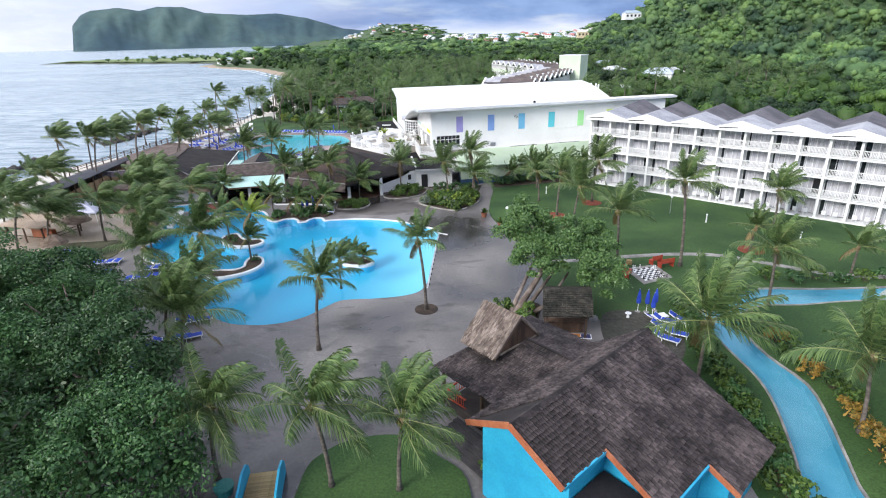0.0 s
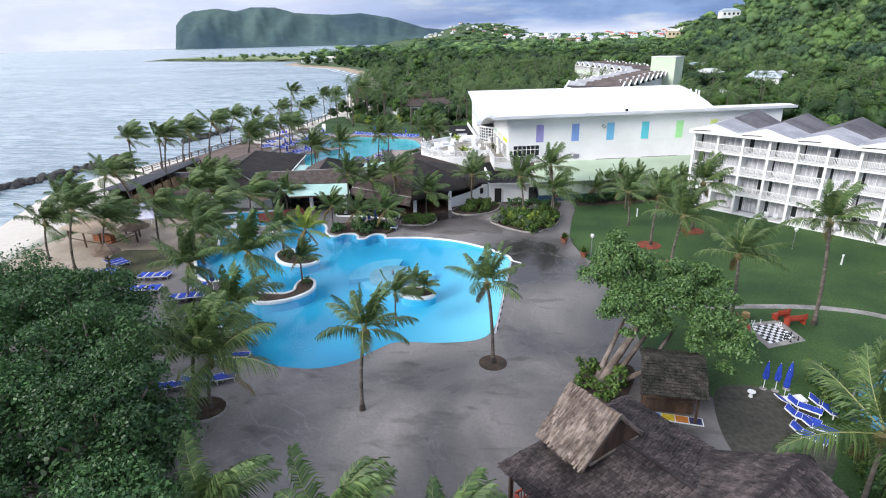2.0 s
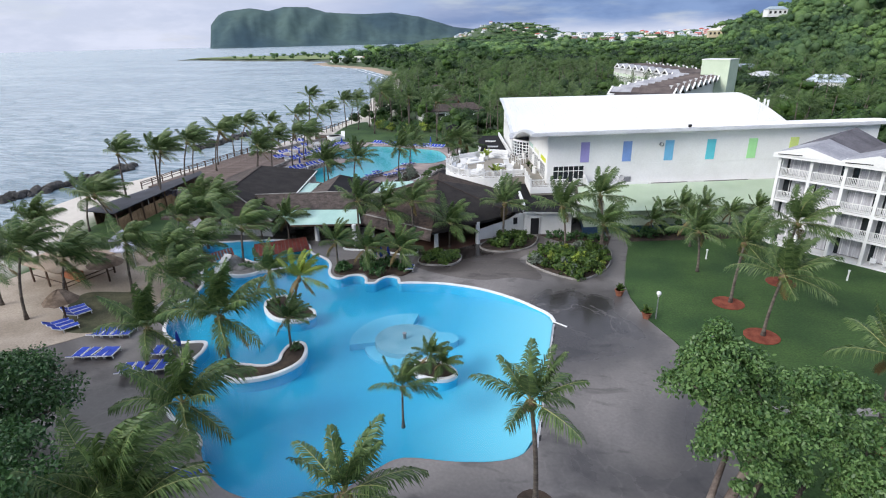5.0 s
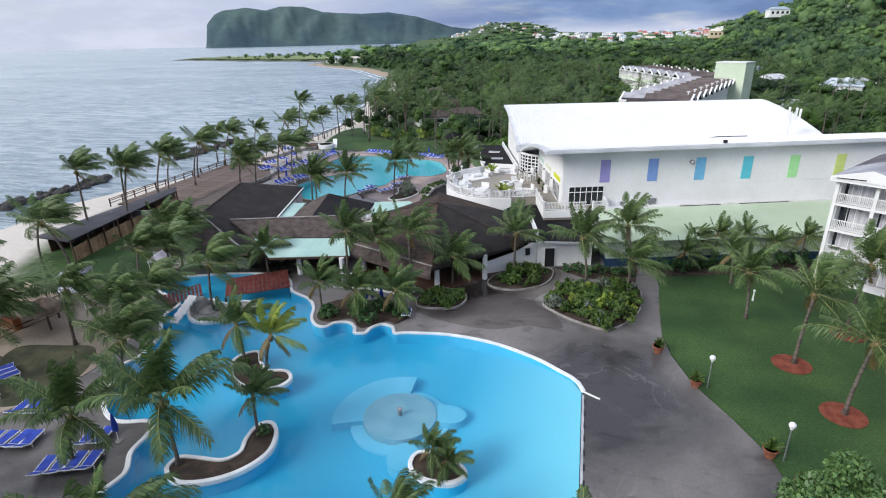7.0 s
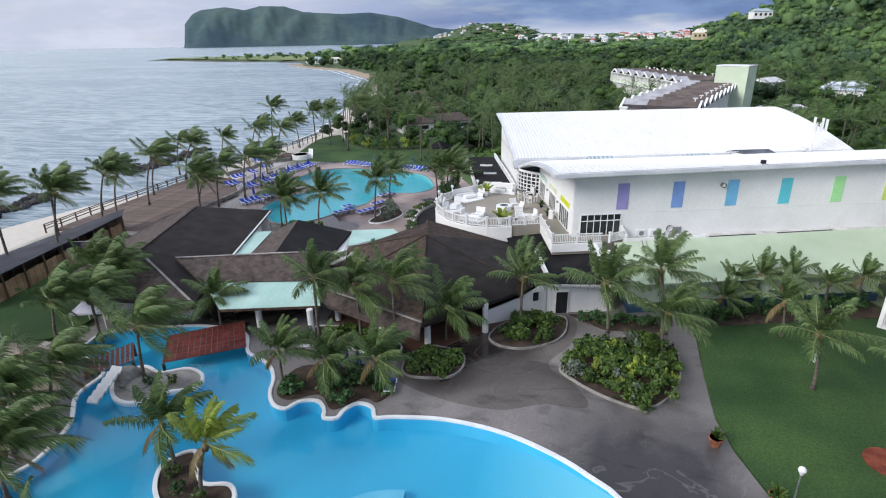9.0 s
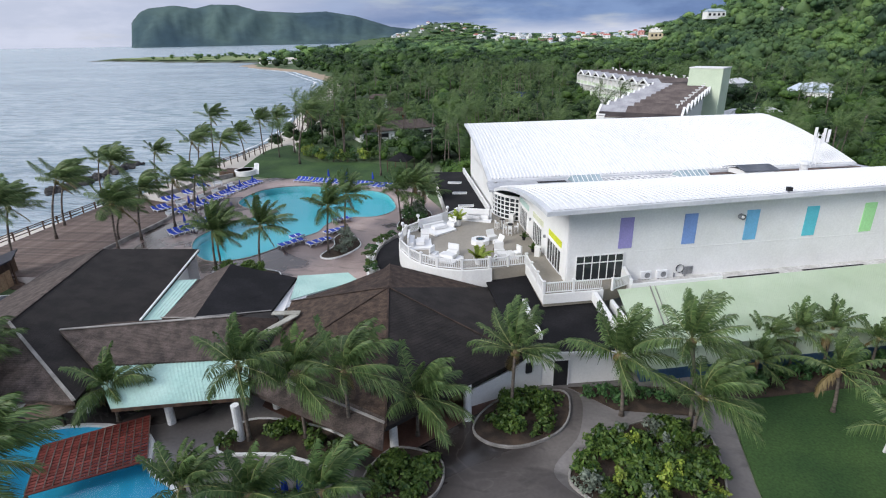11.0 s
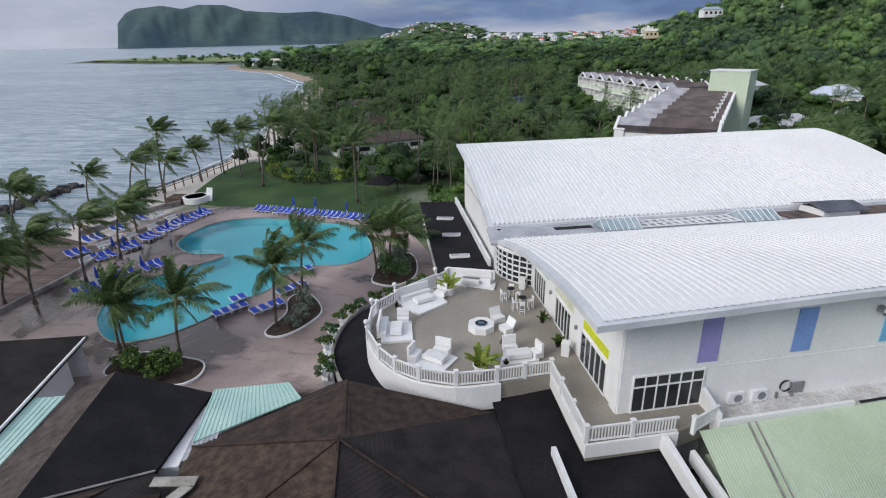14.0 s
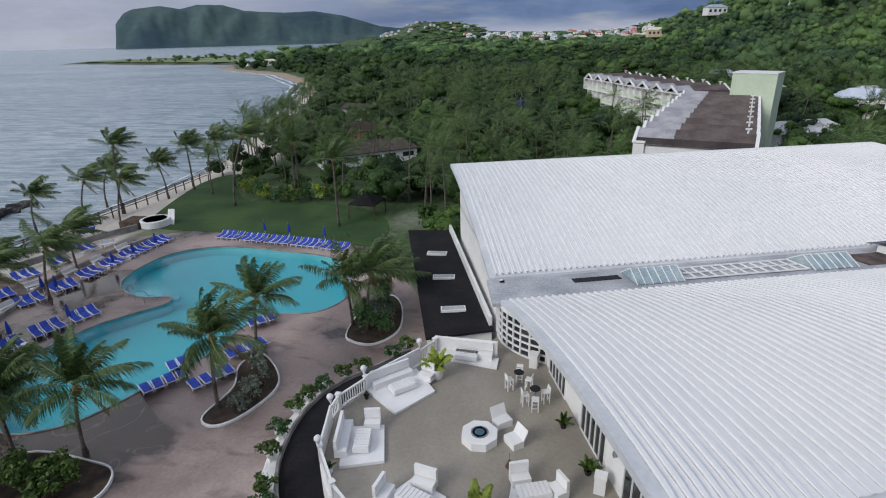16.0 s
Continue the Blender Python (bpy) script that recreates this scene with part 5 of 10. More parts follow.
wpart("body", Shape().prism(ccw([(-39.0, 88), (-29.2, 90.8), (-30.2, 96.4), (-39.2, 95.8)]), 0.0, 2.8), WHITE, resto)
# octagonal pavilion D
AP0, AP1 = (-20.1, 90.8, 5.4), (-21.2, 95.9, 5.3)
OCT = [(-29.1, 92.0, 3.0), (-27.3, 82.4, 2.75), (-17.2, 77.7, 2.75), (-9.3, 86.0, 2.8), (-8.4, 93.2, 3.2)]
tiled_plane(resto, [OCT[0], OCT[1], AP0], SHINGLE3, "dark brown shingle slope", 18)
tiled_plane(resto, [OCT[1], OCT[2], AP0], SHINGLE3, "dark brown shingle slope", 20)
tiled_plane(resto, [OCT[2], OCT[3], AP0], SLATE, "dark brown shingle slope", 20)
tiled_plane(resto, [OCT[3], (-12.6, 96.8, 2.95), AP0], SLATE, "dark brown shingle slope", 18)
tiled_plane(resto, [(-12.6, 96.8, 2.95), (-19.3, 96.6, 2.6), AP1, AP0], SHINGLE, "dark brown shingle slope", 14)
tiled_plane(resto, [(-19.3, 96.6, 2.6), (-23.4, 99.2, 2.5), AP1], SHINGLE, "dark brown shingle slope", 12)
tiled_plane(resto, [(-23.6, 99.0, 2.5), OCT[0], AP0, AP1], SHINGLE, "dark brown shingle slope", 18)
caps = Shape()
for p in (OCT[0], OCT[1], OCT[2], OCT[3]):
    caps.beam((p[0], p[1], p[2] + 0.09), (AP0[0], AP0[1], AP0[2] + 0.07), 0.13, 0.04)
wpart("hip_cap", caps, SHINGLE, resto, "weathered hip capping")
# verandah skirt roof under the octagon's front eave, posts, and the shaded floor behind
tiled_plane(resto, [(-27.9, 80.9, 2.35), (-17.1, 76.5, 2.35), (-17.4, 78.3, 2.95), (-27.2, 82.9, 2.95)], SHINGLE2, "frayed light brown eave skirt", 5)
wpart("gutter", Shape().beam((-27.3, 82.2, 2.95), (-17.3, 77.9, 2.95), 0.14, 0.1), STONE, resto)
for x, y in ((-17.2, 79.3), (-26.2, 82.0), (-27.1, 78.6), (-32.6, 79.6), (-21.5, 80.4), (-12.9, 82.4)):
    wpart("pillar", Shape().tube([(x, y, 0), (x, y, 2.75)], [0.28, 0.26], 12), KERB, resto, smooth=False)
# near-black wall colour stands in for the deep shade under the roof
wpart("back_wall", Shape().box(-24.5, 87.6, 1.35, 8.5, 0.3, 2.7, radians(-25)).box(-33.2, 84.6, 1.35, 9.5, 0.3, 2.7, radians(14)).box(-15.3, 88.0, 1.35, 8, 0.3, 2.7, radians(45)), DARK, resto, "back wall painted near-black as shade")
structure("floor_verandah", Shape().prism(ccw([(-27.3, 82.0), (-17.2, 77.8), (-9.6, 86), (-12, 94), (-28, 91)]), -0.02, 0.05), surface("red_tile_floor", (0.09, 0.045, 0.035), (0.14, 0.08, 0.06), 0.6, 0.5, 18, 0.1), "dark red tiled verandah floor", "floor")
# white service block with the black flat roof
svc = building("service_block", (-5.5, 90, 0), "small white block with a flat black roof and a dark door", "building")
SB = ccw([(-13.2, 83.6), (-8.1, 86.6), (-4.0, 87.6), (-2.1, 87.9), (-3.3, 96.3), (-9.0, 98.0)])
wpart("wall", Shape().prism(ccw([(-9.0, 86.9), (-7.6, 86.9), (-2.2, 88.2), (-3.5, 96.0), (-9.0, 97.0)]), 0.0, 2.75), WHITE, svc)
wpart("wing_wall", Shape().face((-13.1, 83.5, 0), (-8.0, 86.8, 0), (-8.0, 86.8, 3.0), (-10.4, 85.3, 2.0), (-13.1, 83.5, 1.35)).face((-13.0, 83.8, 0), (-13.0, 83.8, 1.35), (-10.3, 85.6, 2.0), (-8.0, 87.1, 3.0), (-8.0, 87.1, 0)).face((-13.1, 83.5, 0), (-13.1, 83.5, 1.35), (-13.0, 83.8, 1.35), (-13.0, 83.8, 0))
      .face((-13.1, 83.5, 1.35), (-10.4, 85.3, 2.0), (-10.3, 85.6, 2.0), (-13.0, 83.8, 1.35)).face((-10.4, 85.3, 2.0), (-8.0, 86.8, 3.0), (-8.0, 87.1, 3.0), (-10.3, 85.6, 2.0)), WHITE, svc, "sloping white wing wall")
wpart("low_wall", Shape().slab([(-9.5, 93.3, 3.75), (-9.25, 93.35, 3.75), (-7.95, 88.3, 3.4), (-8.2, 88.25, 3.4)], 0.5), KERB, svc, "worn white dividing wall on the roof")
wpart("roof", Shape().slab([(-9.6, 86.4, 2.95), (-1.9, 87.6, 2.95), (-3.2, 96.2, 3.25), (-7.6, 94.6, 3.25), (-9.0, 98.9, 3.4), (-12.8, 97.6, 3.2)], 0.14), BLACKROOF, svc, "black felted flat roof")
wpart("fascia", Shape().beam((-8.0, 86.55, 2.86), (-1.9, 87.5, 2.86), 0.07, 0.22), TRIM, svc)
dr = wpart("door", Shape().box(-6.6, 87.05, 1.05, 1.0, 0.08, 2.1, radians(13)), DARK, svc, "dark blue-black door")
wpart("door_frame", Shape().box(-7.15, 86.92, 1.07, 0.08, 0.1, 2.14, radians(13)).box(-6.05, 87.18, 1.07, 0.08, 0.1, 2.14, radians(13)).box(-6.6, 87.05, 2.15, 1.2, 0.1, 0.08, radians(13)), TRIM, dr)
wpart("window", Shape().box(-8.9, 86.12, 1.9, 0.5, 0.1, 0.8, radians(32)), DARK, svc, "small dark window")
# parapet beam running down beside the flat roof
structure("parapet_beam", Shape().slab([(-3.95, 94.2, 4.42), (-3.6, 94.3, 4.42), (-1.65, 87.75, 3.12), (-2.0, 87.65, 3.12)], 0.85), WHITE, "white sloping parapet between two roofs", "parapet")
structure("parapet_annexe", Shape().slab([(-2.5, 93.55, 3.92), (-2.25, 93.65, 3.92), (-0.72, 88.6, 3.2), (-0.98, 88.5, 3.2)], 0.7), WHITE, "white sloping parapet beside the green roof", "parapet")

# -- pale green annexe along the hall's south wall --
annexe = building("green_annexe", (12, 95, 0), "long annexe with pale green walls and ribbed metal roof", "building")
ribbed(annexe, [(-1.1, 87.4, 3.05), (22.5, 94.4, 3.05), (27.5, 104.4, 4.35), (-1.8, 94.6, 4.35)], 170, GREENROOF, "pale green ribbed metal roof")
wpart("seam", Shape().beam((1.1, 88.1, 3.13), (0.9, 95.5, 4.42), 0.07, 0.06).beam((1.5, 88.2, 3.13), (1.3, 95.6, 4.42), 0.05, 0.05), STONE, annexe, "dark sealed roof seam")
wpart("wall", Shape().prism(ccw([(-0.7, 88.2), (22.0, 95.0), (26.5, 104.2), (-1.4, 94.4)]), 0.9, 3.0), PALEGREEN, annexe, "pale green wall")
wpart("plinth", Shape().prism(ccw([(-0.75, 88.1), (22.1, 94.9), (26.6, 104.3), (-1.45, 94.5)]), 0.0, 0.9), surface("dark_blue_plinth", (0.02, 0.06, 0.12), (0.04, 0.09, 0.17), 0.6, 0.6, 12, 0.05), annexe, "dark blue plinth")
# plant ledge at the foot of the hall wall
structure("plant_ledge", Shape().prism(ccw([(-0.6, 95.3), (27.5, 104.2), (26.6, 106.0), (-1.0, 97.3)]), 3.4, 4.1), surface("stained_concrete", (0.52, 0.50, 0.47), (0.72, 0.71, 0.70), 0.7, 0.7, 9, 0.05), "stained concrete plant ledge", "ledge")
structure("plant_ledge_parapet", Shape().beam((-0.7, 95.2, 4.25), (7.2, 97.7, 4.25), 0.2, 0.75), WHITE, "low white parapet", "parapet")
structure("plant_ledge_edge", Shape().beam((7.2, 97.7, 4.02), (27.4, 104.1, 4.02), 0.22, 0.26), STONE, "pale ledge edge", "ledge")
structure("stair_parapet", Shape().slab([(-0.8, 95.2, 5.0), (-0.55, 95.25, 5.0), (-1.05, 97.4, 5.6), (-1.3, 97.3, 5.6)], 1.4), WHITE, "white side wall at the stair head", "parapet")
# low black roof with skylights along the hall's west side
long_roof = building("gallery", (-19, 128, 0), "long low gallery with a black roof and three skylights", "building")
wpart("roof", Shape().slab([(-18.6, 115.8, 3.15), (-13.6, 117.0, 3.45), (-19.2, 138.8, 3.45), (-24.4, 139.4, 3.15)], 0.18), BLACKROOF, long_roof, "black felted roof")
wpart("wall", Shape().prism(ccw([(-18.3, 116.2), (-13.8, 117.4), (-19.3, 138.4), (-24.0, 139.0)]), 0, 2.95), WHITE, long_roof)
wpart("parapet", Shape().beam((-13.9, 117.6, 3.75), (-19.4, 138.6, 3.75), 0.25, 0.85), KERB, long_roof, "stained white parapet")
for t in (0.16, 0.43, 0.68):
    a, b = lerp((-18.6, 115.8), (-24.4, 139.4), t), lerp((-13.6, 117.0), (-19.2, 138.8), t)
    m = lerp(a, b, 0.5)
    ang = math.atan2(b[1] - a[1], b[0] - a[0])
    wpart("skylight", Shape().box(m[0], m[1], 3.42, 2.0, 0.75, 0.2, ang), TRIM, long_roof, "framed skylight")
    wpart("skylight_glass", Shape().box(m[0], m[1], 3.535, 1.8, 0.55, 0.03, ang), GREY, long_roof)

# -- seaside hotel wing: four storeys of balconies under a folded roof --
hotel = building("hotel_wing", (38, 77, 0), "white four-storey hotel wing with balconies and a zigzag roof", "hotel")
HO, HD = Vector((19.8, 89.3)), Vector((0.7928, -0.6095))
HN = Vector((0.6095, 0.7928))                       # into the building
BAYS, BW, FH, DEEP = 15, 3.13, 2.58, 13.0
ha = math.degrees(math.atan2(HD.y, HD.x))


def hp(s, d, z):
    p = HO + HD * s + HN * d
    return (p.x, p.y, z)


def hbox(shape, s, d, z, ls, ld, lz):
    p = HO + HD * s + HN * d
    return shape.box(p.x, p.y, z, ls, ld, lz, radians(ha))


LEN = BAYS * BW
wpart("wall", hbox(hbox(Shape(), LEN / 2, DEEP, 5.2, LEN, 0.3, 10.4), LEN / 2, DEEP / 2 + 0.8, 5.2, LEN - 0.4, 0.2, 10.4), WHITE, hotel)
wpart("end_wall", hbox(Shape(), 0.1, DEEP / 2 + 0.2, 5.3, 0.3, DEEP, 10.6), WHITE, hotel, "blank white end wall")
for f in range(5):
    wpart("floor_slab", hbox(Shape(), LEN / 2, 0.85, 0.12 + FH * f - (0.06 if f == 0 else 0), LEN + 0.1, 1.9, 0.24), TRIM, hotel)
for i in range(BAYS + 1):
    wpart("column", hbox(Shape(), i * BW, 0.75, 5.25, 0.30, 1.72, 10.5), TRIM, hotel)
RAILPANEL, CURT = Shape(), Shape()
for k in range(19):
    RAILPANEL.box(-BW / 2 + 0.26 + k * (BW - 0.52) / 18, 0, 0.5, 0.055, 0.05, 0.82)
RAILPANEL.box(0, 0, 0.95, BW - 0.32, 0.08, 0.08).box(0, 0, 0.10, BW - 0.32, 0.06, 0.06)
for k in range(24):
    x0, x1 = -1.3 + 2.6 * k / 24, -1.3 + 2.6 * (k + 1) / 24
    CURT.face((x0, 0.03 * (k % 2), 0.05), (x1, 0.03 * ((k + 1) % 2), 0.05), (x1, 0.03 * ((k + 1) % 2), 2.1), (x0, 0.03 * (k % 2), 2.1))
RAILPANEL, CURT = RAILPANEL.mesh("balcony_railing", TRIM), CURT.mesh("curtain", CURTAIN)
GLZ = Shape().box(0, 0, 1.1, BW - 0.32, 0.04, 2.2).mesh("window", GLASS)
FRM = Shape().box(-1.38, 0, 1.1, 0.07, 0.09, 2.2).box(1.38, 0, 1.1, 0.07, 0.09, 2.2).box(0, 0, 1.1, 0.07, 0.09, 2.2).box(-0.7, 0, 1.1, 0.05, 0.09, 2.2).box(0, 0, 2.2, 2.8, 0.09, 0.07).mesh("window_frame", TRIM)
SEAT = Shape().box(0, 0, 0.42, 0.5, 0.5, 0.06).box(0, 0.23, 0.68, 0.5, 0.06, 0.5)
for dx, dy in ((-0.2, -0.2), (0.2, -0.2), (-0.2, 0.2), (0.2, 0.2)):
    SEAT.box(dx, dy, 0.2, 0.05, 0.05, 0.4)
SEAT = SEAT.mesh("balcony_chair", PLASTIC)
rng = random.Random(4)
for i in range(BAYS):
    for f in range(4):
        m = Matrix.Translation(Vector(hp((i + 0.5) * BW, 1.55, 0.24 + FH * f)) - hotel.location) @ pose(0, 0, 0, 0, 0, ha)
        w = part("window", GLZ, None, hotel, m=m)
        part("window_frame", FRM, None, w, m=pose(0, -0.05, 0))
        drawn = rng.choice((0.70, 0.80, 0.86, 0.90, 0.94))
        side = 1 if rng.random() < 0.75 else -1
        part("curtain", CURT, None, w, m=Matrix.Translation((side * 1.3 * (1 - drawn), -0.09, 0)) @ Matrix.Diagonal((drawn, 1, 1, 1)))
        if f:
            m = Matrix.Translation(Vector(hp((i + 0.5) * BW, -0.02, 0.24 + FH * f)) - hotel.location) @ pose(0, 0, 0, 0, 0, ha)
            part("balcony_railing", RAILPANEL, None, hotel, m=m)
        elif i > 2:
            for q in (-0.6, 0.5):
                p = hp((i + 0.5) * BW + q, 0.3, 0.24)
                tagged(part("balcony_chair", SEAT, None, m=Matrix.Translation(p) @ pose(0, 0, 0, 0, 0, ha + 180 + rng.uniform(-25, 25))), "white plastic patio chair", "chair", "patio chairs")
GREYROOF = surface("pale_grey_roofing", (0.30, 0.30, 0.33), (0.44, 0.44, 0.47), 0.7, 0.4, 16, 0.1)
DARKROOF = surface("dark_grey_roofing", (0.085, 0.080, 0.09), (0.15, 0.14, 0.155), 0.8, 0.4, 16, 0.15)
for g in range(8):
    s0 = -0.55 + g * 2 * BW
    s1, s2 = s0 + BW, s0 + 2 * BW
    if g == 7:
        s2 = s1 + 0.5
    for a, b, za, zb in ((s0, s1, 10.55, 11.5), (s2, s1, 10.55, 11.5)):
        for d0, d1, m, lift in ((-0.7, 5.2, GREYROOF, 0.0), (5.2, DEEP + 0.5, DARKROOF, 0.01)):
            r0, r1 = zb + 0.04 * d0, zb + 0.04 * d1
            pts = [hp(a, d0, za), hp(a, d1, za), hp(b, d1, r1 + lift), hp(b, d0, r0 + lift)]
            wpart("roof", Shape().slab(pts if a > b else pts[::-1], 0.12), m, hotel)
    if g < 7:
        # thin dark bar painted as the shadow line below the gable
        wpart("eave_slot", Shape().beam(hp(s0 + 0.5, -0.77, 10.50), hp(s1 - 0.3, -0.77, 10.62), 0.03, 0.09), DARK, hotel, "dark strip painted as shadow under the gable")
    ped = Shape()
    for d in (-0.75, -0.60):
        f = [hp(s0, d, 10.15), hp(s2, d, 10.15), hp(s2, d, 10.60), hp(s1, d, 11.52), hp(s0, d, 10.60)]
        ped.face(*(f if d == -0.75 else f[::-1]))
    ped.face(hp(s0, -0.75, 10.15), hp(s0, -0.6, 10.15), hp(s2, -0.6, 10.15), hp(s2, -0.75, 10.15))
    wpart("pediment", ped, WHITE, hotel, "low white gable front")
wpart("soffit", hbox(Shape(), LEN / 2, 0.1, 10.38, LEN + 0.6, 1.7, 0.08), TRIM, hotel)

# -- far hotel block behind the hall --
far_block = building("far_hotel_block", (20, 200, 0), "distant white hotel block with a dark sawtooth roof", "hotel")


# one brown sheet in two tones: south slopes painted lit, north slopes shaded
FARLIT = surface("lit_roof_sheet", (0.085, 0.066, 0.062), (0.15, 0.12, 0.11), 0.7, 0.4, 12, 0.1)
FARSHADE = surface("shaded_roof_sheet", (0.03, 0.024, 0.024), (0.06, 0.047, 0.045), 0.7, 0.4, 12, 0.1)


def sawtooth(o, along, across, length, width, unit, low, high, floors, face_side):
    o, along, across = Vector(o), Vector(along).normalized(), Vector(across).normalized()
    ang = math.atan2(along.y, along.x)
    mid = o + along * length / 2 + across * width / 2
    wpart("wall", Shape().box(mid.x, mid.y, low / 2, length - 0.4, width - 1.8, low, ang), WHITE, far_block)
    n = max(1, round(length / unit))
    for i in range(n):
        a, b, c = (o + along * (length * t / n) for t in (i, i + 0.5, i + 1))
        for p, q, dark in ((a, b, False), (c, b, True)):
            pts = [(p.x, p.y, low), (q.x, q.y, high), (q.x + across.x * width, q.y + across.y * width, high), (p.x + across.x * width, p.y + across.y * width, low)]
            wpart("roof", Shape().slab(pts, 0.15), FARSHADE if dark else FARLIT, far_block)
            mid = [pts[0], pts[1], lerp(pts[1], pts[2], 0.33), lerp(pts[0], pts[3], 0.33)]
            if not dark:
                # dark strip on the lower slope, painted as shadow in the valley
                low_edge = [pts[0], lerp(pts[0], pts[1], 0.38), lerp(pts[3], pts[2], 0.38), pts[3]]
                wpart("valley_lining", Shape().slab([(a1, b1, c1 + 0.05) for a1, b1, c1 in low_edge], 0.02), FARSHADE, far_block, "dark strip painted as valley shadow")
            wpart("roof_patch", Shape().slab([(a1, b1, c1 + 0.03) for a1, b1, c1 in mid], 0.02), GREYROOF, far_block)
        for k in (-0.2, width + 0.2):
            f = [(a.x + across.x * k, a.y + across.y * k, low - 0.35), (b.x + across.x * k, b.y + across.y * k, high - 0.35), (c.x + across.x * k, c.y + across.y * k, low - 0.35), (c.x + across.x * k, c.y + across.y * k, low + 0.12), (b.x + across.x * k, b.y + across.y * k, high + 0.12), (a.x + across.x * k, a.y + across.y * k, low + 0.12)]
            wpart("pediment", Shape().face(*f).beam(f[5], f[4], 0.4, 0.12).beam(f[4], f[3], 0.4, 0.12), TRIM, far_block, "white zigzag roof edge")
        vent = b + across * (width * 0.93)
        wpart("vent_pipe", Shape().tube([(vent.x, vent.y, high - 0.2), (vent.x, vent.y, high + 0.5)], [0.12, 0.12], 6).box(vent.x, vent.y, high + 0.5, 0.7, 0.25, 0.2), TRIM, far_block)
    side = o + across * (0 if face_side < 0 else width)
    bays = round(length / 3.1)
    for f in range(floors + 1):
        m = side + along * length / 2 + across * 0.5 * -face_side
        wpart("floor_slab", Shape().box(m.x, m.y, 0.2 + f * low / floors, length, 1.5, 0.24, ang), TRIM, far_block)
    for i in range(bays + 1):
        p = side + along * (length * i / bays) - across * 0.5 * face_side
        wpart("column", Shape().box(p.x, p.y, low / 2, 0.3, 1.4, low, ang), TRIM, far_block)
    for f in range(floors):
        for i in range(bays):
            p = side + along * (length * (i + 0.5) / bays) - across * 1.0 * face_side
            w = wpart("window", Shape().box(p.x, p.y, 1.3 + f * low / floors, length / bays - 0.5, 0.1, 1.9, ang), GLASS, far_block)
            q = side + along * (length * (i + 0.5) / bays)
            wpart("balcony_front", Shape().box(q.x, q.y, 0.75 + f * low / floors, length / bays - 0.3, 0.08, 0.9, ang), PALEGREEN, far_block)


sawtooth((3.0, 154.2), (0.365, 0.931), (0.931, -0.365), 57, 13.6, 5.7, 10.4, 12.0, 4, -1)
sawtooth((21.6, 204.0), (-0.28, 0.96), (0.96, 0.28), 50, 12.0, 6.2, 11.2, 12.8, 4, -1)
tower = building("lift_tower", (33, 197, 0), "plain pale green stair tower of the far hotel", "tower")
wpart("shaft", Shape().prism(ccw([(29.0, 197.0), (35.3, 192.5), (38.6, 197.4), (32.2, 202.0)]), 0, 16.0), PALEGREEN, tower)
wpart("coping", Shape().prism(ccw(grow(ccw([(29.0, 197.0), (35.3, 192.5), (38.6, 197.4), (32.2, 202.0)]), 0.12)), 15.95, 16.15), TRIM, tower)

# ---- plants ----
WIND = Vector((0.95, 0.25, 0.0))


def frond_shape(az, elev, length, rnd, droop, wind, pairs=44):
    """One feather palm leaf in the crown's own space: arched midrib and two rows of thin leaflets swept by the wind."""
    s, n = Shape(), 12
    d = Vector((math.cos(az) * math.cos(elev), math.sin(az) * math.cos(elev), math.sin(elev)))
    pts, dirs = [Vector((0, 0, 0))], [d.copy()]
    for i in range(n):
        k = (i + 1) / n
        d = (d + Vector((0, 0, -droop * (0.15 + 1.1 * k * k))) / n * 2 + WIND * (wind * (0.2 + k)) / n * 1.15).normalized()
        pts.append(pts[-1] + d * (length / n))
        dirs.append(d.copy())
    side0 = dirs[0].cross(Vector((0, 0, 1)))
    side0 = side0.normalized() if side0.length > 0.05 else Vector((1, 0, 0))
    k = len(s.v)
    for i, (p, dd) in enumerate(zip(pts, dirs)):
        w = 0.042 * (1 - 0.85 * i / n)
        s.v += [tuple(p - side0 * w), tuple(p + Vector((0, 0, w))), tuple(p + side0 * w)]
    for i in range(n):
        a = k + 3 * i
        s.f += [(a, a + 1, a + 4, a + 3), (a + 1, a + 2, a + 5, a + 4)]
    for j in range(pairs):
        t = 0.16 + 0.83 * j / (pairs - 1)
        i = min(n - 1, int(t * n))
        q = t * n - i
        p, dd = pts[i].lerp(pts[i + 1], q), dirs[i].lerp(dirs[i + 1], q).normalized()
        side = dd.cross(Vector((0, 0, 1)))
        side = side.normalized() if side.length > 0.1 else side0
        up = side.cross(dd)
        full = length * 0.30 * math.sin(math.pi * (0.20 + 0.74 * t)) ** 0.7
        for sg in (-1, 1):
            if rnd.random() < 0.06:
                continue
            size = full * rnd.uniform(0.75, 1.1)
            v = (dd * (0.45 + 0.75 * t) + side * sg * rnd.uniform(0.75, 1.0) + up * rnd.uniform(-0.1, 0.25) + WIND * (0.2 * wind)).normalized()
            hang = rnd.uniform(0.40, 0.80)
            mid = p + v * size * 0.52 + WIND * (0.10 * wind * size) + Vector((0, 0, -0.12 * size))
            tip = p + v * size * 0.90 + Vector((0, 0, -hang * size)) + WIND * (0.30 * wind * size)
            w = dd * 0.031
            s.face(p - w, p + w, mid + w * 1.3, mid - w * 1.3)
            a = len(s.v)
            s.v.append(tuple(tip))
            s.f.append((a - 1, a - 2, a))
    return s


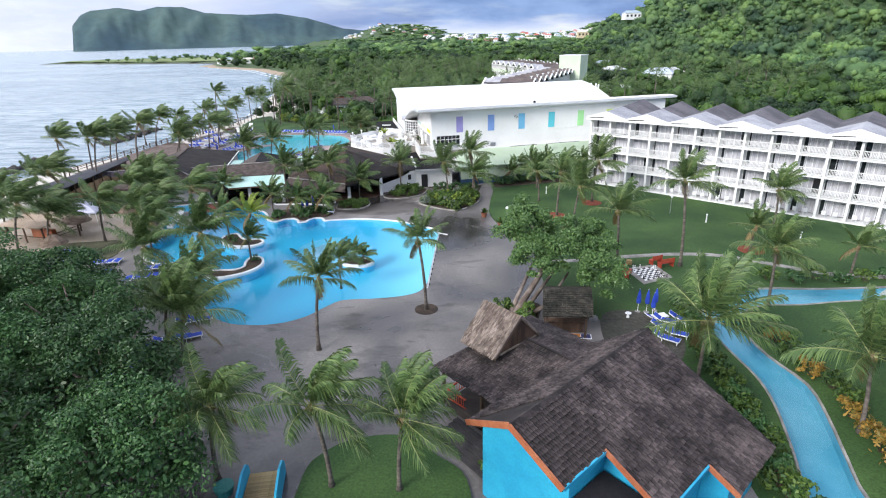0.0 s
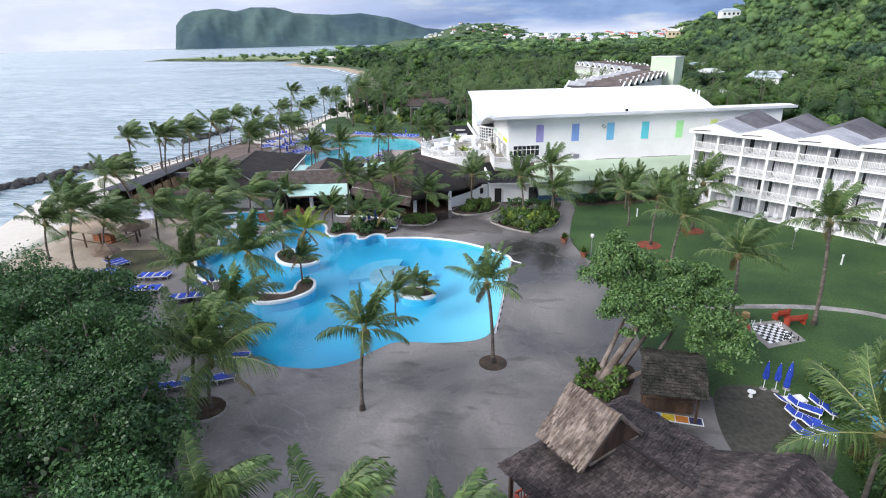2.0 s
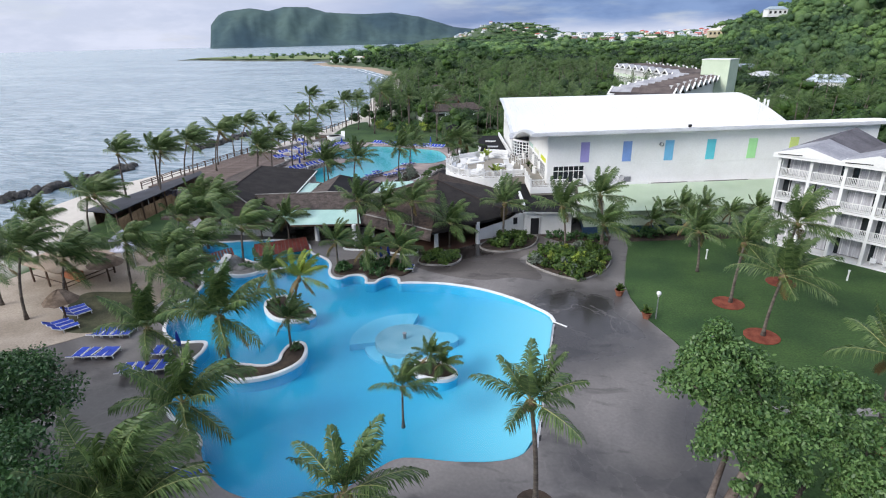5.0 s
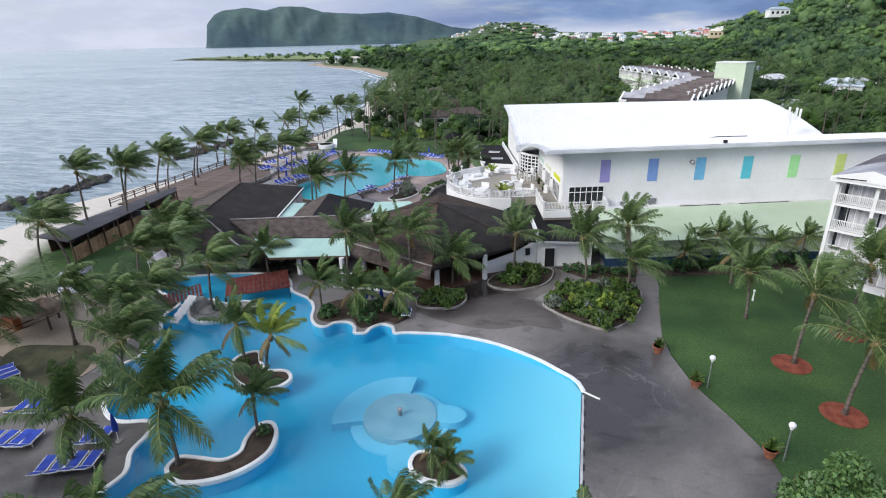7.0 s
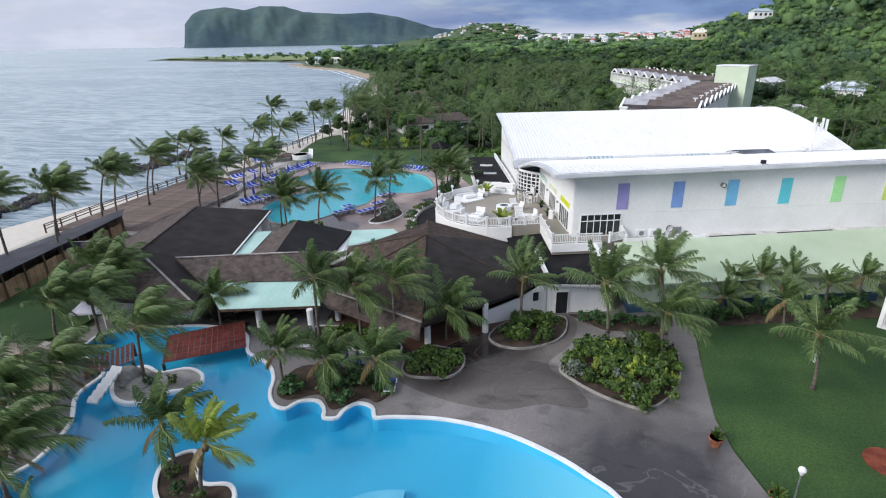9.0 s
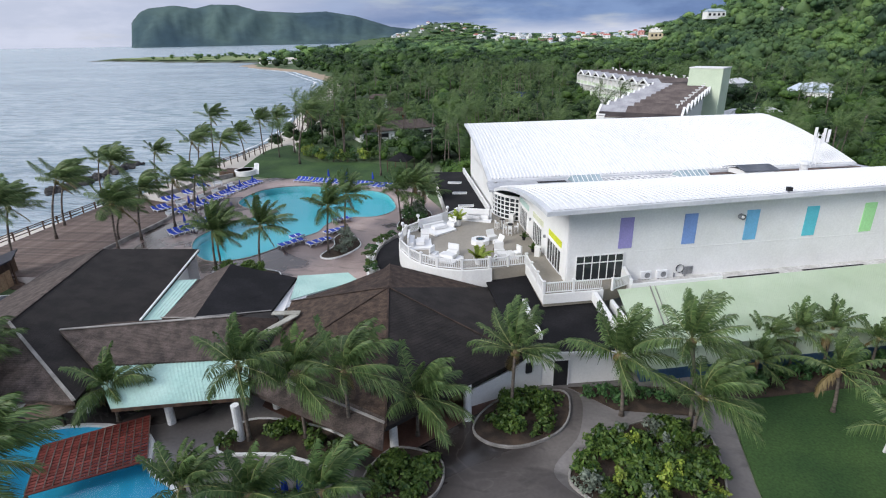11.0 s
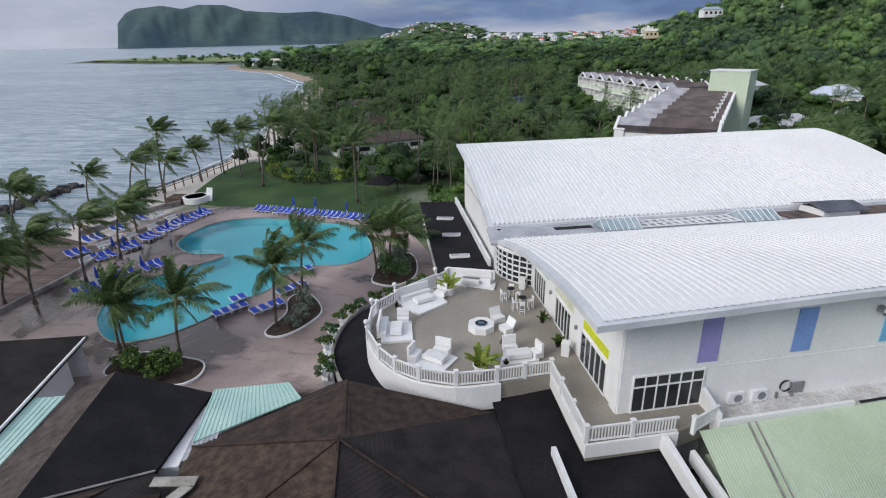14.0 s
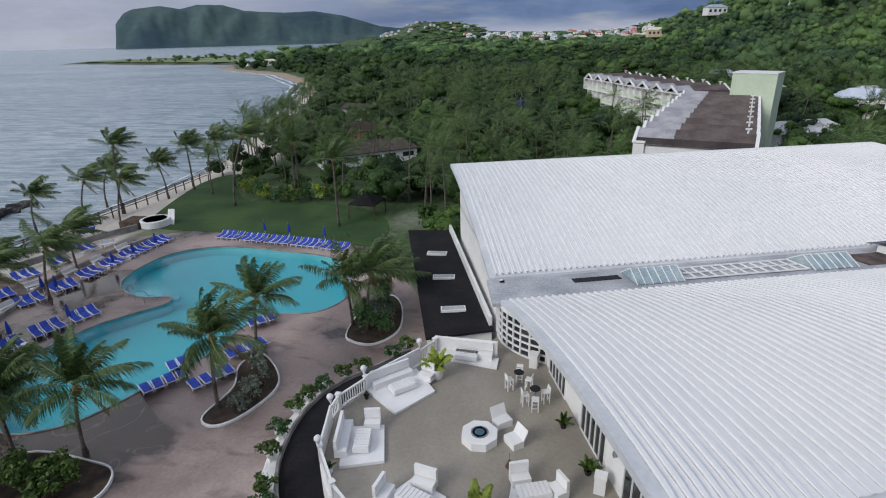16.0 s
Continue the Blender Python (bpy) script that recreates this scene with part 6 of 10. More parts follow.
def crown_shapes(seed, count, length, dry=1, pairs=44, gust=1.0):
    """Leaf shapes of one crown, from the upright spear to the hanging old leaves, with uneven gaps between them."""
    rnd, out = random.Random(seed), []
    for i in range(count):
        az = i * 2.399963 + rnd.uniform(-0.45, 0.45)
        k = i / (count - 1)
        dead = i >= count - dry
        elev = radians(-52 if dead else 82 - 88 * k ** 0.95 + rnd.uniform(-12, 12))
        # leaves on the windward side are pressed up and over, those to leeward stream out
        lee = math.cos(az - math.atan2(WIND.y, WIND.x))
        elev += radians(14) * max(0.0, -lee)
        long = length * rnd.uniform(0.82, 1.12) * (0.75 if dead else 1)
        out.append((frond_shape(az, elev, long, rnd, 0.30 + 0.42 * k + rnd.uniform(-0.12, 0.16), gust * rnd.uniform(0.7, 1.35) * (1.15 - 0.45 * k), pairs), dead))
    return out


def crown_meshes(seed, count, length, material, name, dry=1, gust=1.0):
    out = []
    for sh, dead in crown_shapes(seed, count, length, dry, 42, gust):
        me = sh.mesh(name, DRYLEAF if dead else material)
        me.materials.append(DRYLEAF if dead else RIB)
        for k in range(24):
            me.polygons[k].material_index = 1
        out.append(me)
    return out


def joined_crown(seed, count, length):
    whole = Shape()
    for sh, _ in crown_shapes(seed, count, length, 0, 15):
        k = len(whole.v)
        whole.v += sh.v
        whole.f += [tuple(q + k for q in f) for f in sh.f]
    return whole.mesh("crown", FROND)


CROWNS = {
    "tall": [crown_meshes(s, 20, 3.65, FROND, "frond", 1, g) for s, g in ((1, 0.75), (2, 1.0), (3, 0.55), (4, 0.85))],
    "gusty": [crown_meshes(s, 20, 3.7, FROND, "frond", 1, g) for s, g in ((21, 1.7), (22, 2.0), (23, 1.45))],
    "calm": [crown_meshes(s, 15, 3.25, FROND, "frond", 1, g) for s, g in ((31, 0.35), (33, 0.5))],
    "broad": [crown_meshes(35, 18, 4.7, FROND, "frond", 2, 0.6)],
    "low": [crown_meshes(s, 18, 2.85, FROND, "frond", 1, 0.8) for s in (5, 6)],
    "yellow": [crown_meshes(7, 14, 2.8, FRONDY, "frond", 2)],
    "far": [[joined_crown(s, 14, 3.6)] for s in (8, 9, 10)],
}
NUTS = Shape()
for k in range(9):
    NUTS.ball((0.22 * math.cos(k * 2.4), 0.22 * math.sin(k * 2.4), -0.16 - 0.07 * (k % 3)), 0.12, 7, 5)
NUTS = NUTS.mesh("coconut_bunch", surface("coconut_husk", (0.10, 0.12, 0.03), (0.22, 0.15, 0.06), 0.7, 3, 6, 0.1))
BOOT = Shape().tube([(0, 0, -0.55), (0, 0, -0.2), (0, 0, 0.12)], [0.13, 0.22, 0.10], 8).mesh("crown_shaft", surface("palm_fibre", (0.16, 0.11, 0.06), (0.28, 0.21, 0.12), 0.9, 4, 8, 0.4))
palm_rng = random.Random(11)


def palm(x, y, h, lean=(0.4, 0.1), crown="tall", label="windblown coconut palm with a slender grey trunk", scale=1.0, base=0.0, nuts=True, group="coconut palms"):
    """A coconut palm: bowed trunk and a crown of separate fronds. lean: how far the head stands off the foot."""
    if crown == "tall" and x < -36 and y < 82:
        scale *= 1.05
    if crown == "tall" and x < -36 and (y < 96 or x < -50):
        crown = "gusty"
    p = thing("palm_tree", pose(x, y, base), label, "palm tree", group)
    pts, rad, foot = [], [], 0.15 + (max(0.0, -height(x, y)) if x < -66 and base == 0 else 0)
    r0 = (0.105 + 0.006 * h) * min(1.0, scale + 0.1) * (0.85 if crown == "far" else 1)
    for i in range(9):
        t = i / 8
        pts.append((lean[0] * t * t, lean[1] * t * t, h * t - (foot if i == 0 else 0)))
        rad.append(r0 * (1.7 if i == 0 else 1.0 - 0.30 * t))
    part("trunk", Shape().tube(pts, rad, 9), BARK, p, smooth=True)
    top = pose(lean[0], lean[1], h, palm_rng.uniform(-8, 8), palm_rng.uniform(0, 10), palm_rng.uniform(-22, 22) if crown == "gusty" else palm_rng.uniform(-40, 40)) @ Matrix.Scale(scale * palm_rng.uniform(0.92, 1.08), 4)
    for me in palm_rng.choice(CROWNS[crown]):
        part("crown" if crown == "far" else "frond", me, None, p, m=top)
    if crown != "far":
        part("crown_shaft", BOOT, None, p, m=top)
    if nuts and crown in ("tall", "gusty", "calm"):
        part("coconut_bunch", NUTS, None, p, m=top)
    return p


# palms of the plaza and foreground
palm(-2.4, 44.8, 6.6, (-0.45, -0.1), "calm")
palm(-10.2, 37.9, 6.2, (0.7, -0.2), "calm")
palm(-20.2, 36.2, 3.6, (0.4, 0.4), "broad", "broad coconut palm in a round planting bed")
palm(-21.8, 36.9, 4.5, (0.5, 0.4))
palm(-12.1, 24.5, 4.8, (0.3, 0.2), scale=0.98)
palm(-5.6, 24.2, 5.4, (-0.5, -0.1), scale=0.98)
palm(-1.9, 24.1, 4.7, (0.4, 0.1), scale=0.98)
palm(17.5, 34.9, 4.5, (0.1, 0.1), label="pale coconut palm beside the thatched house", scale=1.3)
palm(24.9, 29.6, 5.0, (-0.2, 0.6), label="coconut palm by the lazy river", scale=1.25)
palm(30.0, 33.5, 3.4, (-0.8, 0.2), label="coconut palm with dead fronds by the river", scale=1.2)
palm(27.5, 46.1, 5.3, (-0.2, 0.1))
palm(38.6, 52.9, 2.9, (0.1, 0), "low")
palm(38.4, 67.4, 4.6, (-0.2, 0.1))
palm(22.9, 54.7, 8.9, (-0.6, 0.2), label="tall coconut palm on the lawn")
palm(16.0, 52.8, 6.6, (-0.3, 0.1))
palm(12.6, 71.9, 5.9, (0.3, 0.0), label="coconut palm in a red mulch ring")
palm(13.8, 66.1, 5.4, (0.6, 0.1), label="coconut palm in a red mulch ring")
palm(18.4, 78.2, 6.0, (0.4, -0.1), label="coconut palm in a red mulch ring")
palm(11.3, 86.2, 3.2, (-0.3, 0.1), "low")
palm(10.9, 78.7, 4.3, (-0.4, 0.2), "calm", scale=1.12)
palm(31.9, 59.2, 2.8, (0.2, 0), "low", label="young palm in a red mulch ring")
# beds before the annexe and the verandah
palm(-2.7, 84.1, 4.6, (-0.6, 0.1), scale=1.06)
palm(1.2, 82.0, 3.4, (0.2, 0.0))
palm(1.5, 83.6, 6.3, (-0.7, 0.1), scale=1.02)
palm(-10.0, 83.5, 4.9, (0.1, 0))
palm(-19.7, 78.5, 5.9, (0.0, 0.0))
palm(-23.0, 79.3, 4.8, (-0.1, 0))
palm(-26.5, 78.6, 5.7, (0.1, 0))
palm(-15.9, 80.4, 3.0, (0.1, 0))
palm(-26.1, 71.6, 3.2, (0.0, 0), "low")
palm(-23.1, 72.2, 2.5, (0.2, 0.1), "low")
palm(-19.4, 72.9, 2.6, (0.1, 0), "low")
for x, y, h in ((8.6, 93.6, 1.9), (10.7, 93.9, 2.7), (13.4, 94.6, 2.5), (19.4, 95.2, 2.5), (16.4, 94.2, 2.0), (7.2, 91.2, 1.4)):
    palm(x, y - 2.6, h + 0.7, (0.0, 0.1), "low", "small fan-headed palm against the green annexe", scale=0.78, group="annexe palms")
# pool islands and pool edge
palm(-23.4, 44.8, 2.9, (-0.2, 0), scale=1.08)
palm(-26.0, 52.3, 4.5, (-0.2, 0.1), scale=1.15)
palm(-23.0, 56.0, 2.7, (0.0, 0.1), "low", scale=0.8)
palm(-28.7, 63.2, 3.2, (-0.2, 0), "low")
palm(-25.6, 61.4, 3.6, (0.6, 0.4), "yellow", "yellow-green palm on the pool island")
palm(-11.2, 49.2, 3.0, (0.1, 0.0), "tall", scale=0.58)
palm(-11.3, 55.8, 1.2, (0.1, 0), "low", "small palm shrub on the pool island", scale=0.6)
palm(-10.3, 55.4, 0.8, (0.1, 0), "low", "small palm shrub on the pool island", scale=0.55)
palm(-37.0, 70.6, 4.5, (0.3, 0.2))
palm(-36.4, 59.2, 3.2, (0.4, 0.2))
palm(-32.4, 51.0, 3.4, (0.5, 0.4))
palm(-39.4, 62.2, 3.9, (0.2, 0.1))
palm(-38.6, 64.6, 4.6, (0.4, 0.5))
palm(-36.4, 79.4, 2.8, (0.0, -0.1), "low")
palm(-44.8, 74.8, 4.0, (0.0, 0))
palm(-47.2, 72.9, 4.2, (0.3, 0.4))
palm(-44.2, 62.2, 5.0, (0.3, 0.3))
palm(-48.4, 58.5, 4.4, (0.5, 0.5))
palm(-49.4, 55.2, 6.6, (0.9, 0.8))
palm(-54.6, 57.0, 4.6, (0.5, 0.4))
palm(-57.8, 74.6, 6.2, (-1.2, -0.8))
palm(-50.0, 80.0, 4.2, (0.5, 0.2))
palm(-46.5, 78.4, 4.6, (0.4, 0.3))
palm(-64.9, 76.9, 4.6, (0.5, 0.6))
palm(-60.5, 66.0, 5.0, (0.5, 0.4))
# along the beach
for x, y, h, lx, ly in ((-65.8, 84.9, 8.9, 0.2, 0.1), (-63.1, 88.6, 8.4, 0.8, 0.9), (-65.6, 91.2, 7.9, 0.3, 0.3), (-69.1, 101.2, 7.5, 1.1, 1.0), (-70.6, 105.3, 6.2, 0.8, 0.6), (-70.4, 111.6, 7.6, 1.2, 1.2),
                        (-73.8, 116.8, 6.7, 1.1, 1.0), (-75.5, 127.6, 6.5, 1.4, 1.0), (-61.8, 112.2, 4.0, 0.9, 0.6), (-59.2, 108.8, 5.9, 0.3, 0.3), (-58.7, 112.5, 6.4, 0.7, 0.6), (-57.4, 117.8, 6.6, 0.7, 0.5), (-61.4, 132.0, 4.6, 0.0, 0.0)):
    palm(x, y, h, (lx, ly), label="windswept coconut palm along the beach")
for x, y, h, lx, ly in ((-83.0, 135.2, 5.3, 0.6, 0.5), (-80.8, 147.0, 4.3, 0.5, 0.5), (-74.9, 149.5, 5.8, 0.9, 0.8), (-67.4, 147.4, 6.4, 0.9, 0.7), (-72.9, 155.1, 9.8, 0.6, 0.5), (-70.3, 163.0, 5.4, -0.5, -0.3),
                        (-67.9, 167.0, 7.4, 0.0, 0.0), (-68.1, 177.2, 6.6, -0.4, -0.2), (-79.2, 159.5, 5.0, 1.0, 0.7), (-55.6, 157.8, 10.5, 2.2, 1.4), (-36.1, 149.2, 9.2, 0.1, 0), (-47.5, 162.6, 9.0, 0.2, 0.1), (-58.8, 125.1, 5.3, 0.6, 0.6)):
    palm(x, y, h, (lx, ly), label="windswept coconut palm above the shore")
# round the north pool
for x, y, h, lx, ly in ((-44.4, 105.6, 4.6, 0.3, 0.2), (-43.2, 104.8, 4.2, -0.2, 0.3), (-38.8, 105.4, 4.8, 0.5, 0.3), (-32.5, 110.3, 5.7, 0.4, 0.2), (-32.4, 116.4, 5.5, 0.5, 0.2), (-26.4, 122.6, 4.6, -0.3, -0.1), (-24.8, 121.8, 5.6, 0.6, 0.3), (-23.8, 125.4, 3.6, 0.2, 0.2)):
    palm(x, y, h, (lx, ly), label="coconut palm beside the lagoon pool")


# ---- leafy trees and shrubs ----
def array_mesh(name, verts, faces_n, material):
    """A mesh from an array of corners, every faces_n corners one face."""
    me = bpy.data.meshes.new(name)
    count = len(verts)
    me.vertices.add(count)
    me.vertices.foreach_set("co", np.asarray(verts, np.float32).ravel())
    me.loops.add(count)
    me.loops.foreach_set("vertex_index", np.arange(count, dtype=np.int32))
    me.polygons.add(count // faces_n)
    me.polygons.foreach_set("loop_start", np.arange(0, count, faces_n, dtype=np.int32))
    me.update(calc_edges=True)
    me.materials.append(material)
    return me


def leaf_cloud(rs, blobs, per, size, sides=6, shell=0.45, flat=0.75, by_area=False):
    """Corners of leaves strewn over a union of blobs (x, y, z, rx, rz): mostly near the surface, facing outwards."""
    blobs = np.asarray(blobs, float)
    share = blobs[:, 3] ** 2 if by_area else np.ones(len(blobs))
    k = rs.choice(len(blobs), per, p=share / share.sum())
    d = rs.normal(size=(per, 3))
    d /= np.linalg.norm(d, axis=1, keepdims=True)
    d[:, 2] = np.where(d[:, 2] < -0.35, -d[:, 2], d[:, 2])
    r = 1 - shell * rs.random(per) ** 1.6
    b = blobs[k]
    rad = np.stack([b[:, 3], b[:, 3], b[:, 4]], 1)
    c = b[:, :3] + d * rad * (r * (1 + 0.14 * rs.normal(size=per)))[:, None]
    nrm = d + rs.normal(size=(per, 3)) * flat
    nrm[:, 2] += 0.35
    nrm /= np.linalg.norm(nrm, axis=1, keepdims=True)
    ref = rs.normal(size=(per, 3))
    u = np.cross(nrm, ref)
    u /= np.linalg.norm(u, axis=1, keepdims=True)
    v = np.cross(nrm, u)
    sz = size * rs.uniform(0.6, 1.3, per)
    ang = np.arange(sides) * 2 * np.pi / sides
    out = c[:, None, :] + (u[:, None, :] * (np.cos(ang) * 0.56)[None, :, None] + v[:, None, :] * (np.sin(ang) * 0.29)[None, :, None]) * sz[:, None, None]
    return out.reshape(-1, 3)


def bumpy(rs, x, y, z, rx, rz, n):
    """Blobs that make an uneven crown."""
    out = [(x, y, z, rx * 0.8, rz * 0.8)]
    for _ in range(n):
        a, q, t = rs.uniform(0, 2 * np.pi), rs.uniform(0.4, 0.95), rs.uniform(-0.4, 0.9)
        out.append((x + rx * q * math.cos(a), y + rx * q * math.sin(a), z + rz * t * (1.1 - q * 0.6), rx * rs.uniform(0.25, 0.45), rz * rs.uniform(0.28, 0.5)))
    return out


def clumps(rs, x, y, z, rx, rz, n):
    """Leaf clumps of many sizes over an uneven crown, with dark gaps between them."""
    out = [(x, y, z - 0.1 * rz, rx * 0.74, rz * 0.74)]
    for i in range(n):
        a, h = i * 2.399963 + rs.uniform(-0.5, 0.5), rs.uniform(-0.35, 1.0)
        q = math.sqrt(max(0, 1 - h * h)) * rs.uniform(0.75, 1.08)
        r = rs.uniform(0.55, 1.25) * (0.7 + 0.08 * rx)
        out.append((x + rx * 0.86 * q * math.cos(a), y + rx * 0.86 * q * math.sin(a), z + rz * (0.86 * h + rs.uniform(-0.1, 0.22)), r, r * rs.uniform(0.6, 0.85)))
    return out


def broad_tree(name, x, y, z, rx, rz, leaves, size, material, label, trunk, seed, bark=BARK2, blobs=None):
    rs = np.random.default_rng(seed)
    t = thing(name, pose(x, y, 0), label, "tree")
    blobs = blobs or clumps(rs, 0, 0, z, rx, rz, max(26, int(rx * 9)))
    leafy = np.concatenate([leaf_cloud(rs, blobs, int(leaves * 1.25), size * 0.95, 5, shell=0.55, flat=0.9), leaf_cloud(rs, blobs[:1], leaves // 5, size * 1.7, 5)])
    part("crown", array_mesh("crown", leafy, 5, material), None, t)
    foot = trunk[0]
    limbs = Shape().tube(trunk, [0.34 - 0.05 * i for i in range(len(trunk))], 9)
    for b in blobs[1:18]:
        a = trunk[-1]
        mid = ((a[0] + b[0]) / 2, (a[1] + b[1]) / 2, (a[2] + b[2]) / 2 + 0.2)
        limbs.tube([a, mid, b[:3]], [0.13, 0.09, 0.04], 6)
    part("trunk", limbs, bark, t, smooth=True)
    return t


# great sea-grape mass at the edge of the plaza
seed = 40
for x, y, z, rx, rz, n in ((-15.5, 22.5, 3.4, 4.6, 3.0, 6480), (-20.5, 28.0, 3.8, 5.0, 3.4, 7200), (-26.0, 33.6, 4.2, 4.9, 3.3, 7200), (-32.2, 39.4, 4.2, 5.0, 3.1, 7200), (-37.0, 41.2, 3.4, 4.2, 2.5, 5760),
                           (-23.0, 20.5, 4.4, 5.0, 3.6, 6480), (-29.0, 27.5, 4.8, 5.6, 3.8, 6480), (-37.5, 37.0, 5.0, 6.4, 3.8, 6480), (-46.0, 40.6, 3.8, 5.2, 2.9, 5760), (-40.0, 28.0, 5.0, 7.0, 4.0, 7000), (-52.0, 38.0, 4.6, 7.0, 3.8, 6000), (-18.0, 14.5, 3.8, 4.6, 3.2, 6000)):
    seed += 1
    broad_tree("sea_grape_tree", x, y, z, rx, rz, int(n * 2.0), 0.195, LEAF, "dense dark green sea-grape tree at the plaza edge", [(0, 0, -0.2), (0.2, 0.1, 1.2), (0.1, 0.2, 2.4)], seed)
# leaning tree by the thatched hut
lean_rs = np.random.default_rng(90)
lean_blobs = (clumps(lean_rs, -2.3, 0.8, 6.0, 2.4, 2.2, 24) + clumps(lean_rs, -1.2, -2.2, 4.1, 2.4, 1.8, 20) + clumps(lean_rs, 1.4, -1.6, 4.3, 2.7, 2.0, 26) + clumps(lean_rs, 3.8, 0.8, 4.6, 2.5, 1.8, 20)
              + clumps(lean_rs, 4.0, -3.6, 3.0, 2.2, 1.8, 20) + clumps(lean_rs, -2.4, 1.6, 7.7, 0.8, 1.0, 6) + clumps(lean_rs, 1.0, 1.0, 5.4, 2.2, 1.7, 14))
lean_blobs = [(x, y, z, r * 0.86, h * 0.86) for x, y, z, r, h in lean_blobs]
broad_tree("leaning_tree", 8.7, 48.6, 3.8, 4.9, 3.1, 36000, 0.205, LEAF2, "leaning broad-leaved tree with twisted pale trunks", [(-3.6, -5.4, -0.1), (-2.6, -4.0, 1.0), (-1.2, -2.0, 2.2), (0, 0, 3.4)], 90, blobs=lean_blobs)
more = Shape()
for a, b, c in (((-3.2, -5.9, 0), (-1.7, -3.6, 0.9), (0.6, -0.8, 2.8)), ((-3.9, -5.2, 0), (-3.0, -3.6, 1.3), (-1.2, 0.2, 3.4)), ((-3.3, -5.5, 0), (-0.6, -4.6, 0.9), (1.4, -2.4, 3.0))):
    more.tube([a, b, c], [0.24, 0.19, 0.10], 8)
part("trunk", more, BARK2, bpy.data.objects["leaning_tree"], smooth=True)


def shrub(x, y, rx, rz, n, size, material, label, seed, z=None, name="shrub", group="bed shrubs"):
    rs = np.random.default_rng(seed)
    t = thing(name, pose(x, y, 0), label, "shrub", group)
    part("foliage", array_mesh("foliage", leaf_cloud(rs, bumpy(rs, 0, 0, rz * 0.55 if z is None else z, rx, rz, 7), n, size, 5), 5, material), None, t)
    st = Shape()
    for k in range(5):
        a = k * 1.256
        st.tube([(0, 0, -0.05), (rx * 0.4 * math.cos(a), rx * 0.4 * math.sin(a), rz * 0.6)], [0.03, 0.015], 5)
    part("woody_base", st, WOOD, t)
    return t


def bed(name, plan, label, kerb=True, z=0.10):
    plan = ccw(plan)
    structure(name, Shape().prism(plan, -0.1, z), SOIL, label, "planting bed")
    if kerb:
        structure(name + "_kerb", band(plan, 0.03, 0.09, -0.1, z + 0.10), KERB if kerb == "white" else STONE, "low kerb round a planting bed", "kerb")


BED_A = spline([(-6.5, 78.2), (-4.4, 81.6), (-0.5, 83.8), (2.1, 83.2), (2.4, 80.5), (1.6, 77.0), (-0.6, 74.2), (-3.2, 74.8), (-5.5, 76.5)])
BED_B = spline([(-12.4, 81.8), (-11.5, 80.3), (-9.3, 80.2), (-6.9, 81.9), (-6.1, 84.3), (-6.7, 86.2), (-10.8, 84.6)])
BED_C = spline([(-18.3, 76.7), (-17.7, 74.8), (-14.7, 75.1), (-13.8, 76.8), (-14.4, 78.6), (-17.1, 79.0)])
BED_D = spline([(-26.5, 71.4), (-25.2, 70.4), (-23.2, 71.4), (-21.6, 70.0), (-20.0, 71.6), (-18.8, 71.4), (-18.4, 73.4), (-22, 75.0), (-26, 74.4)])
BED_E = spline([(-28.0, 77.4), (-24, 77.6), (-20, 77.0), (-19.4, 78.8), (-23, 80.4), (-27.4, 80.4)])
bed("bed_plaza", BED_A, "leaf-filled planting bed on the plaza")
bed("bed_door", BED_B, "curved planting bed by the service door")
bed("bed_verandah", BED_C, "planting bed before the verandah")
bed("bed_pool_edge", BED_D, "planting bed at the scalloped pool edge", False)
bed("bed_front", BED_E, "planting bed under the verandah palms", "white")
bed("bed_annexe", [(4.6, 86.4), (21, 91.2), (21.5, 93.8), (4.4, 88.8)], "dark planting bed below the annexe", False, 0.06)
bed("bed_stairs", [(-6.0, 86.8), (-3.0, 84.6), (2.2, 84.6), (2.6, 87.8), (-2.0, 87.4)], "dark planting bed below the white block", False, 0.06)
bed("bed_lagoon_south", spline([(-42.8, 101.8), (-37.0, 101.0), (-35.4, 102.1), (-35.8, 103.9), (-37.6, 104.6), (-42.4, 104.9)]), "kerbed bed beside the lagoon pool", "white")
bed("bed_lagoon_mid", spline([(-33.1, 109.3), (-31.8, 108.5), (-30.4, 109.8), (-29.4, 112.8), (-30.4, 115.2), (-32.6, 117.2), (-33.5, 115.4), (-32.6, 112.6)]), "kerbed bed between rows of loungers", "white")
bed("bed_lagoon_east", spline([(-26.5, 121.2), (-25.6, 119.8), (-23.6, 119.6), (-22.1, 122.1), (-22.8, 126.6), (-24.4, 128.6), (-26.2, 126.0)]), "kerbed bed full of shrubs", "white")
bed("bed_round", [(-20.6 + 1.5 * math.cos(a * 0.3927), 36.0 + 1.3 * math.sin(a * 0.3927)) for a in range(16)], "round planting bed with dark leaves", True)
bed("bed_palm_ring", [(-2.4 + 1.05 * math.cos(a * 0.3927), 44.8 + 1.05 * math.sin(a * 0.3927)) for a in range(16)], "round soil ring at a palm's foot", False, 0.03)
bed("bed_tree", spline([(3.4, 43.4), (3.8, 41.4), (6.0, 41.2), (7.4, 43.6), (7.6, 46), (5, 46)]), "bed at the leaning tree's foot", False, 0.05)
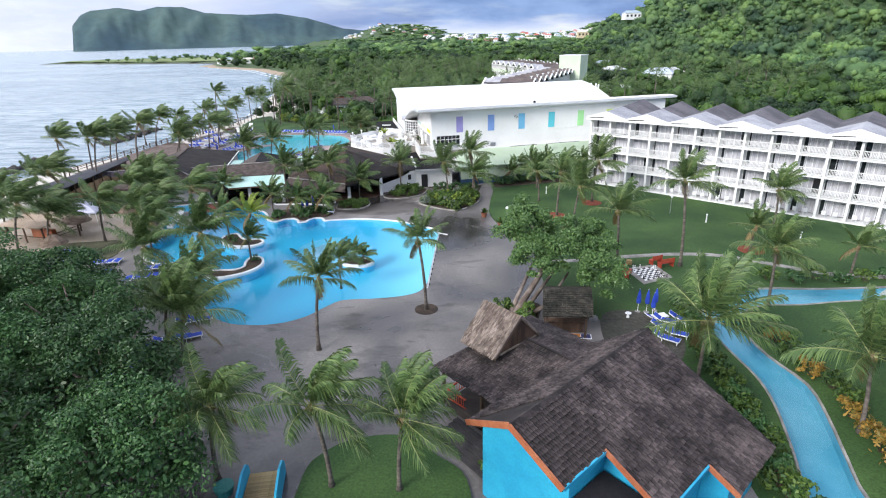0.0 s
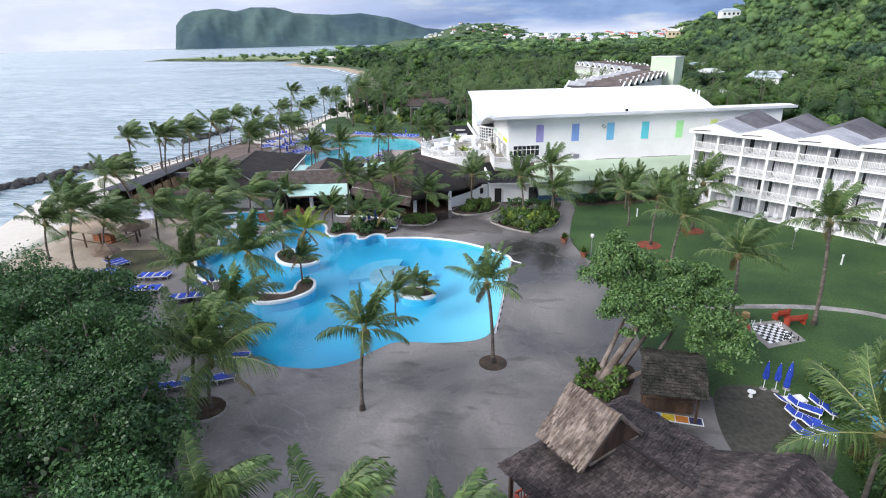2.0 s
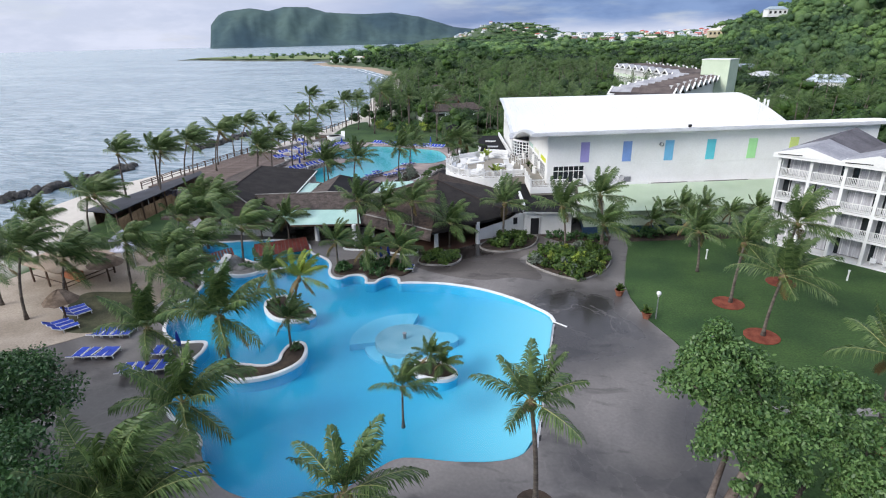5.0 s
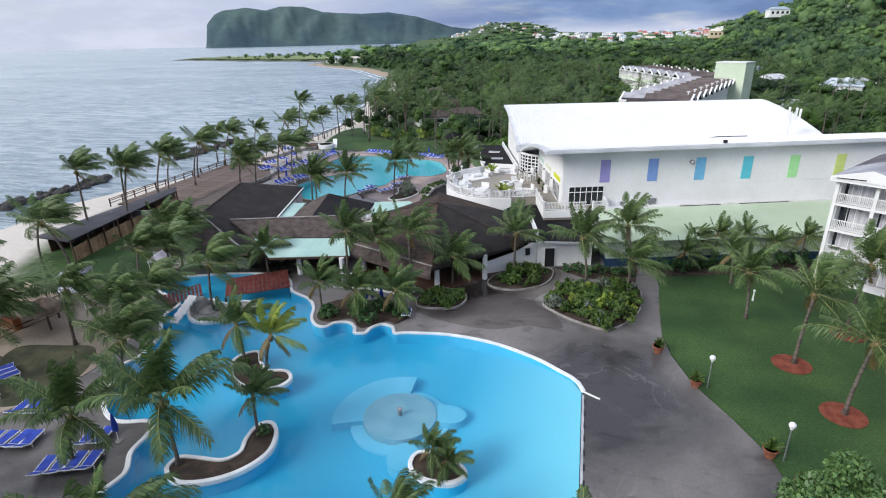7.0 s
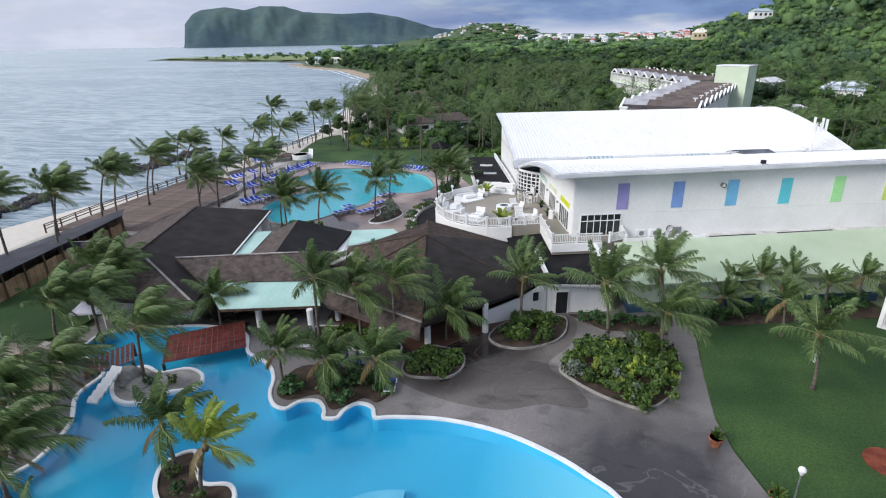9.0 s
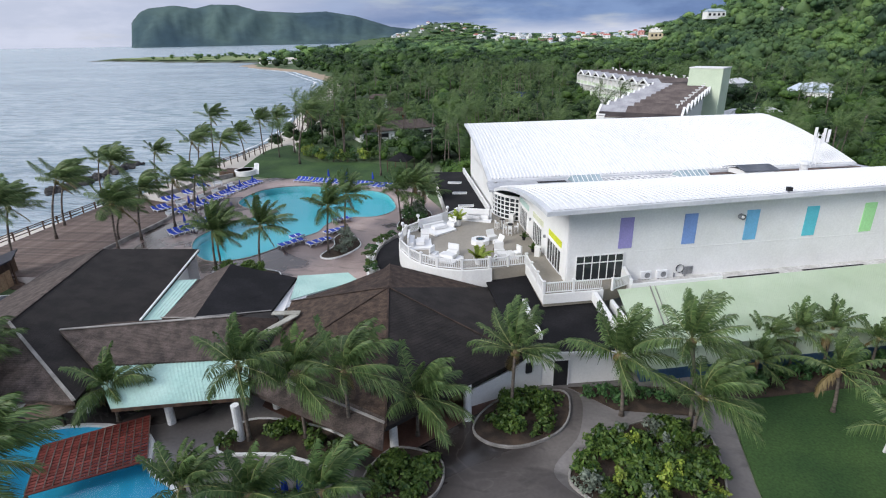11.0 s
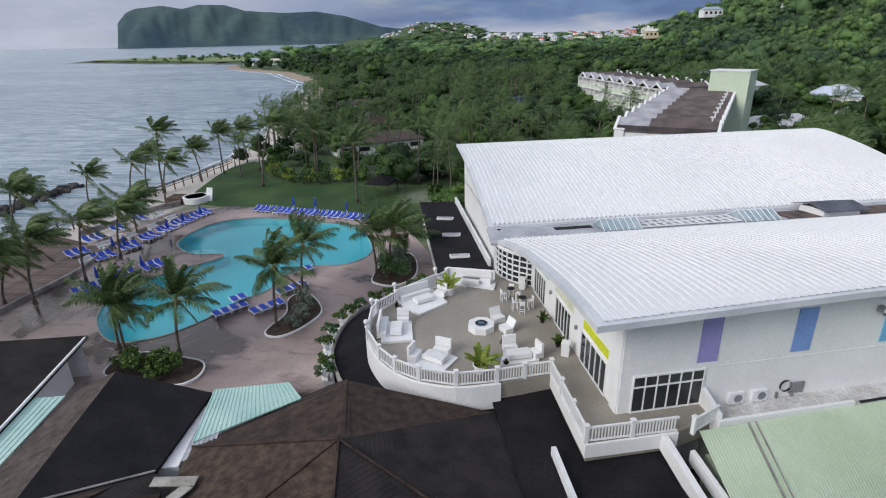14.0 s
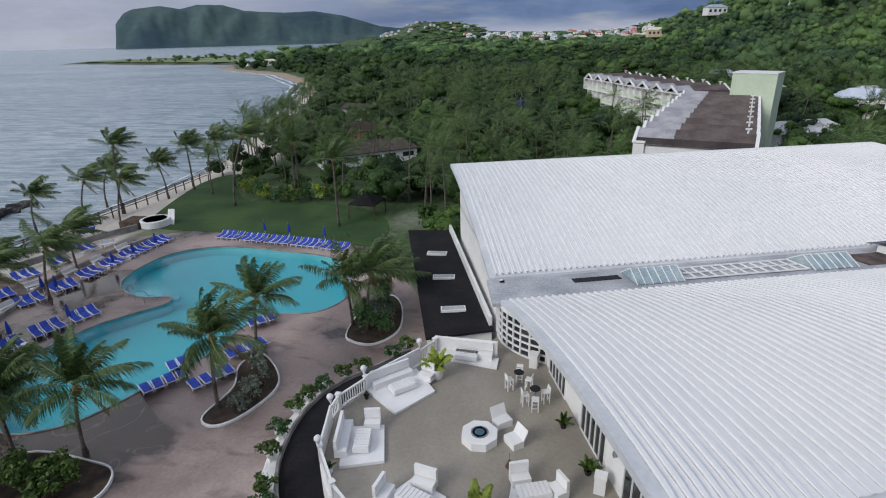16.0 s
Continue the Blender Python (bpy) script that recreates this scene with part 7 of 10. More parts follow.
for nm, x, y in (("a", 12.4, 71.7), ("b", 13.7, 66.0), ("c", 18.3, 77.5), ("d", 32.0, 59.2)):
    structure("mulch_ring_" + nm, Shape().prism([(x + 1.35 * math.cos(a * 0.3927), y + 1.35 * math.sin(a * 0.3927)) for a in range(16)], -0.05, 0.07), MULCH, "ring of red mulch at a palm's foot", "mulch")
rs0 = random.Random(21)


def fill_bed(plan, n, r, h, leaves, size, material, label, grp):
    plan = ccw(plan)
    xs, ys = [p[0] for p in plan], [p[1] for p in plan]
    k, tries = 0, 0
    while k < n and tries < 4000:
        tries += 1
        x, y = rs0.uniform(min(xs), max(xs)), rs0.uniform(min(ys), max(ys))
        if all(inside(x + dx, y + dy, plan) for dx, dy in ((r * 0.6, 0), (-r * 0.6, 0), (0, r * 0.6), (0, -r * 0.6))):
            shrub(x, y, r * rs0.uniform(0.8, 1.2), h * rs0.uniform(0.7, 1.2), leaves, size, material, label, 500 + tries, group=grp)
            k += 1


fill_bed(BED_A, 34, 0.95, 0.95, 460, 0.27, SHRUB, "leafy green and yellow shrub in the plaza bed", "plaza bed shrubs")
fill_bed(BED_B, 14, 0.85, 0.8, 380, 0.24, SHRUB, "bright green shrub by the service door", "door bed shrubs")
fill_bed(BED_C, 12, 0.8, 0.7, 380, 0.24, SHRUB, "bright green shrub before the verandah", "verandah shrubs")
fill_bed(BED_D, 14, 0.7, 0.7, 300, 0.24, LEAF, "dark green shrub at the pool edge", "pool edge shrubs")
fill_bed(BED_E, 7, 0.75, 0.8, 320, 0.24, SHRUB, "green shrub under the verandah palms", "verandah shrubs")
for k in range(9):
    shrub(5.6 + 1.7 * k, 88.2 + 0.52 * k + rs0.uniform(-0.5, 0.5), 1.0, 1.1, 420, 0.26, LEAF, "dark shrub below the annexe wall", 620 + k, group="annexe shrubs")
for k in range(7):
    shrub(-4.5 + 1.0 * k, 85.8 + rs0.uniform(-0.6, 0.8), 0.7, 0.7, 260, 0.22, LEAF, "dark shrub by the white block", 640 + k, group="annexe shrubs")
for k, (x, y) in enumerate(((-40.6, 102.8), (-39.2, 103.2), (-37.8, 102.6), (-41.8, 103.4), (-38.6, 102.0))):
    shrub(x, y, 1.15, 1.2, 560, 0.26, SHRUB, "rounded bright green shrub beside the lagoon pool", 660 + k, group="lagoon shrubs")
for k, (x, y) in enumerate(((-31.2, 110.4), (-30.6, 111.8), (-30.6, 113.2), (-31.6, 114.6), (-32.4, 116.0))):
    shrub(x, y, 0.85, 1.0, 420, 0.20, SILVER, "silvery shrub between the loungers", 670 + k, group="lagoon shrubs")
for k, (x, y) in enumerate(((-24.8, 121.0), (-23.6, 122.4), (-25.4, 123.4), (-24.0, 124.8), (-24.8, 126.8), (-23.2, 121.0))):
    shrub(x, y, 1.0, 2.0, 520, 0.24, (LEAF, SILVER)[k % 3 == 1], "tall dark shrub in a kerbed bed", 680 + k, group="lagoon shrubs")
for k, (x, y) in enumerate(((4.2, 42.6), (5.4, 42.0), (6.4, 43.2), (4.4, 44.4), (3.6, 24.6), (4.4, 23.8), (3.2, 25.6))):
    shrub(x, y, 0.8, 0.9, 360, 0.24, SHRUB, "bright green shrub in a small bed", 690 + k, group="small shrubs")
for k in range(26):
    y = 20 + k * 1.05
    x = 18.2 + 1.6 * smooth(24, 34, y) - 0.6 * (1 - smooth(18, 24, y)) + rs0.uniform(-0.3, 0.3) - (0.6 if 30 < y < 40 else 0)
    shrub(x, y, 0.95, 0.9, 380, 0.24, SHRUB if k % 3 else LEAF, "hedge shrub along the lazy river", 720 + k, group="river hedge")
for k, (x, y) in enumerate(((-22.4, 55.8), (-28.3, 62.6), (-27.2, 61.4), (-25.6, 61.1), (-36.0, 70.0), (-34.6, 70.6))):
    shrub(x, y, 0.42, 0.55, 150, 0.18, SHRUB if k % 2 else LEAF, "low green plant in a pool island bed", 900 + k, group="island plants")
fill_bed(BED_A, 9, 0.6, 0.95, 240, 0.20, SILVER, "silvery flowering shrub in the plaza bed", "plaza bed shrubs")
fill_bed(BED_A, 6, 0.55, 1.0, 200, 0.22, FRONDY, "yellow-green shrub in the plaza bed", "plaza bed shrubs")
CROTON = foliage("croton_leaf", (0.14, 0.13, 0.03), (0.42, 0.24, 0.05))
for k in range(14):
    y = 22 + k * 1.5
    x = 24.2 + 1.4 * smooth(22, 34, y) - 0.8 * smooth(36, 42, y) + rs0.uniform(-0.4, 0.4)
    shrub(x, y, 0.9, 0.8, 360, 0.24, CROTON if k < 6 or k % 3 == 0 else SHRUB, "orange and green croton shrub beside the river", 760 + k, group="river crotons")
for k in range(12):
    shrub(30 + 2.2 * k, 51.2 + rs0.uniform(-0.4, 0.5), 1.0, 0.8, 340, 0.24, LEAF if k % 2 else SHRUB, "low hedge shrub beyond the river", 780 + k, group="river hedge")
for k in range(14):
    t = k / 13
    shrub(-60 + 20 * t, 169 - 14 * t * (1 - t) * 1.7 - 5 * t + rs0.uniform(-0.8, 0.8), 1.6, 1.7, 520, 0.32, (SHRUB, LEAF, FRONDY)[k % 3], "yellow-green shrub at the lawn's far edge", 800 + k, group="lawn shrubs")

# ---- woods: stuff beyond counting ----
rw = np.random.default_rng(7)
KEEP_OUT = [ccw([(-30, 90), (-24, 140), (-18, 141), (30, 153), (36, 132), (42, 108), (24, 104), (0, 95)]), ccw([(0, 149), (24, 210), (8, 255), (24, 262), (42, 205), (20, 144)]), grow(ccw(LAWN_N), 3.0), ccw(DECK_N),
            ccw([(18, 92), (60, 58), (72, 70), (30, 104)]), ccw([(-46, 178), (-33, 174), (-28, 190), (-40, 196)])]


ball_ring = [math.pi * (0.06 + 0.88 * i / 4) for i in range(5)]
BALL = np.array([(math.sin(a) * math.cos(q * math.pi / 3), math.sin(a) * math.sin(q * math.pi / 3), math.cos(a)) for a in ball_ring for q in range(6)])
BALL_FACES = np.array([(i * 6 + q, (i + 1) * 6 + q, (i + 1) * 6 + (q + 1) % 6, i * 6 + (q + 1) % 6) for i in range(4) for q in range(6)] + [(0, 1, 2, 3), (3, 4, 5, 0)])


def plant_woods(name, x0, x1, y0, y1, step, rx, rz, leaves, size, lumps, label, keep=KEEP_OUT, sides=3, material=FOREST):
    rows, cores = [], []
    for yy in np.arange(y0, y1, step):
        for xx in np.arange(x0, x1, step):
            x, y = xx + rw.uniform(-0.6, 0.6) * step, yy + rw.uniform(-0.6, 0.6) * step
            if x - shore_x(y) < (40 if y < 165 else 8 if y < 330 else 11) or (x < -26 and y < 158) or any(inside(x, y, k) for k in keep):
                continue
            if math.degrees(math.atan2(x + 12, y + 6)) > 42 or math.degrees(math.atan2(x - 2, y)) < -58:
                continue
            if noise.noise((x / 26, y / 26, 9)) < -0.40 and y < 330:
                continue
            if x < (-215 if y < 760 else -285) and 590 < y < 1120 and rw.random() < 0.62:
                continue
            g = height(x, y)
            k = min(1.9, max(0.45, math.exp(rw.normal(-0.05, 0.36)))) * (0.7 if x - shore_x(y) < 45 else 1) * (0.36 if x < -285 else 1)
            r, h = rx * k, rz * k ** 0.8 * rw.uniform(0.8, 1.25)
            blobs = [(x, y, g + h * 0.8, r * 0.8, h * 0.8)]
            for _ in range(lumps):
                a, q = rw.uniform(0, 6.283), rw.uniform(0.3, 0.9)
                blobs.append((x + r * q * math.cos(a), y + r * q * math.sin(a), g + h * (1.75 - 0.9 * q + rw.uniform(-0.25, 0.2)), r * rw.uniform(0.28, 0.48), h * rw.uniform(0.25, 0.42)))
            for b in blobs:
                cores.append(BALL * (0.60 + 0.22 * rw.random((len(BALL), 1))) * (b[3], b[3], b[4]) + b[:3])
            rows.append(leaf_cloud(rw, blobs, int(leaves * k), size * rw.uniform(0.75, 1.2), sides, 0.22, 0.5, True))
    core, leaf = np.concatenate(cores), np.concatenate(rows)
    quads = (BALL_FACES[None] + (np.arange(len(cores)) * len(BALL))[:, None, None]).reshape(-1)
    me = bpy.data.meshes.new(name)
    me.vertices.add(len(core) + len(leaf))
    me.vertices.foreach_set("co", np.concatenate([core, leaf]).astype(np.float32).ravel())
    index = np.concatenate([quads, np.arange(len(leaf)) + len(core)]).astype(np.int32)
    me.loops.add(len(index))
    me.loops.foreach_set("vertex_index", index)
    n4, nl = len(quads) // 4, len(leaf) // sides
    me.polygons.add(n4 + nl)
    me.polygons.foreach_set("loop_start", np.concatenate([np.arange(n4) * 4, n4 * 4 + np.arange(nl) * sides]).astype(np.int32))
    me.update(calc_edges=True)
    me.shade_smooth()
    me.materials.append(material)
    return tagged(new(name, me), label, "woods", kind="stuff")


plant_woods("woods_near", -80, 150, 146, 330, 6.6, 3.7, 2.9, 520, 0.62, 7, "dense mixed green woods behind the resort")
plant_woods("woods_middle", -330, 90, 330, 640, 11.5, 6.2, 4.4, 320, 1.1, 5, "rolling green woods on the plain")
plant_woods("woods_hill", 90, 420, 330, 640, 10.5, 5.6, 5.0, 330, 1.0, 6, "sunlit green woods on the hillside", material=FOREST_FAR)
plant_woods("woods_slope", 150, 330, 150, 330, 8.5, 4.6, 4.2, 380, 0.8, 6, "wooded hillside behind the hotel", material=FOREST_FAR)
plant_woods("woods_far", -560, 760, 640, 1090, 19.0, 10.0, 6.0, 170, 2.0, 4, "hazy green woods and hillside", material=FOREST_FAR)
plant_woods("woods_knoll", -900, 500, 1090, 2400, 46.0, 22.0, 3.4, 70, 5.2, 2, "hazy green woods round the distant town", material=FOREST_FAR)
plant_woods("woods_east", 44, 130, 74, 146, 6.0, 3.6, 3.4, 420, 0.72, 9, "dense green woods behind the hotel wing")
# palms standing out of the woods
wood_rng = random.Random(33)
k = 0
while k < 260:
    x, y = wood_rng.uniform(-85, 130) if k % 3 else wood_rng.uniform(-70, 5), 148 + 190 * wood_rng.random() ** 1.5
    if x - shore_x(y) < (30 if y < 165 else 7) or any(inside(x, y, q) for q in KEEP_OUT) or abs(x) > 0.55 * y + 5:
        continue
    palm(x, y, wood_rng.uniform(6.5, 10.5), (wood_rng.uniform(-0.6, 1.0), wood_rng.uniform(-0.4, 0.6)), "far", "coconut palm rising out of the woods", base=height(x, y), nuts=False, group="woodland palms")
    k += 1

for k in range(34):
    y = 166 + 4.6 * k + wood_rng.uniform(-2, 2)
    x = shore_x(y) + wood_rng.uniform(7, 20)
    palm(x, y, wood_rng.uniform(5, 8.5), (wood_rng.uniform(0.2, 1.2), wood_rng.uniform(0, 0.6)), "far", "coconut palm leaning along the shore", base=height(x, y), nuts=False, group="shore palms")

# ---- far mountains ----
RIM = [(-36.5, -0.4), (-36.3, 0.6), (-36.1, 1.7), (-35.8, 2.0), (-35.4, 2.45), (-34.6, 2.82), (-32.5, 3.06), (-30.9, 2.81), (-29.5, 3.14), (-27.4, 3.12), (-25.6, 2.61), (-22.1, 2.42), (-19.4, 2.52), (-16.7, 2.07), (-14.8, 1.52), (-13.4, 1.08), (-9.0, 0.6), (-2.0, 0.35), (6, 0.1)]
cape = Shape()
nb, nr = 220, 22
for i in range(nb + 1):
    b = RIM[0][0] + (RIM[-1][0] - RIM[0][0]) * i / nb
    for (a0, e0), (a1, e1) in zip(RIM, RIM[1:]):
        if a0 <= b <= a1 + 1e-9:
            e = e0 + (e1 - e0) * (b - a0) / (a1 - a0)
            break
    for j in range(nr + 1):
        t = j / nr
        r = 3950 + 760 * t
        top = 24 + 4400 * math.tan(radians(e)) * (1 + 0.012 * noise.noise((i * 0.35, 1.0, 0)))
        f = smooth(0, 0.62, t) * (1 - 0.4 * smooth(0.7, 1, t))
        gully = 0.20 * noise.noise((i * 0.13 - t * 1.5, t * 2.2, 2.0)) + 0.06 * noise.noise((i * 0.36 + t * 2, t * 5, 4.0))
        z = -6 + (top + 6) * max(0, f + gully * 4 * f * (1 - f))
        cape.v.append((r * math.sin(radians(b)), r * math.cos(radians(b)), z))
for i in range(nb):
    for j in range(nr):
        a = i * (nr + 1) + j
        cape.f.append((a, a + nr + 1, a + nr + 2, a + 1))
# blue haze of distance is blended into the slope's forest colour
MOUNTAIN = surface("hazed_forest_slope", (0.047, 0.081, 0.102), (0.086, 0.133, 0.127), 0.95, 0.0022, 9, 0.2, grime=0.14, spec=0.1)
structure("mountain_cape", cape, MOUNTAIN, "wooded headland across the bay, tinted blue-green with painted haze", "mountain", smooth=True)

# ---- thatched house by the river ----
house = building("shingled_house", (7, 26, 0), "turquoise house with a steep weathered wood-shake roof", "house")
HU, HV = Vector((0.698, 0.716)), Vector((0.716, -0.698))      # along the ridge, and down the river side
H0 = Vector((3.9, 21.9))
SLOPE_R, SLOPE_L = 0.50, 0.74


def house_p(a, p, z=None):
    """A plan point a along the ridge and p off it; with no z it lies on the roof."""
    q = H0 + HU * a + HV * p
    return (q.x, q.y, 6.5 - (SLOPE_R * p if p > 0 else SLOPE_L * -p) if z is None else z)


def cut(p):
    return 0.3 if p < 2.9 else (2.9 if p < 5.95 else 7.05)


# underlay kept extra dark so its colour supplies shade between the shakes
UNDER = surface("dark_shake_underlay", (0.016, 0.013, 0.013), (0.035, 0.028, 0.027), 0.95, 0.8, 10, 0.3)
wpart("roof", Shape().slab([house_p(-0.3, 2.95), house_p(11.7, 2.95), house_p(11.7, 0), house_p(-0.3, 0)], 0.2), UNDER, house)
wpart("roof", Shape().slab([house_p(2.9, 5.95), house_p(11.7, 5.95), house_p(11.7, 2.96), house_p(2.9, 2.96)], 0.2), UNDER, house)
wpart("roof", Shape().slab([house_p(7.05, 7.4), house_p(11.7, 7.4), house_p(11.7, 5.96), house_p(7.05, 5.96)], 0.2), UNDER, house)
left_roof = wpart("roof", Shape().slab([house_p(12.6, -4.2), house_p(1.2, -4.2), house_p(-0.3, 0), house_p(11.7, 0)], 0.2), UNDER, house)
SHAKE_ME = Shape()
SHAKE_ME.v = [(-0.066, -0.13, 0.07), (0.066, -0.13, 0.07), (0.061, 0.18, 0.014), (-0.061, 0.18, 0.014), (-0.066, -0.13, 0.0), (0.066, -0.13, 0.0)]
SHAKE_ME.f = [(0, 1, 2, 3), (4, 5, 1, 0), (4, 0, 3), (5, 2, 1)]
shake_mesh = SHAKE_ME.mesh("shake", SHAKE)
rsk = random.Random(8)
spots = []
for r in range(33):
    p = 7.35 - 0.225 * r
    if p < 0.1:
        break
    a0 = -0.2 if p < 2.95 else (3.0 if p < 5.95 else 7.15)
    a = a0 + rsk.uniform(0, 0.1)
    while a < 11.6:
        spots.append((a, p, 1))
        a += 0.16
for r in range(18):
    p = -4.1 + 0.225 * r
    a = 1.2 + p * 0.36 + rsk.uniform(0, 0.1) + 1.5
    while a < 11.9:
        spots.append((a, p, -1))
        a += 0.16
pitch = {1: math.degrees(math.atan(SLOPE_R)), -1: math.degrees(math.atan(SLOPE_L))}
ridge_deg = math.degrees(math.atan2(HU.y, HU.x))
spots.sort(key=lambda s: -s[2] * 100 + math.hypot(s[0] - 1.0, s[1] - 1.5))
rest = Shape()
for i, (a, p, side) in enumerate(spots):
    x, y, z = house_p(a, p)
    m = pose(x, y, z + 0.01, 0, 0, ridge_deg + (0 if side > 0 else 180) + rsk.uniform(-3, 3)) @ pose(0, 0, 0, pitch[side] + rsk.uniform(-1, 4), 0, 0) @ Matrix.Diagonal((rsk.uniform(0.85, 1.15), rsk.uniform(0.9, 1.25), rsk.uniform(0.7, 1.8), 1))
    if i < 280:
        part("shake", shake_mesh, None, house, m=Matrix.Translation(-house.location) @ m)
    else:
        k = len(rest.v)
        rest.v += [tuple(m @ Vector(v)) for v in SHAKE_ME.v]
        rest.f += [tuple(q + k for q in f) for f in SHAKE_ME.f]
tagged(wpart("shake_covering", rest, SHAKE, house), "weathered grey-brown wood shakes", kind="stuff")
ridge_cap = Shape()
for k in range(40):
    a = -0.3 + 0.3 * k
    q0, q1 = house_p(a, 0, 6.55 + 0.03 * (k % 2)), house_p(a + 0.36, 0, 6.57 + 0.03 * (k % 2))
    l0, l1, r0, r1 = house_p(a, -0.28, 6.33), house_p(a + 0.36, -0.28, 6.35), house_p(a, 0.28, 6.42), house_p(a + 0.36, 0.28, 6.44)
    ridge_cap.face(q0, q1, l1, l0).face(q0, r0, r1, q1)
wpart("ridge_cap", ridge_cap, SHAKE, house)


def zoff(p, dz):
    return (p[0], p[1], p[2] + dz)


barge = Shape().beam(zoff(house_p(-0.35, 0), 0.0), zoff(house_p(-0.35, 3.0), 0.0), 0.10, 0.3).beam(zoff(house_p(-0.35, 0), 0.0), zoff(house_p(1.15, -4.25), 0.0), 0.10, 0.3)
barge.beam(zoff(house_p(2.85, 2.9), 0), zoff(house_p(2.85, 6.0), 0), 0.1, 0.26).beam(zoff(house_p(7.0, 5.95), 0), zoff(house_p(7.0, 7.5), 0), 0.1, 0.26)
wpart("bargeboard", barge, ORANGE, house, "orange-stained bargeboard")
wpart("bargeboard", Shape().beam(zoff(house_p(2.8, 6.0), 0), zoff(house_p(7.05, 6.0), 0), 0.1, 0.2).beam(zoff(house_p(-0.3, 3.0), 0), zoff(house_p(2.9, 3.0), 0), 0.1, 0.2), BLUEWALL, house, "turquoise eave board")


def gable_prism(a0, a1, p0, p1):
    """Walls under the roof between plan limits."""
    s = Shape()
    ps = [p0] + ([0] if p0 < 0 < p1 else []) + [p1]
    for a in (a0, a1):
        up = [(*house_p(a, p)[:2], house_p(a, p)[2] - 0.22) for p in ps]
        f = [(*house_p(a, p1)[:2], 0.0), *up[::-1], (*house_p(a, p0)[:2], 0.0)]
        s.face(*(f[::-1] if a == a0 else f))
    for p in (p0, p1):
        z = house_p(0, p)[2] - 0.22
        f = [(*house_p(a0, p)[:2], 0), (*house_p(a1, p)[:2], 0), (*house_p(a1, p)[:2], z), (*house_p(a0, p)[:2], z)]
        s.face(*(f if p == p1 else f[::-1]))
    return s


wpart("wall", gable_prism(0.6, 11.2, -2.5, 2.7), BLUEWALL, house, "turquoise painted wall")
wpart("wall", gable_prism(3.4, 11.2, 2.71, 5.6), BLUEWALL, house)
wpart("wall", gable_prism(7.5, 11.2, 5.61, 6.9), BLUEWALL, house)
wpart("flat_roof", Shape().slab([house_p(0.0, 7.2, 3.3), house_p(3.2, 7.2, 3.3), house_p(3.2, 2.8, 3.6), house_p(0.0, 2.8, 3.6)], 0.2), BLACKROOF, house, "low dark flat roof")
wpart("wall", Shape().prism(ccw([house_p(0.4, 2.8)[:2], house_p(3.0, 2.8)[:2], house_p(3.0, 6.8)[:2], house_p(0.4, 6.8)[:2]]), 0, 3.1), BLUEWALL, house)
# porch with hip roof and a steep thatch cap
PA, PB, PC, PD = (-0.5, 31.15, 3.2), (4.5, 26.3, 3.2), (11.0, 32.9, 3.2), (6.0, 37.8, 3.2)
T0, T1 = (4.0, 33.25, 4.7), (8.9, 28.5, 4.7)
porch = building("porch", (4, 31, 0), "open porch with a hipped shake roof and thatched cap", "porch")


def shake_slope(parent, a, b, c, d, material=SHAKE):
    """Overlapping uneven shakes over a roof plane with eave a-b and ridge d-c."""
    a, b, c, d = (Vector(p) for p in (a, b, c, d))
    ex = (b - a).normalized()
    up = (d - a) - ex * (d - a).dot(ex)
    length, up, s = up.length, up.normalized(), Shape()
    nr = ex.cross(up)
    if nr.z < 0:
        nr = -nr
    rows = int(length / 0.225)
    for i in range(rows):
        t = i / rows
        p, q = a.lerp(d, t), b.lerp(c, t)
        n = max(1, int((q - p).length / 0.16))
        for k in range(n):
            o = p.lerp(q, (k + rsk.uniform(0.35, 0.65)) / n) + nr * 0.02
            lift, half, drop = rsk.uniform(0.03, 0.09), rsk.uniform(0.058, 0.078), rsk.uniform(0.10, 0.17)
            e, f = o - up * drop + nr * lift, o + up * 0.2
            s.face(e - ex * half, e + ex * half, f + ex * half, f - ex * half).face(e - ex * half - nr * 0.07, e + ex * half - nr * 0.07, e + ex * half, e - ex * half)
    return tagged(wpart("shake_covering", s, material, parent), "weathered grey-brown wood shakes", kind="stuff")


for tri in ([PA, PB, T1, T0], [PC, PD, T0, T1], [PD, PA, T0, T0]):
    wpart("roof", Shape().slab(tri if tri[2] != tri[3] else tri[:3], 0.16), UNDER, porch, "weathered wood-shake slope")
    shake_slope(porch, *tri)
wpart("ridge_cap", Shape().beam((T0[0], T0[1], 4.78), (T1[0], T1[1], 4.78), 0.16, 0.05), SHAKE, porch, "weathered ridge board")
CR0, CR1 = (2.7, 33.8, 6.55), (4.9, 31.6, 6.55)
thatch = Shape().slab([(1.2, 32.2, 4.55), (3.3, 30.1, 4.55), CR1, CR0], 0.25).slab([(6.2, 33.0, 4.6), (4.2, 35.1, 4.6), CR0, CR1], 0.25)
wpart("thatch_cap", thatch, THATCH, porch, "steep frayed palm-thatch cap")
frays = Shape()
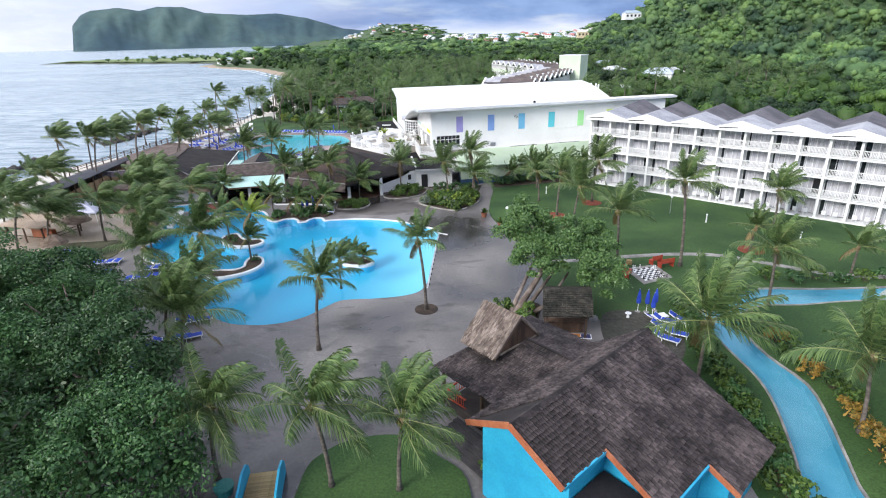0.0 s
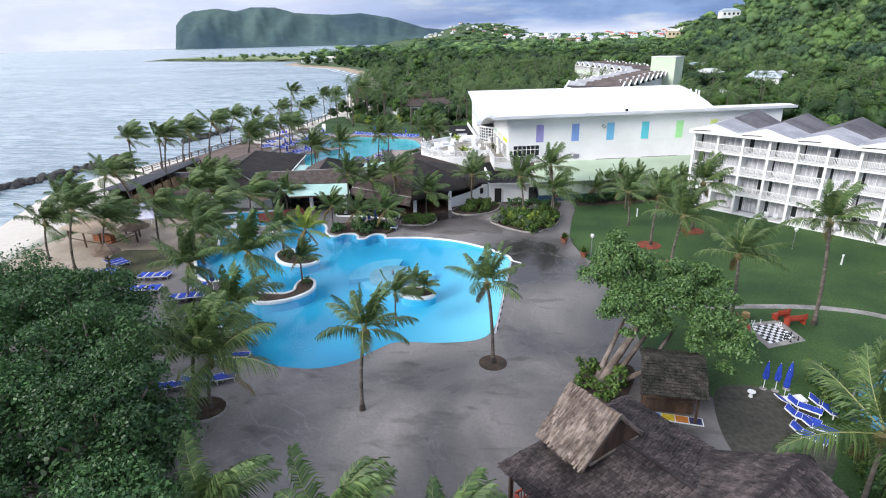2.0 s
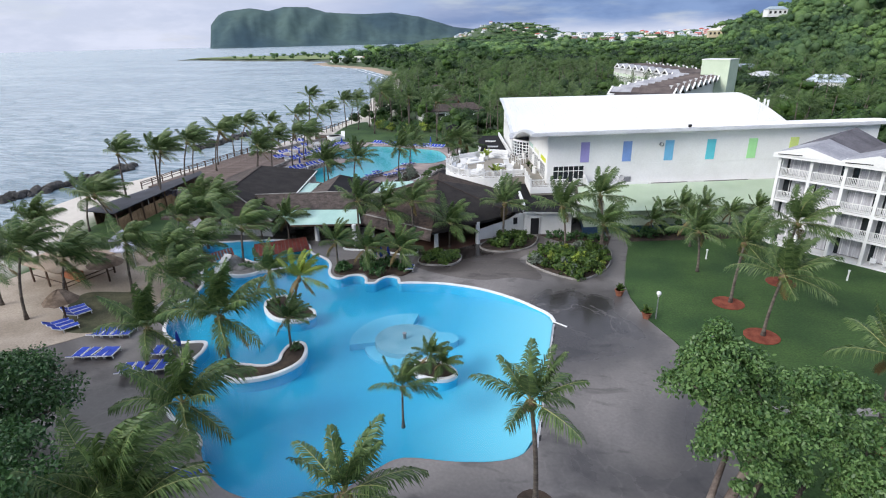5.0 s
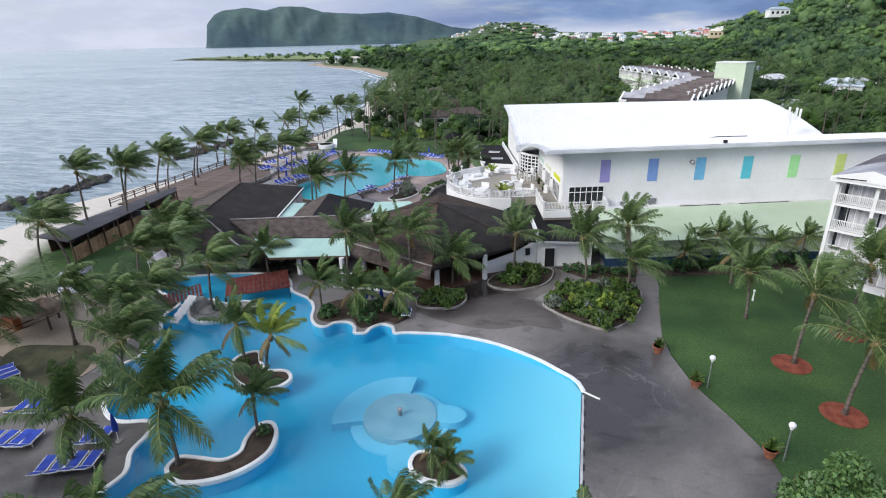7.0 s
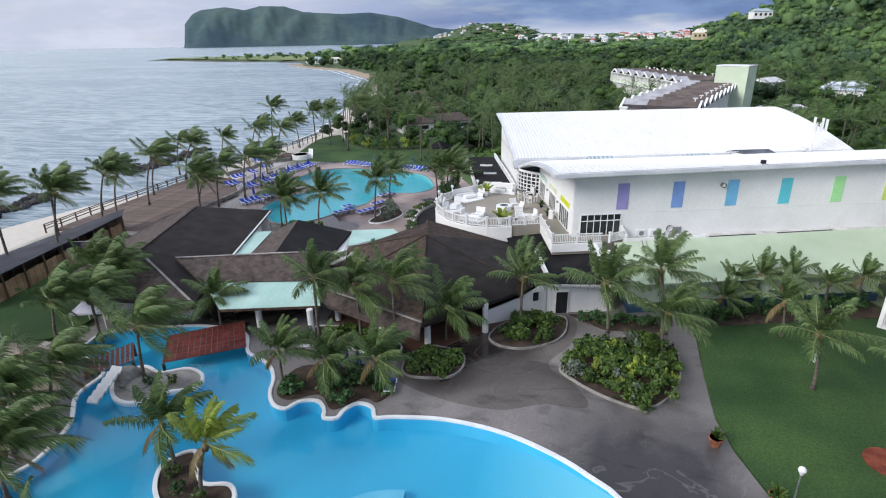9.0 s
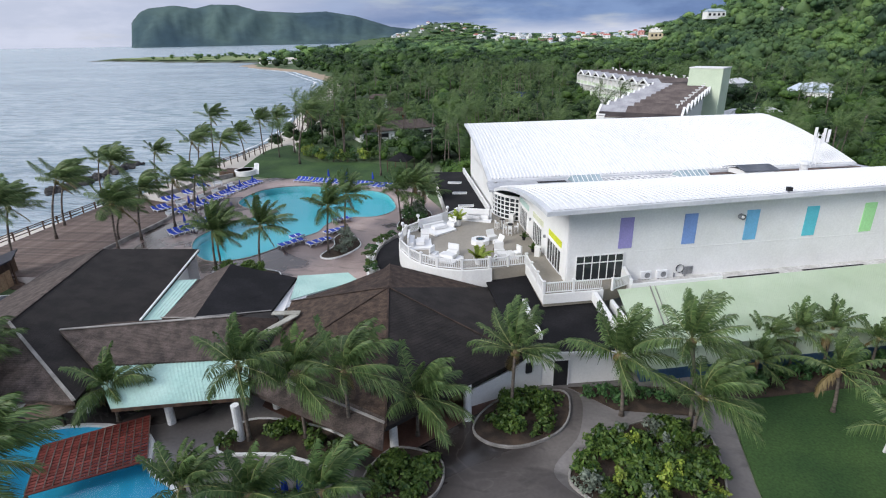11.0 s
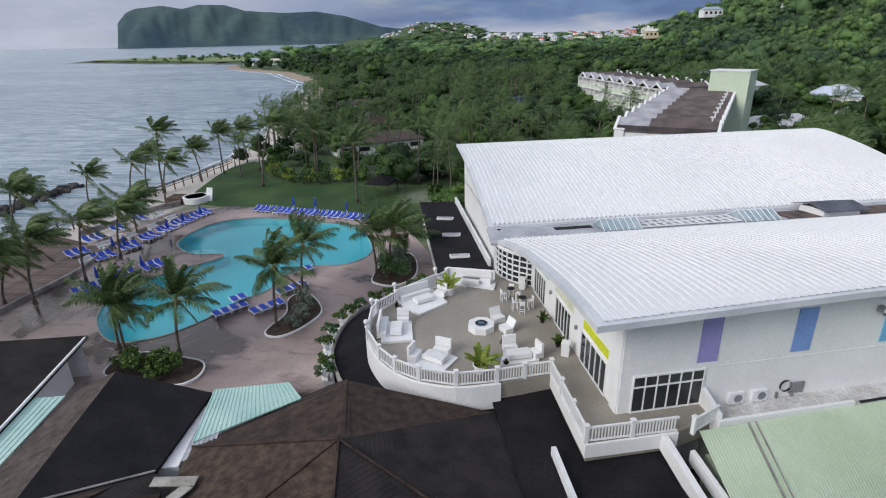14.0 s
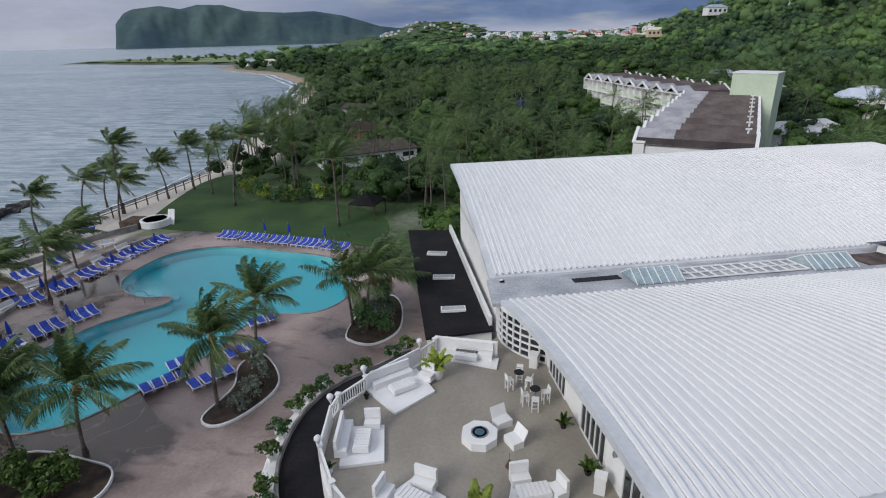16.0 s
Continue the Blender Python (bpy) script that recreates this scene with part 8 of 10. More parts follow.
for e0, e1, r0, r1 in (((1.2, 32.2, 4.55), (3.3, 30.1, 4.55), CR0, CR1), ((6.2, 33.0, 4.6), (4.2, 35.1, 4.6), CR1, CR0)):
    nr = (Vector(e1) - Vector(e0)).cross(Vector(r0) - Vector(e0)).normalized()
    for i in range(13):
        for k in range(24):
            u, v = (k + rsk.uniform(0.1, 0.9)) / 24, (i + rsk.uniform(-0.3, 0.3)) / 13 - 0.06
            a = Vector(lerp(lerp(e0, e1, u), lerp(r0, r1, u), v)) + nr * rsk.uniform(0.05, 0.10)
            b = Vector(lerp(lerp(e0, e1, u), lerp(r0, r1, u), v + 0.14)) + nr * 0.02
            w = (Vector(e1) - Vector(e0)).normalized() * rsk.uniform(0.035, 0.06)
            frays.face(a - w, a + w, b + w, b - w).face(a - w - nr * 0.06, a + w - nr * 0.06, a + w, a - w)
tagged(wpart("thatch_fringe", frays, surface("pale_thatch_strip", (0.13, 0.10, 0.085), (0.26, 0.21, 0.18), 0.95, 1.5, 10, 0.3, island=0.45), porch), "frayed pale thatch strips", kind="stuff")
wpart("bargeboard", Shape().beam(CR1, (3.3, 30.1, 4.5), 0.08, 0.16).beam(CR1, (6.2, 33.0, 4.5), 0.08, 0.16).beam((3.6, 30.4, 4.55), (6.0, 32.8, 4.55), 0.07, 0.1), BARK2, porch, "weathered wooden gable trim")
wpart("gable_board", Shape().face((3.5, 30.4, 4.6), (6.0, 32.8, 4.6), (4.85, 31.65, 6.4)), WOOD, porch)
for p in (PA, (2.2, 28.6), (2.7, 34.5), PD):
    x, y = p[0] + (5.2 - p[0]) * 0.10, p[1] + (32.0 - p[1]) * 0.10
    wpart("post", Shape().box(x, y, 1.75, 0.18, 0.18, 2.9, 0.55), WOOD, porch)
wpart("deck", Shape().prism(ccw([(0.2, 31.2), (4.2, 27.3), (9.6, 32.6), (5.9, 37.0)]), 0.0, 0.62), surface("dark_deck", (0.03, 0.025, 0.024), (0.07, 0.055, 0.05), 0.7, 0.9, 12, 0.1), porch, "dark boarded porch floor")
rail = Shape()
for a, b in (((0.3, 31.2), (5.9, 36.9)), ((0.3, 31.1), (1.5, 30.0))):
    rail.beam((*a, 1.5), (*b, 1.5), 0.09, 0.08).beam((*a, 0.85), (*b, 0.85), 0.07, 0.06)
    n = int(math.dist(a, b) / 0.2)
    for k in range(n):
        q = lerp(a, b, k / n)
        rail.box(q[0], q[1], 1.15, 0.05, 0.05, 0.62)
wpart("railing", rail, RED, porch, "red-brown porch railing")
for k in range(5):
    d = Vector((-0.735, -0.678)) * (0.36 * k)
    q = [(1.0 + d.x, 29.5 + d.y), (3.9 + d.x, 26.3 + d.y)]
    e = Vector((-0.735, -0.678)) * 0.38
    wpart("step", Shape().prism(ccw([q[0], q[1], (q[1][0] + e.x, q[1][1] + e.y), (q[0][0] + e.x, q[0][1] + e.y)]), 0.0, 0.60 - 0.12 * k), surface("dark_step", (0.03, 0.028, 0.03), (0.06, 0.055, 0.055), 0.6, 1, 12, 0.1), porch, "dark wooden step")

# thatched bar hut
hut = building("bar_hut", (9.3, 42.0, 0), "small bar hut with a mossy shake roof and dark counter", "hut")
MOSSY = surface("mossy_dark_shake", (0.016, 0.017, 0.012), (0.058, 0.050, 0.040), 0.95, 1.1, 9, 0.5, grime=0.5, island=0.5)
for slope in ([(7.2, 39.6, 2.3), (11.1, 39.6, 2.3), (11.4, 42.2, 3.3), (7.5, 42.2, 3.3)], [(11.8, 44.7, 2.3), (7.8, 44.8, 2.3), (7.5, 42.2, 3.3), (11.4, 42.2, 3.3)]):
    wpart("roof", Shape().slab(slope, 0.12), MOSSY, hut, "mossy grey shake slope")
    shake_slope(hut, *slope, MOSSY)
for x, y in ((7.6, 40.1), (10.7, 40.1), (11.4, 44.2), (8.1, 44.3)):
    wpart("post", Shape().box(x, y, 1.2, 0.14, 0.14, 2.4), WOOD, hut)
wpart("counter", Shape().box(9.2, 41.3, 0.5, 3.1, 0.5, 1.0).box(9.2, 41.2, 1.03, 3.3, 0.7, 0.06), WOOD, hut, "dark timber counter")
wpart("back_wall", Shape().box(9.7, 44.1, 1.1, 3.4, 0.12, 2.2), WOOD, hut)
wpart("shelf", Shape().box(9.7, 43.85, 1.3, 3.0, 0.3, 0.05), WOOD, hut)
board = thing("game_board", pose(9.6, 40.4, 0.02, 0, 0, -4), "flat game board of coloured squares by the hut", "game board")
part("frame", Shape().box(0, 0, 0.03, 3.3, 0.72, 0.06), TRIM, board)
for k, c in enumerate(((0.10, 0.22, 0.50), (0.62, 0.46, 0.04), (0.55, 0.20, 0.04), (0.03, 0.03, 0.10))):
    part("panel", Shape().box(-1.2 + 0.8 * k, 0, 0.064, 0.74, 0.62, 0.02), surface("board_paint", c, tuple(1.2 * q for q in c), 0.6, 1.0, 10, 0.02), board, ("blue", "yellow", "orange", "navy")[k] + " square")
cart = thing("cool_box", pose(8.1, 37.6, 0), "small white cool box beside the hut", "box")
part("body", Shape().box(0, 0, 0.25, 0.5, 0.4, 0.5), PLASTIC, cart)
part("lid", Shape().box(0, 0, 0.53, 0.54, 0.44, 0.06), PLASTIC, cart)

# small timber bridge with blue sides at the plaza's edge
bridge = thing("foot_bridge", pose(-9.2, 23.6, 0, 0, 0, 12), "small timber footbridge with curved blue sides", "bridge")
PLANK = Shape().box(0, 0, 0.34, 1.7, 0.13, 0.05).mesh("plank", surface("yellow_planks", (0.24, 0.17, 0.08), (0.36, 0.27, 0.14), 0.7, 1.5, 10, 0.1, rnd=0.3))
for k in range(22):
    part("plank", PLANK, None, bridge, m=pose(0, -2.2 + 0.16 * k, 0.12 * math.sin(math.pi * k / 21)))
for sx in (-1, 1):
    s = Shape()
    prof = [(-2.3, 0.35), (-1.2, 0.75), (0.2, 0.95), (1.1, 0.75), (1.5, 0.3)]
    for (y0, h0), (y1, h1) in zip(prof, prof[1:]):
        for x in (sx * 0.9, sx * 1.02):
            s.face((x, y0, 0.0), (x, y1, 0.0), (x, y1, 0.4 + h1), (x, y0, 0.4 + h0))
        s.face((sx * 0.9, y0, 0.4 + h0), (sx * 1.02, y0, 0.4 + h0), (sx * 1.02, y1, 0.4 + h1), (sx * 0.9, y1, 0.4 + h1))
    s.face((sx * 0.9, 1.5, 0), (sx * 1.02, 1.5, 0), (sx * 1.02, 1.5, 0.7), (sx * 0.9, 1.5, 0.7))
    part("side_panel", s, BLUEWALL, bridge, "curved blue side panel")
tub = thing("teal_tub", pose(-11.3, 23.6, 0), "round teal plastic tub on the paving", "tub")
part("body", Shape().tube([(0, 0, 0), (0, 0, 0.5), (0, 0, 0.52), (0, 0, 0.3)], [0.42, 0.55, 0.48, 0.42], 14), surface("teal_plastic", (0.02, 0.16, 0.15), (0.03, 0.22, 0.20), 0.5, 1, 8, 0), tub)

# ---- loungers, parasols ----
lounger = thing("sun_lounger", pose(-18.3, 72.6, 0, 0, 0, 100), "blue sling sun lounger with a white frame", "sun lounger", "sun loungers")
fr = Shape()
for sy in (-0.33, 0.33):
    fr.beam((-0.15, sy, 0.33), (1.25, sy, 0.33), 0.06, 0.07).beam((-0.15, sy, 0.33), (-0.72, sy, 0.66), 0.06, 0.07)
for sx in (-0.1, 1.22):
    fr.beam((sx, -0.33, 0.33), (sx, 0.33, 0.33), 0.06, 0.06)
fr.beam((-0.70, -0.33, 0.65), (-0.70, 0.33, 0.65), 0.06, 0.06)
part("frame", fr, PLASTIC, lounger, "white plastic frame")
seat = Shape()
for k in range(19):
    x, z = -0.09 + 0.0733 * k, 0.375 + (0.016 if k % 2 else 0.0)
    seat.v += [(x, -0.30, z), (x, 0.30, z), (x, 0.30, z - 0.035), (x, -0.30, z - 0.035)]
for k in range(18):
    q = 4 * k
    seat.f += [(q, q + 4, q + 5, q + 1), (q + 1, q + 5, q + 6, q + 2), (q + 2, q + 6, q + 7, q + 3), (q + 3, q + 7, q + 4, q)]
seat.f += [(0, 1, 2, 3), (72, 75, 74, 73)]
part("seat", seat, BLUEPAD, lounger)
back = Shape().slab([(-0.70, -0.30, 0.705), (-0.14, -0.30, 0.385), (-0.14, 0.30, 0.385), (-0.70, 0.30, 0.705)], 0.035)
part("backrest", back, BLUEPAD, lounger)
LEG = Shape().box(0, 0, 0.15, 0.06, 0.06, 0.31).mesh("leg", PLASTIC)
for x, y in ((0.0, -0.33), (0.0, 0.33), (1.15, -0.33), (1.15, 0.33)):
    part("leg", LEG, None, lounger, m=pose(x, y, 0))
lr = random.Random(5)


def lounger_row(x, y, n, step_deg, face_deg, gap=0.84, label="", z=0.0):
    """n loungers side by side from x, y along step_deg, each facing face_deg."""
    for k in range(n):
        a = radians(step_deg)
        c = copy_thing(lounger, pose(x + gap * k * math.cos(a) + lr.uniform(-0.06, 0.06), y + gap * k * math.sin(a) + lr.uniform(-0.06, 0.06), z, 0, 0, face_deg + lr.uniform(-5, 5)))
        if label:
            tagged(c, label)


lounger_row(-50.3, 144.2, 4, -8, -98, label="blue sun lounger on the lawn edge")
lounger_row(-46.6, 143.5, 4, -8, -98, label="blue sun lounger on the lawn edge")
lounger_row(-43.0, 142.9, 4, -8, -98, label="blue sun lounger on the lawn edge")
lounger_row(-39.3, 142.2, 5, -9, -98, label="blue sun lounger on the lawn edge")
lounger_row(-35.0, 141.3, 4, -12, -100, label="blue sun lounger on the lawn edge")
lounger_row(-59.4, 130.4, 3, 82, -12)
lounger_row(-59.0, 133.3, 3, 80, -14)
lounger_row(-58.6, 136.2, 4, 80, -14)
lounger_row(-58.0, 139.9, 4, 76, -18)
lounger_row(-55.8, 114.6, 4, 62, -28)
lounger_row(-54.4, 118.6, 3, 60, -30)
lounger_row(-53.0, 121.4, 3, 60, -30)
lounger_row(-60.9, 123.6, 3, 60, -28)
lounger_row(-60.0, 127.0, 3, 60, -28)
lounger_row(-65.0, 124.4, 3, 60, -28)
lounger_row(-66.8, 129.4, 3, 60, -28)
lounger_row(-66.0, 133.6, 2, 60, -28)
lounger_row(-66.0, 138.2, 2, 40, -28)
lounger_row(-71.2, 144.2, 3, 10, -60, z=-0.02)
lounger_row(-38.6, 111.4, 4, 52, 140)
lounger_row(-38.4, 114.4, 2, 52, 140)
lounger_row(-35.2, 112.3, 4, 52, 140)
lounger_row(-34.5, 116.4, 4, 52, 140)
lounger_row(-35.2, 121.4, 3, 40, 130)
lounger_row(-46.6, 57.2, 3, -25, 60, z=0.035)
lounger_row(-45.6, 54.6, 3, -20, 60, z=0.035)
lounger_row(-40.2, 53.9, 4, 14, 100)
lounger_row(-38.9, 50.8, 4, 16, 100)
lounger_row(-33.4, 49.8, 4, 24, 110)
lounger_row(-33.0, 52.5, 2, 20, 110)
lounger_row(-22.9, 41.6, 2, 30, 20)
lounger_row(-26.2, 37.0, 3, 20, 30)
lounger_row(-23.2, 38.6, 3, 16, 30)
lounger_row(-26.3, 33.2, 4, 14, 60)
lounger_row(-24.0, 34.6, 2, 14, 60)
white_lounger = copy_thing(lounger, pose(16.9, 43.2, 0, 0, 0, 20))
tagged(white_lounger, "white lounger folded beside blue parasols", "sun lounger", "white loungers")
WSEAT = bpy.data.meshes["seat"].copy()
WSEAT.materials[0] = PLASTIC
for o in white_lounger.children:
    if o.name.startswith("seat"):
        o.data = WSEAT
for dx, dy, a in ((0.2, 0.5, -20), (-0.3, -0.6, -24), (0.3, -1.5, -18), (-0.6, -2.3, -26), (1.6, 0.9, -16), (2.0, 0.0, -22)):
    copy_thing(lounger, pose(17.3 + dx, 42.3 + dy, 0, 0, 0, a - 10))

for hx, hy, ha_deg in ((-49.5, 126.1, 60), (-48.0, 125.4, 60)):
    hr = thing("pool_handrail", pose(hx, hy, 0, 0, 0, ha_deg), "bent steel handrail at the lagoon pool steps", "handrail", "pool handrails")
    part("rail", Shape().tube([(-0.5, 0, 0), (-0.5, 0, 0.75), (-0.3, 0, 0.9), (0.5, 0, 0.6), (0.9, 0, -0.3)], [0.03] * 5, 7), METAL, hr)


def parasol(x, y, label="closed blue parasol beside the loungers", h=2.2, z=0.0):
    p = thing("parasol", pose(x, y, z), label, "parasol", "parasols")
    part("pole", Shape().tube([(0, 0, 0), (0, 0, h)], [0.025, 0.02], 7), PLASTIC, p)
    c = Shape()
    ring = []
    for z, r in ((h - 1.35, 0.17), (h - 1.1, 0.20), (h - 0.5, 0.13), (h - 0.05, 0.035)):
        ring.append([(r * (1.0 if k % 2 else 0.72) * math.cos(k * math.pi / 8), r * (1.0 if k % 2 else 0.72) * math.sin(k * math.pi / 8), z) for k in range(16)])
    c.v = [v for q in ring for v in q]
    c.f = [(r * 16 + k, r * 16 + (k + 1) % 16, r * 16 + 16 + (k + 1) % 16, r * 16 + 16 + k) for r in range(3) for k in range(16)]
    part("canopy", c, BLUEPAD, p, "furled blue canopy")
    part("base", Shape().tube([(0, 0, 0), (0, 0, 0.06), (0, 0, 0.09)], [0.24, 0.24, 0.08], 12), STONE, p)


for x, y in ((16.0, 44.7), (16.7, 44.6), (17.0, 43.9), (17.5, 44.9), (-22.1, 74.2), (-21.3, 74.4), (-22.7, 74.0), (-57.6, 133.0), (-57.2, 136.0), (-56.6, 139.4), (-59.0, 126.4), (-52.6, 120.6), (-60.4, 126.2), (-44.6, 144.6), (-41.0, 144.0), (-35.9, 142.9),
             (-55.4, 117.2), (-31.2, 53.2)):
    parasol(x, y)
TABLE = thing("side_table", pose(-47.7, 144.4, 0), "small white plastic side table", "table", "side tables")
part("top", Shape().tube([(0, 0, 0.42), (0, 0, 0.46)], [0.26, 0.26], 12), PLASTIC, TABLE)
part("stem", Shape().tube([(0, 0, 0), (0, 0, 0.42)], [0.16, 0.05], 8), PLASTIC, TABLE)
for x, y in ((-44.2, 143.7), (-40.4, 143.2), (-36.0, 142.1), (-58.2, 132.8), (-57.8, 135.8), (-62.0, 126.5), (-63.5, 131.5), (-64.5, 136.6), (-61.5, 138.6), (-53.4, 116.4), (14.9, 43.6)):
    copy_thing(TABLE, pose(x, y, 0))

# ---- lamps, pots, chess court ----
def globe_lamp(x, y, h, z=0.0, label="garden lamp with a white globe on a slim post", r=0.2):
    p = thing("globe_lamp", pose(x, y, z), label, "lamp", "globe lamps")
    part("post", Shape().tube([(0, 0, 0), (0, 0, h - r)], [0.05, 0.04], 8), TRIM if z else METAL, p)
    part("collar", Shape().tube([(0, 0, h - r - 0.08), (0, 0, h - r + 0.04)], [0.09, 0.11], 10), TRIM, p)
    part("globe", Shape().ball((0, 0, h), r, 14, 9), PLASTIC, p, "white glass globe", smooth=True)
    return p


globe_lamp(5.75, 67.2, 2.5)
globe_lamp(8.65, 60.6, 2.6)
globe_lamp(27.6, 72.6, 2.4)
for x, y in ((-20.85, 107.5), (-21.95, 104.7), (-18.1, 110.75), (-21.5, 101.5)):
    globe_lamp(x, y, 0.42, 5.58, "white globe lamp on a terrace post", 0.19)
BOLL = thing("lawn_bollard", pose(30.8, 68.7, 0.03), "white tapered lawn light", "light", "lawn lights")
part("body", Shape().tube([(0, 0, 0), (0, 0, 0.9), (0, 0, 0.95)], [0.09, 0.06, 0.07], 12), TRIM, BOLL)
part("cap", Shape().ball((0, 0, 1.03), 0.12, 12, 7, 0.8), PLASTIC, BOLL)
for x, y in ((24.6, 79.3), (38.6, 62.0), (12.4, 82.5)):
    copy_thing(BOLL, pose(x, y, 0.03))
TERRACOTTA = surface("terracotta", (0.20, 0.07, 0.04), (0.30, 0.12, 0.07), 0.8, 2, 10, 0.1)


def pot_plant(x, y, z, r, h, material, spread, label, pot=None, n=16, seed=1):
    """A potted plant: a turned pot with soil and a tuft of arching leaves."""
    rnd = random.Random(seed)
    p = thing("pot_plant", pose(x, y, z), label, "pot plant", "pot plants")
    part("pot", Shape().tube([(0, 0, 0), (0, 0, h * 0.85), (0, 0, h * 0.86), (0, 0, h), (0, 0, h), (0, 0, h * 0.9)], [r * 0.68, r * 0.95, r * 1.08, r * 1.08, r * 0.9, r * 0.88], 16), pot or TRIM, p)
    part("soil", Shape().tube([(0, 0, h * 0.86), (0, 0, h * 0.9)], [r * 0.88, r * 0.88], 12), SOIL, p)
    s = Shape()
    for k in range(n):
        f = frond_shape(k * 2.4, radians(rnd.uniform(35, 85)), spread * rnd.uniform(0.7, 1.1), rnd, 0.8, 0.15)
        o = len(s.v)
        s.v += [(a, b, c + h * 0.9) for a, b, c in f.v]
        s.f += [tuple(q + o for q in g) for g in f.f]
    part("leaves", s, material, p)
    return p


for k, (x, y) in enumerate(((2.9, 71.4), (5.0, 67.3), (8.0, 60.9), (8.9, 58.4))):
    pot_plant(x, y, 0, 0.42, 0.6, SHRUB, 0.75, "terracotta box planter with a leafy plant beside the path", TERRACOTTA, 14, 30 + k)
pot_plant(-16.8, 109.3, 4.4, 0.48, 0.75, FRONDY, 1.25, "large white pot with an arching palm", None, 18, 40)
pot_plant(-13.6, 98.7, 4.4, 0.42, 0.6, FRONDY, 1.5, "yellow-green palm in a white pot by the railing", None, 16, 41)
pot_plant(-9.5, 105.4, 4.4, 0.2, 0.35, SHRUB, 0.6, "small green pot plant at the wall", DARK, 12, 42)
pot_plant(-8.6, 102.2, 4.4, 0.2, 0.3, SHRUB, 0.7, "small green pot plant at the wall", DARK, 12, 43)
pot_plant(-20.9, 101.0, 4.4, 0.2, 0.4, SHRUB, 0.45, "small plant in a white stand", None, 10, 44)
pot_plant(-20.6, 106.8, 4.4, 0.15, 0.3, SHRUB, 0.25, "tiny plant in a dark pot", DARK, 8, 45)
pot_plant(-12.0, 99.6, 4.4, 0.16, 0.28, SHRUB, 0.25, "tiny plant in a dark pot", DARK, 8, 46)
court = [(17.7, 53.5), (20.1, 54.4), (20.7, 52.1), (18.4, 50.9)]
chess = building("chess_court", (19.2, 52.7, 0), "outdoor chess board of black and white tiles", "chess board")
wpart("slab", Shape().prism(ccw(grow(ccw(court), 0.5)), 0.0, 0.07), STONE, chess)
BLK = surface("black_tile", (0.015, 0.015, 0.016), (0.03, 0.03, 0.032), 0.5, 2, 8, 0.0)
for i in range(8):
    for j in range(8):
        q = [lerp(lerp(court[0], court[1], u), lerp(court[3], court[2], u), v) for u, v in ((i / 8 + 0.004, j / 8 + 0.004), ((i + 1) / 8 - 0.004, j / 8 + 0.004), ((i + 1) / 8 - 0.004, (j + 1) / 8 - 0.004), (i / 8 + 0.004, (j + 1) / 8 - 0.004))]
        wpart("tile", Shape().prism(ccw(q), 0.06, 0.085), TRIM if (i + j) % 2 else BLK, chess)
MAN = {}
for nm, m in (("white", TRIM), ("black", BLK)):
    MAN[nm] = (Shape().tube([(0, 0, 0), (0, 0, 0.05), (0, 0, 0.12), (0, 0, 0.3), (0, 0, 0.34)], [0.12, 0.12, 0.06, 0.045, 0.07], 9).ball((0, 0, 0.41), 0.075, 8, 6)).mesh("chess_piece", m)
cr = random.Random(3)
for nm in ("white", "black"):
    for k in range(7):
        u, v = (cr.random(), cr.choice((0.06, 0.19, 0.4))) if nm == "white" else (cr.random(), cr.choice((0.94, 0.81, 0.6)))
        if cr.random() < 0.35:
            v = 1.12 if nm == "black" else -0.12
        q = lerp(lerp(court[0], court[1], u), lerp(court[3], court[2], u), v)
        tagged(part("chess_piece", MAN[nm], None, m=pose(*q, 0.085) @ Matrix.Scale(0.72, 4)), nm + " knee-high plastic chess piece", "chess piece", "chess pieces")


def bench(x, y, deg, label, L=1.7):
    b = thing("bench", pose(x, y, 0.03, 0, 0, deg), label, "bench", "red benches")
    for k in range(3):
        part("slat", Shape().box(0, -0.18 + 0.18 * k, 0.45, L, 0.15, 0.045), RED, b)
    for k in range(3):
        part("back_slat", Shape().box(0, 0.30, 0.58 + 0.16 * k, L, 0.04, 0.12), RED, b)
    for s in (-1, 1):
        part("leg", Shape().box(s * L * 0.42, 0, 0.22, 0.08, 0.5, 0.44).box(s * L * 0.42, 0.3, 0.5, 0.08, 0.06, 1.0), RED, b)


bench(17.0, 52.2, 65, "red wooden bench beside the chess court")
bench(21.4, 54.6, 200, "red wooden bench beside the chess court")
bench(20.6, 55.4, 205, "red wooden bench beside the chess court", 1.3)
bench(16.9, 53.4, 70, "red wooden bench beside the chess court", 1.2)
stool = thing("log_stool", pose(17.9, 55.2, 0.03), "round pale straw stool near the chess court", "stool")
part("seat", Shape().tube([(0, 0, 0), (0, 0, 0.2), (0, 0, 0.42), (0, 0, 0.44)], [0.3, 0.34, 0.3, 0.2], 12), surface("straw", (0.36, 0.24, 0.10), (0.5, 0.36, 0.18), 0.9, 3, 8, 0.2), stool)

# ---- terrace furniture ----
def seat_block(parent, x, y, z, L, D, H, deg, name="bench"):
    part(name, Shape().box(0, 0, 0.20, L, D, 0.40).box(0, D / 2 - 0.09, (0.4 + H) / 2 + 0.1, L, 0.16, H - 0.3), TRIM, parent, m=pose(x, y, z, 0, 0, deg))


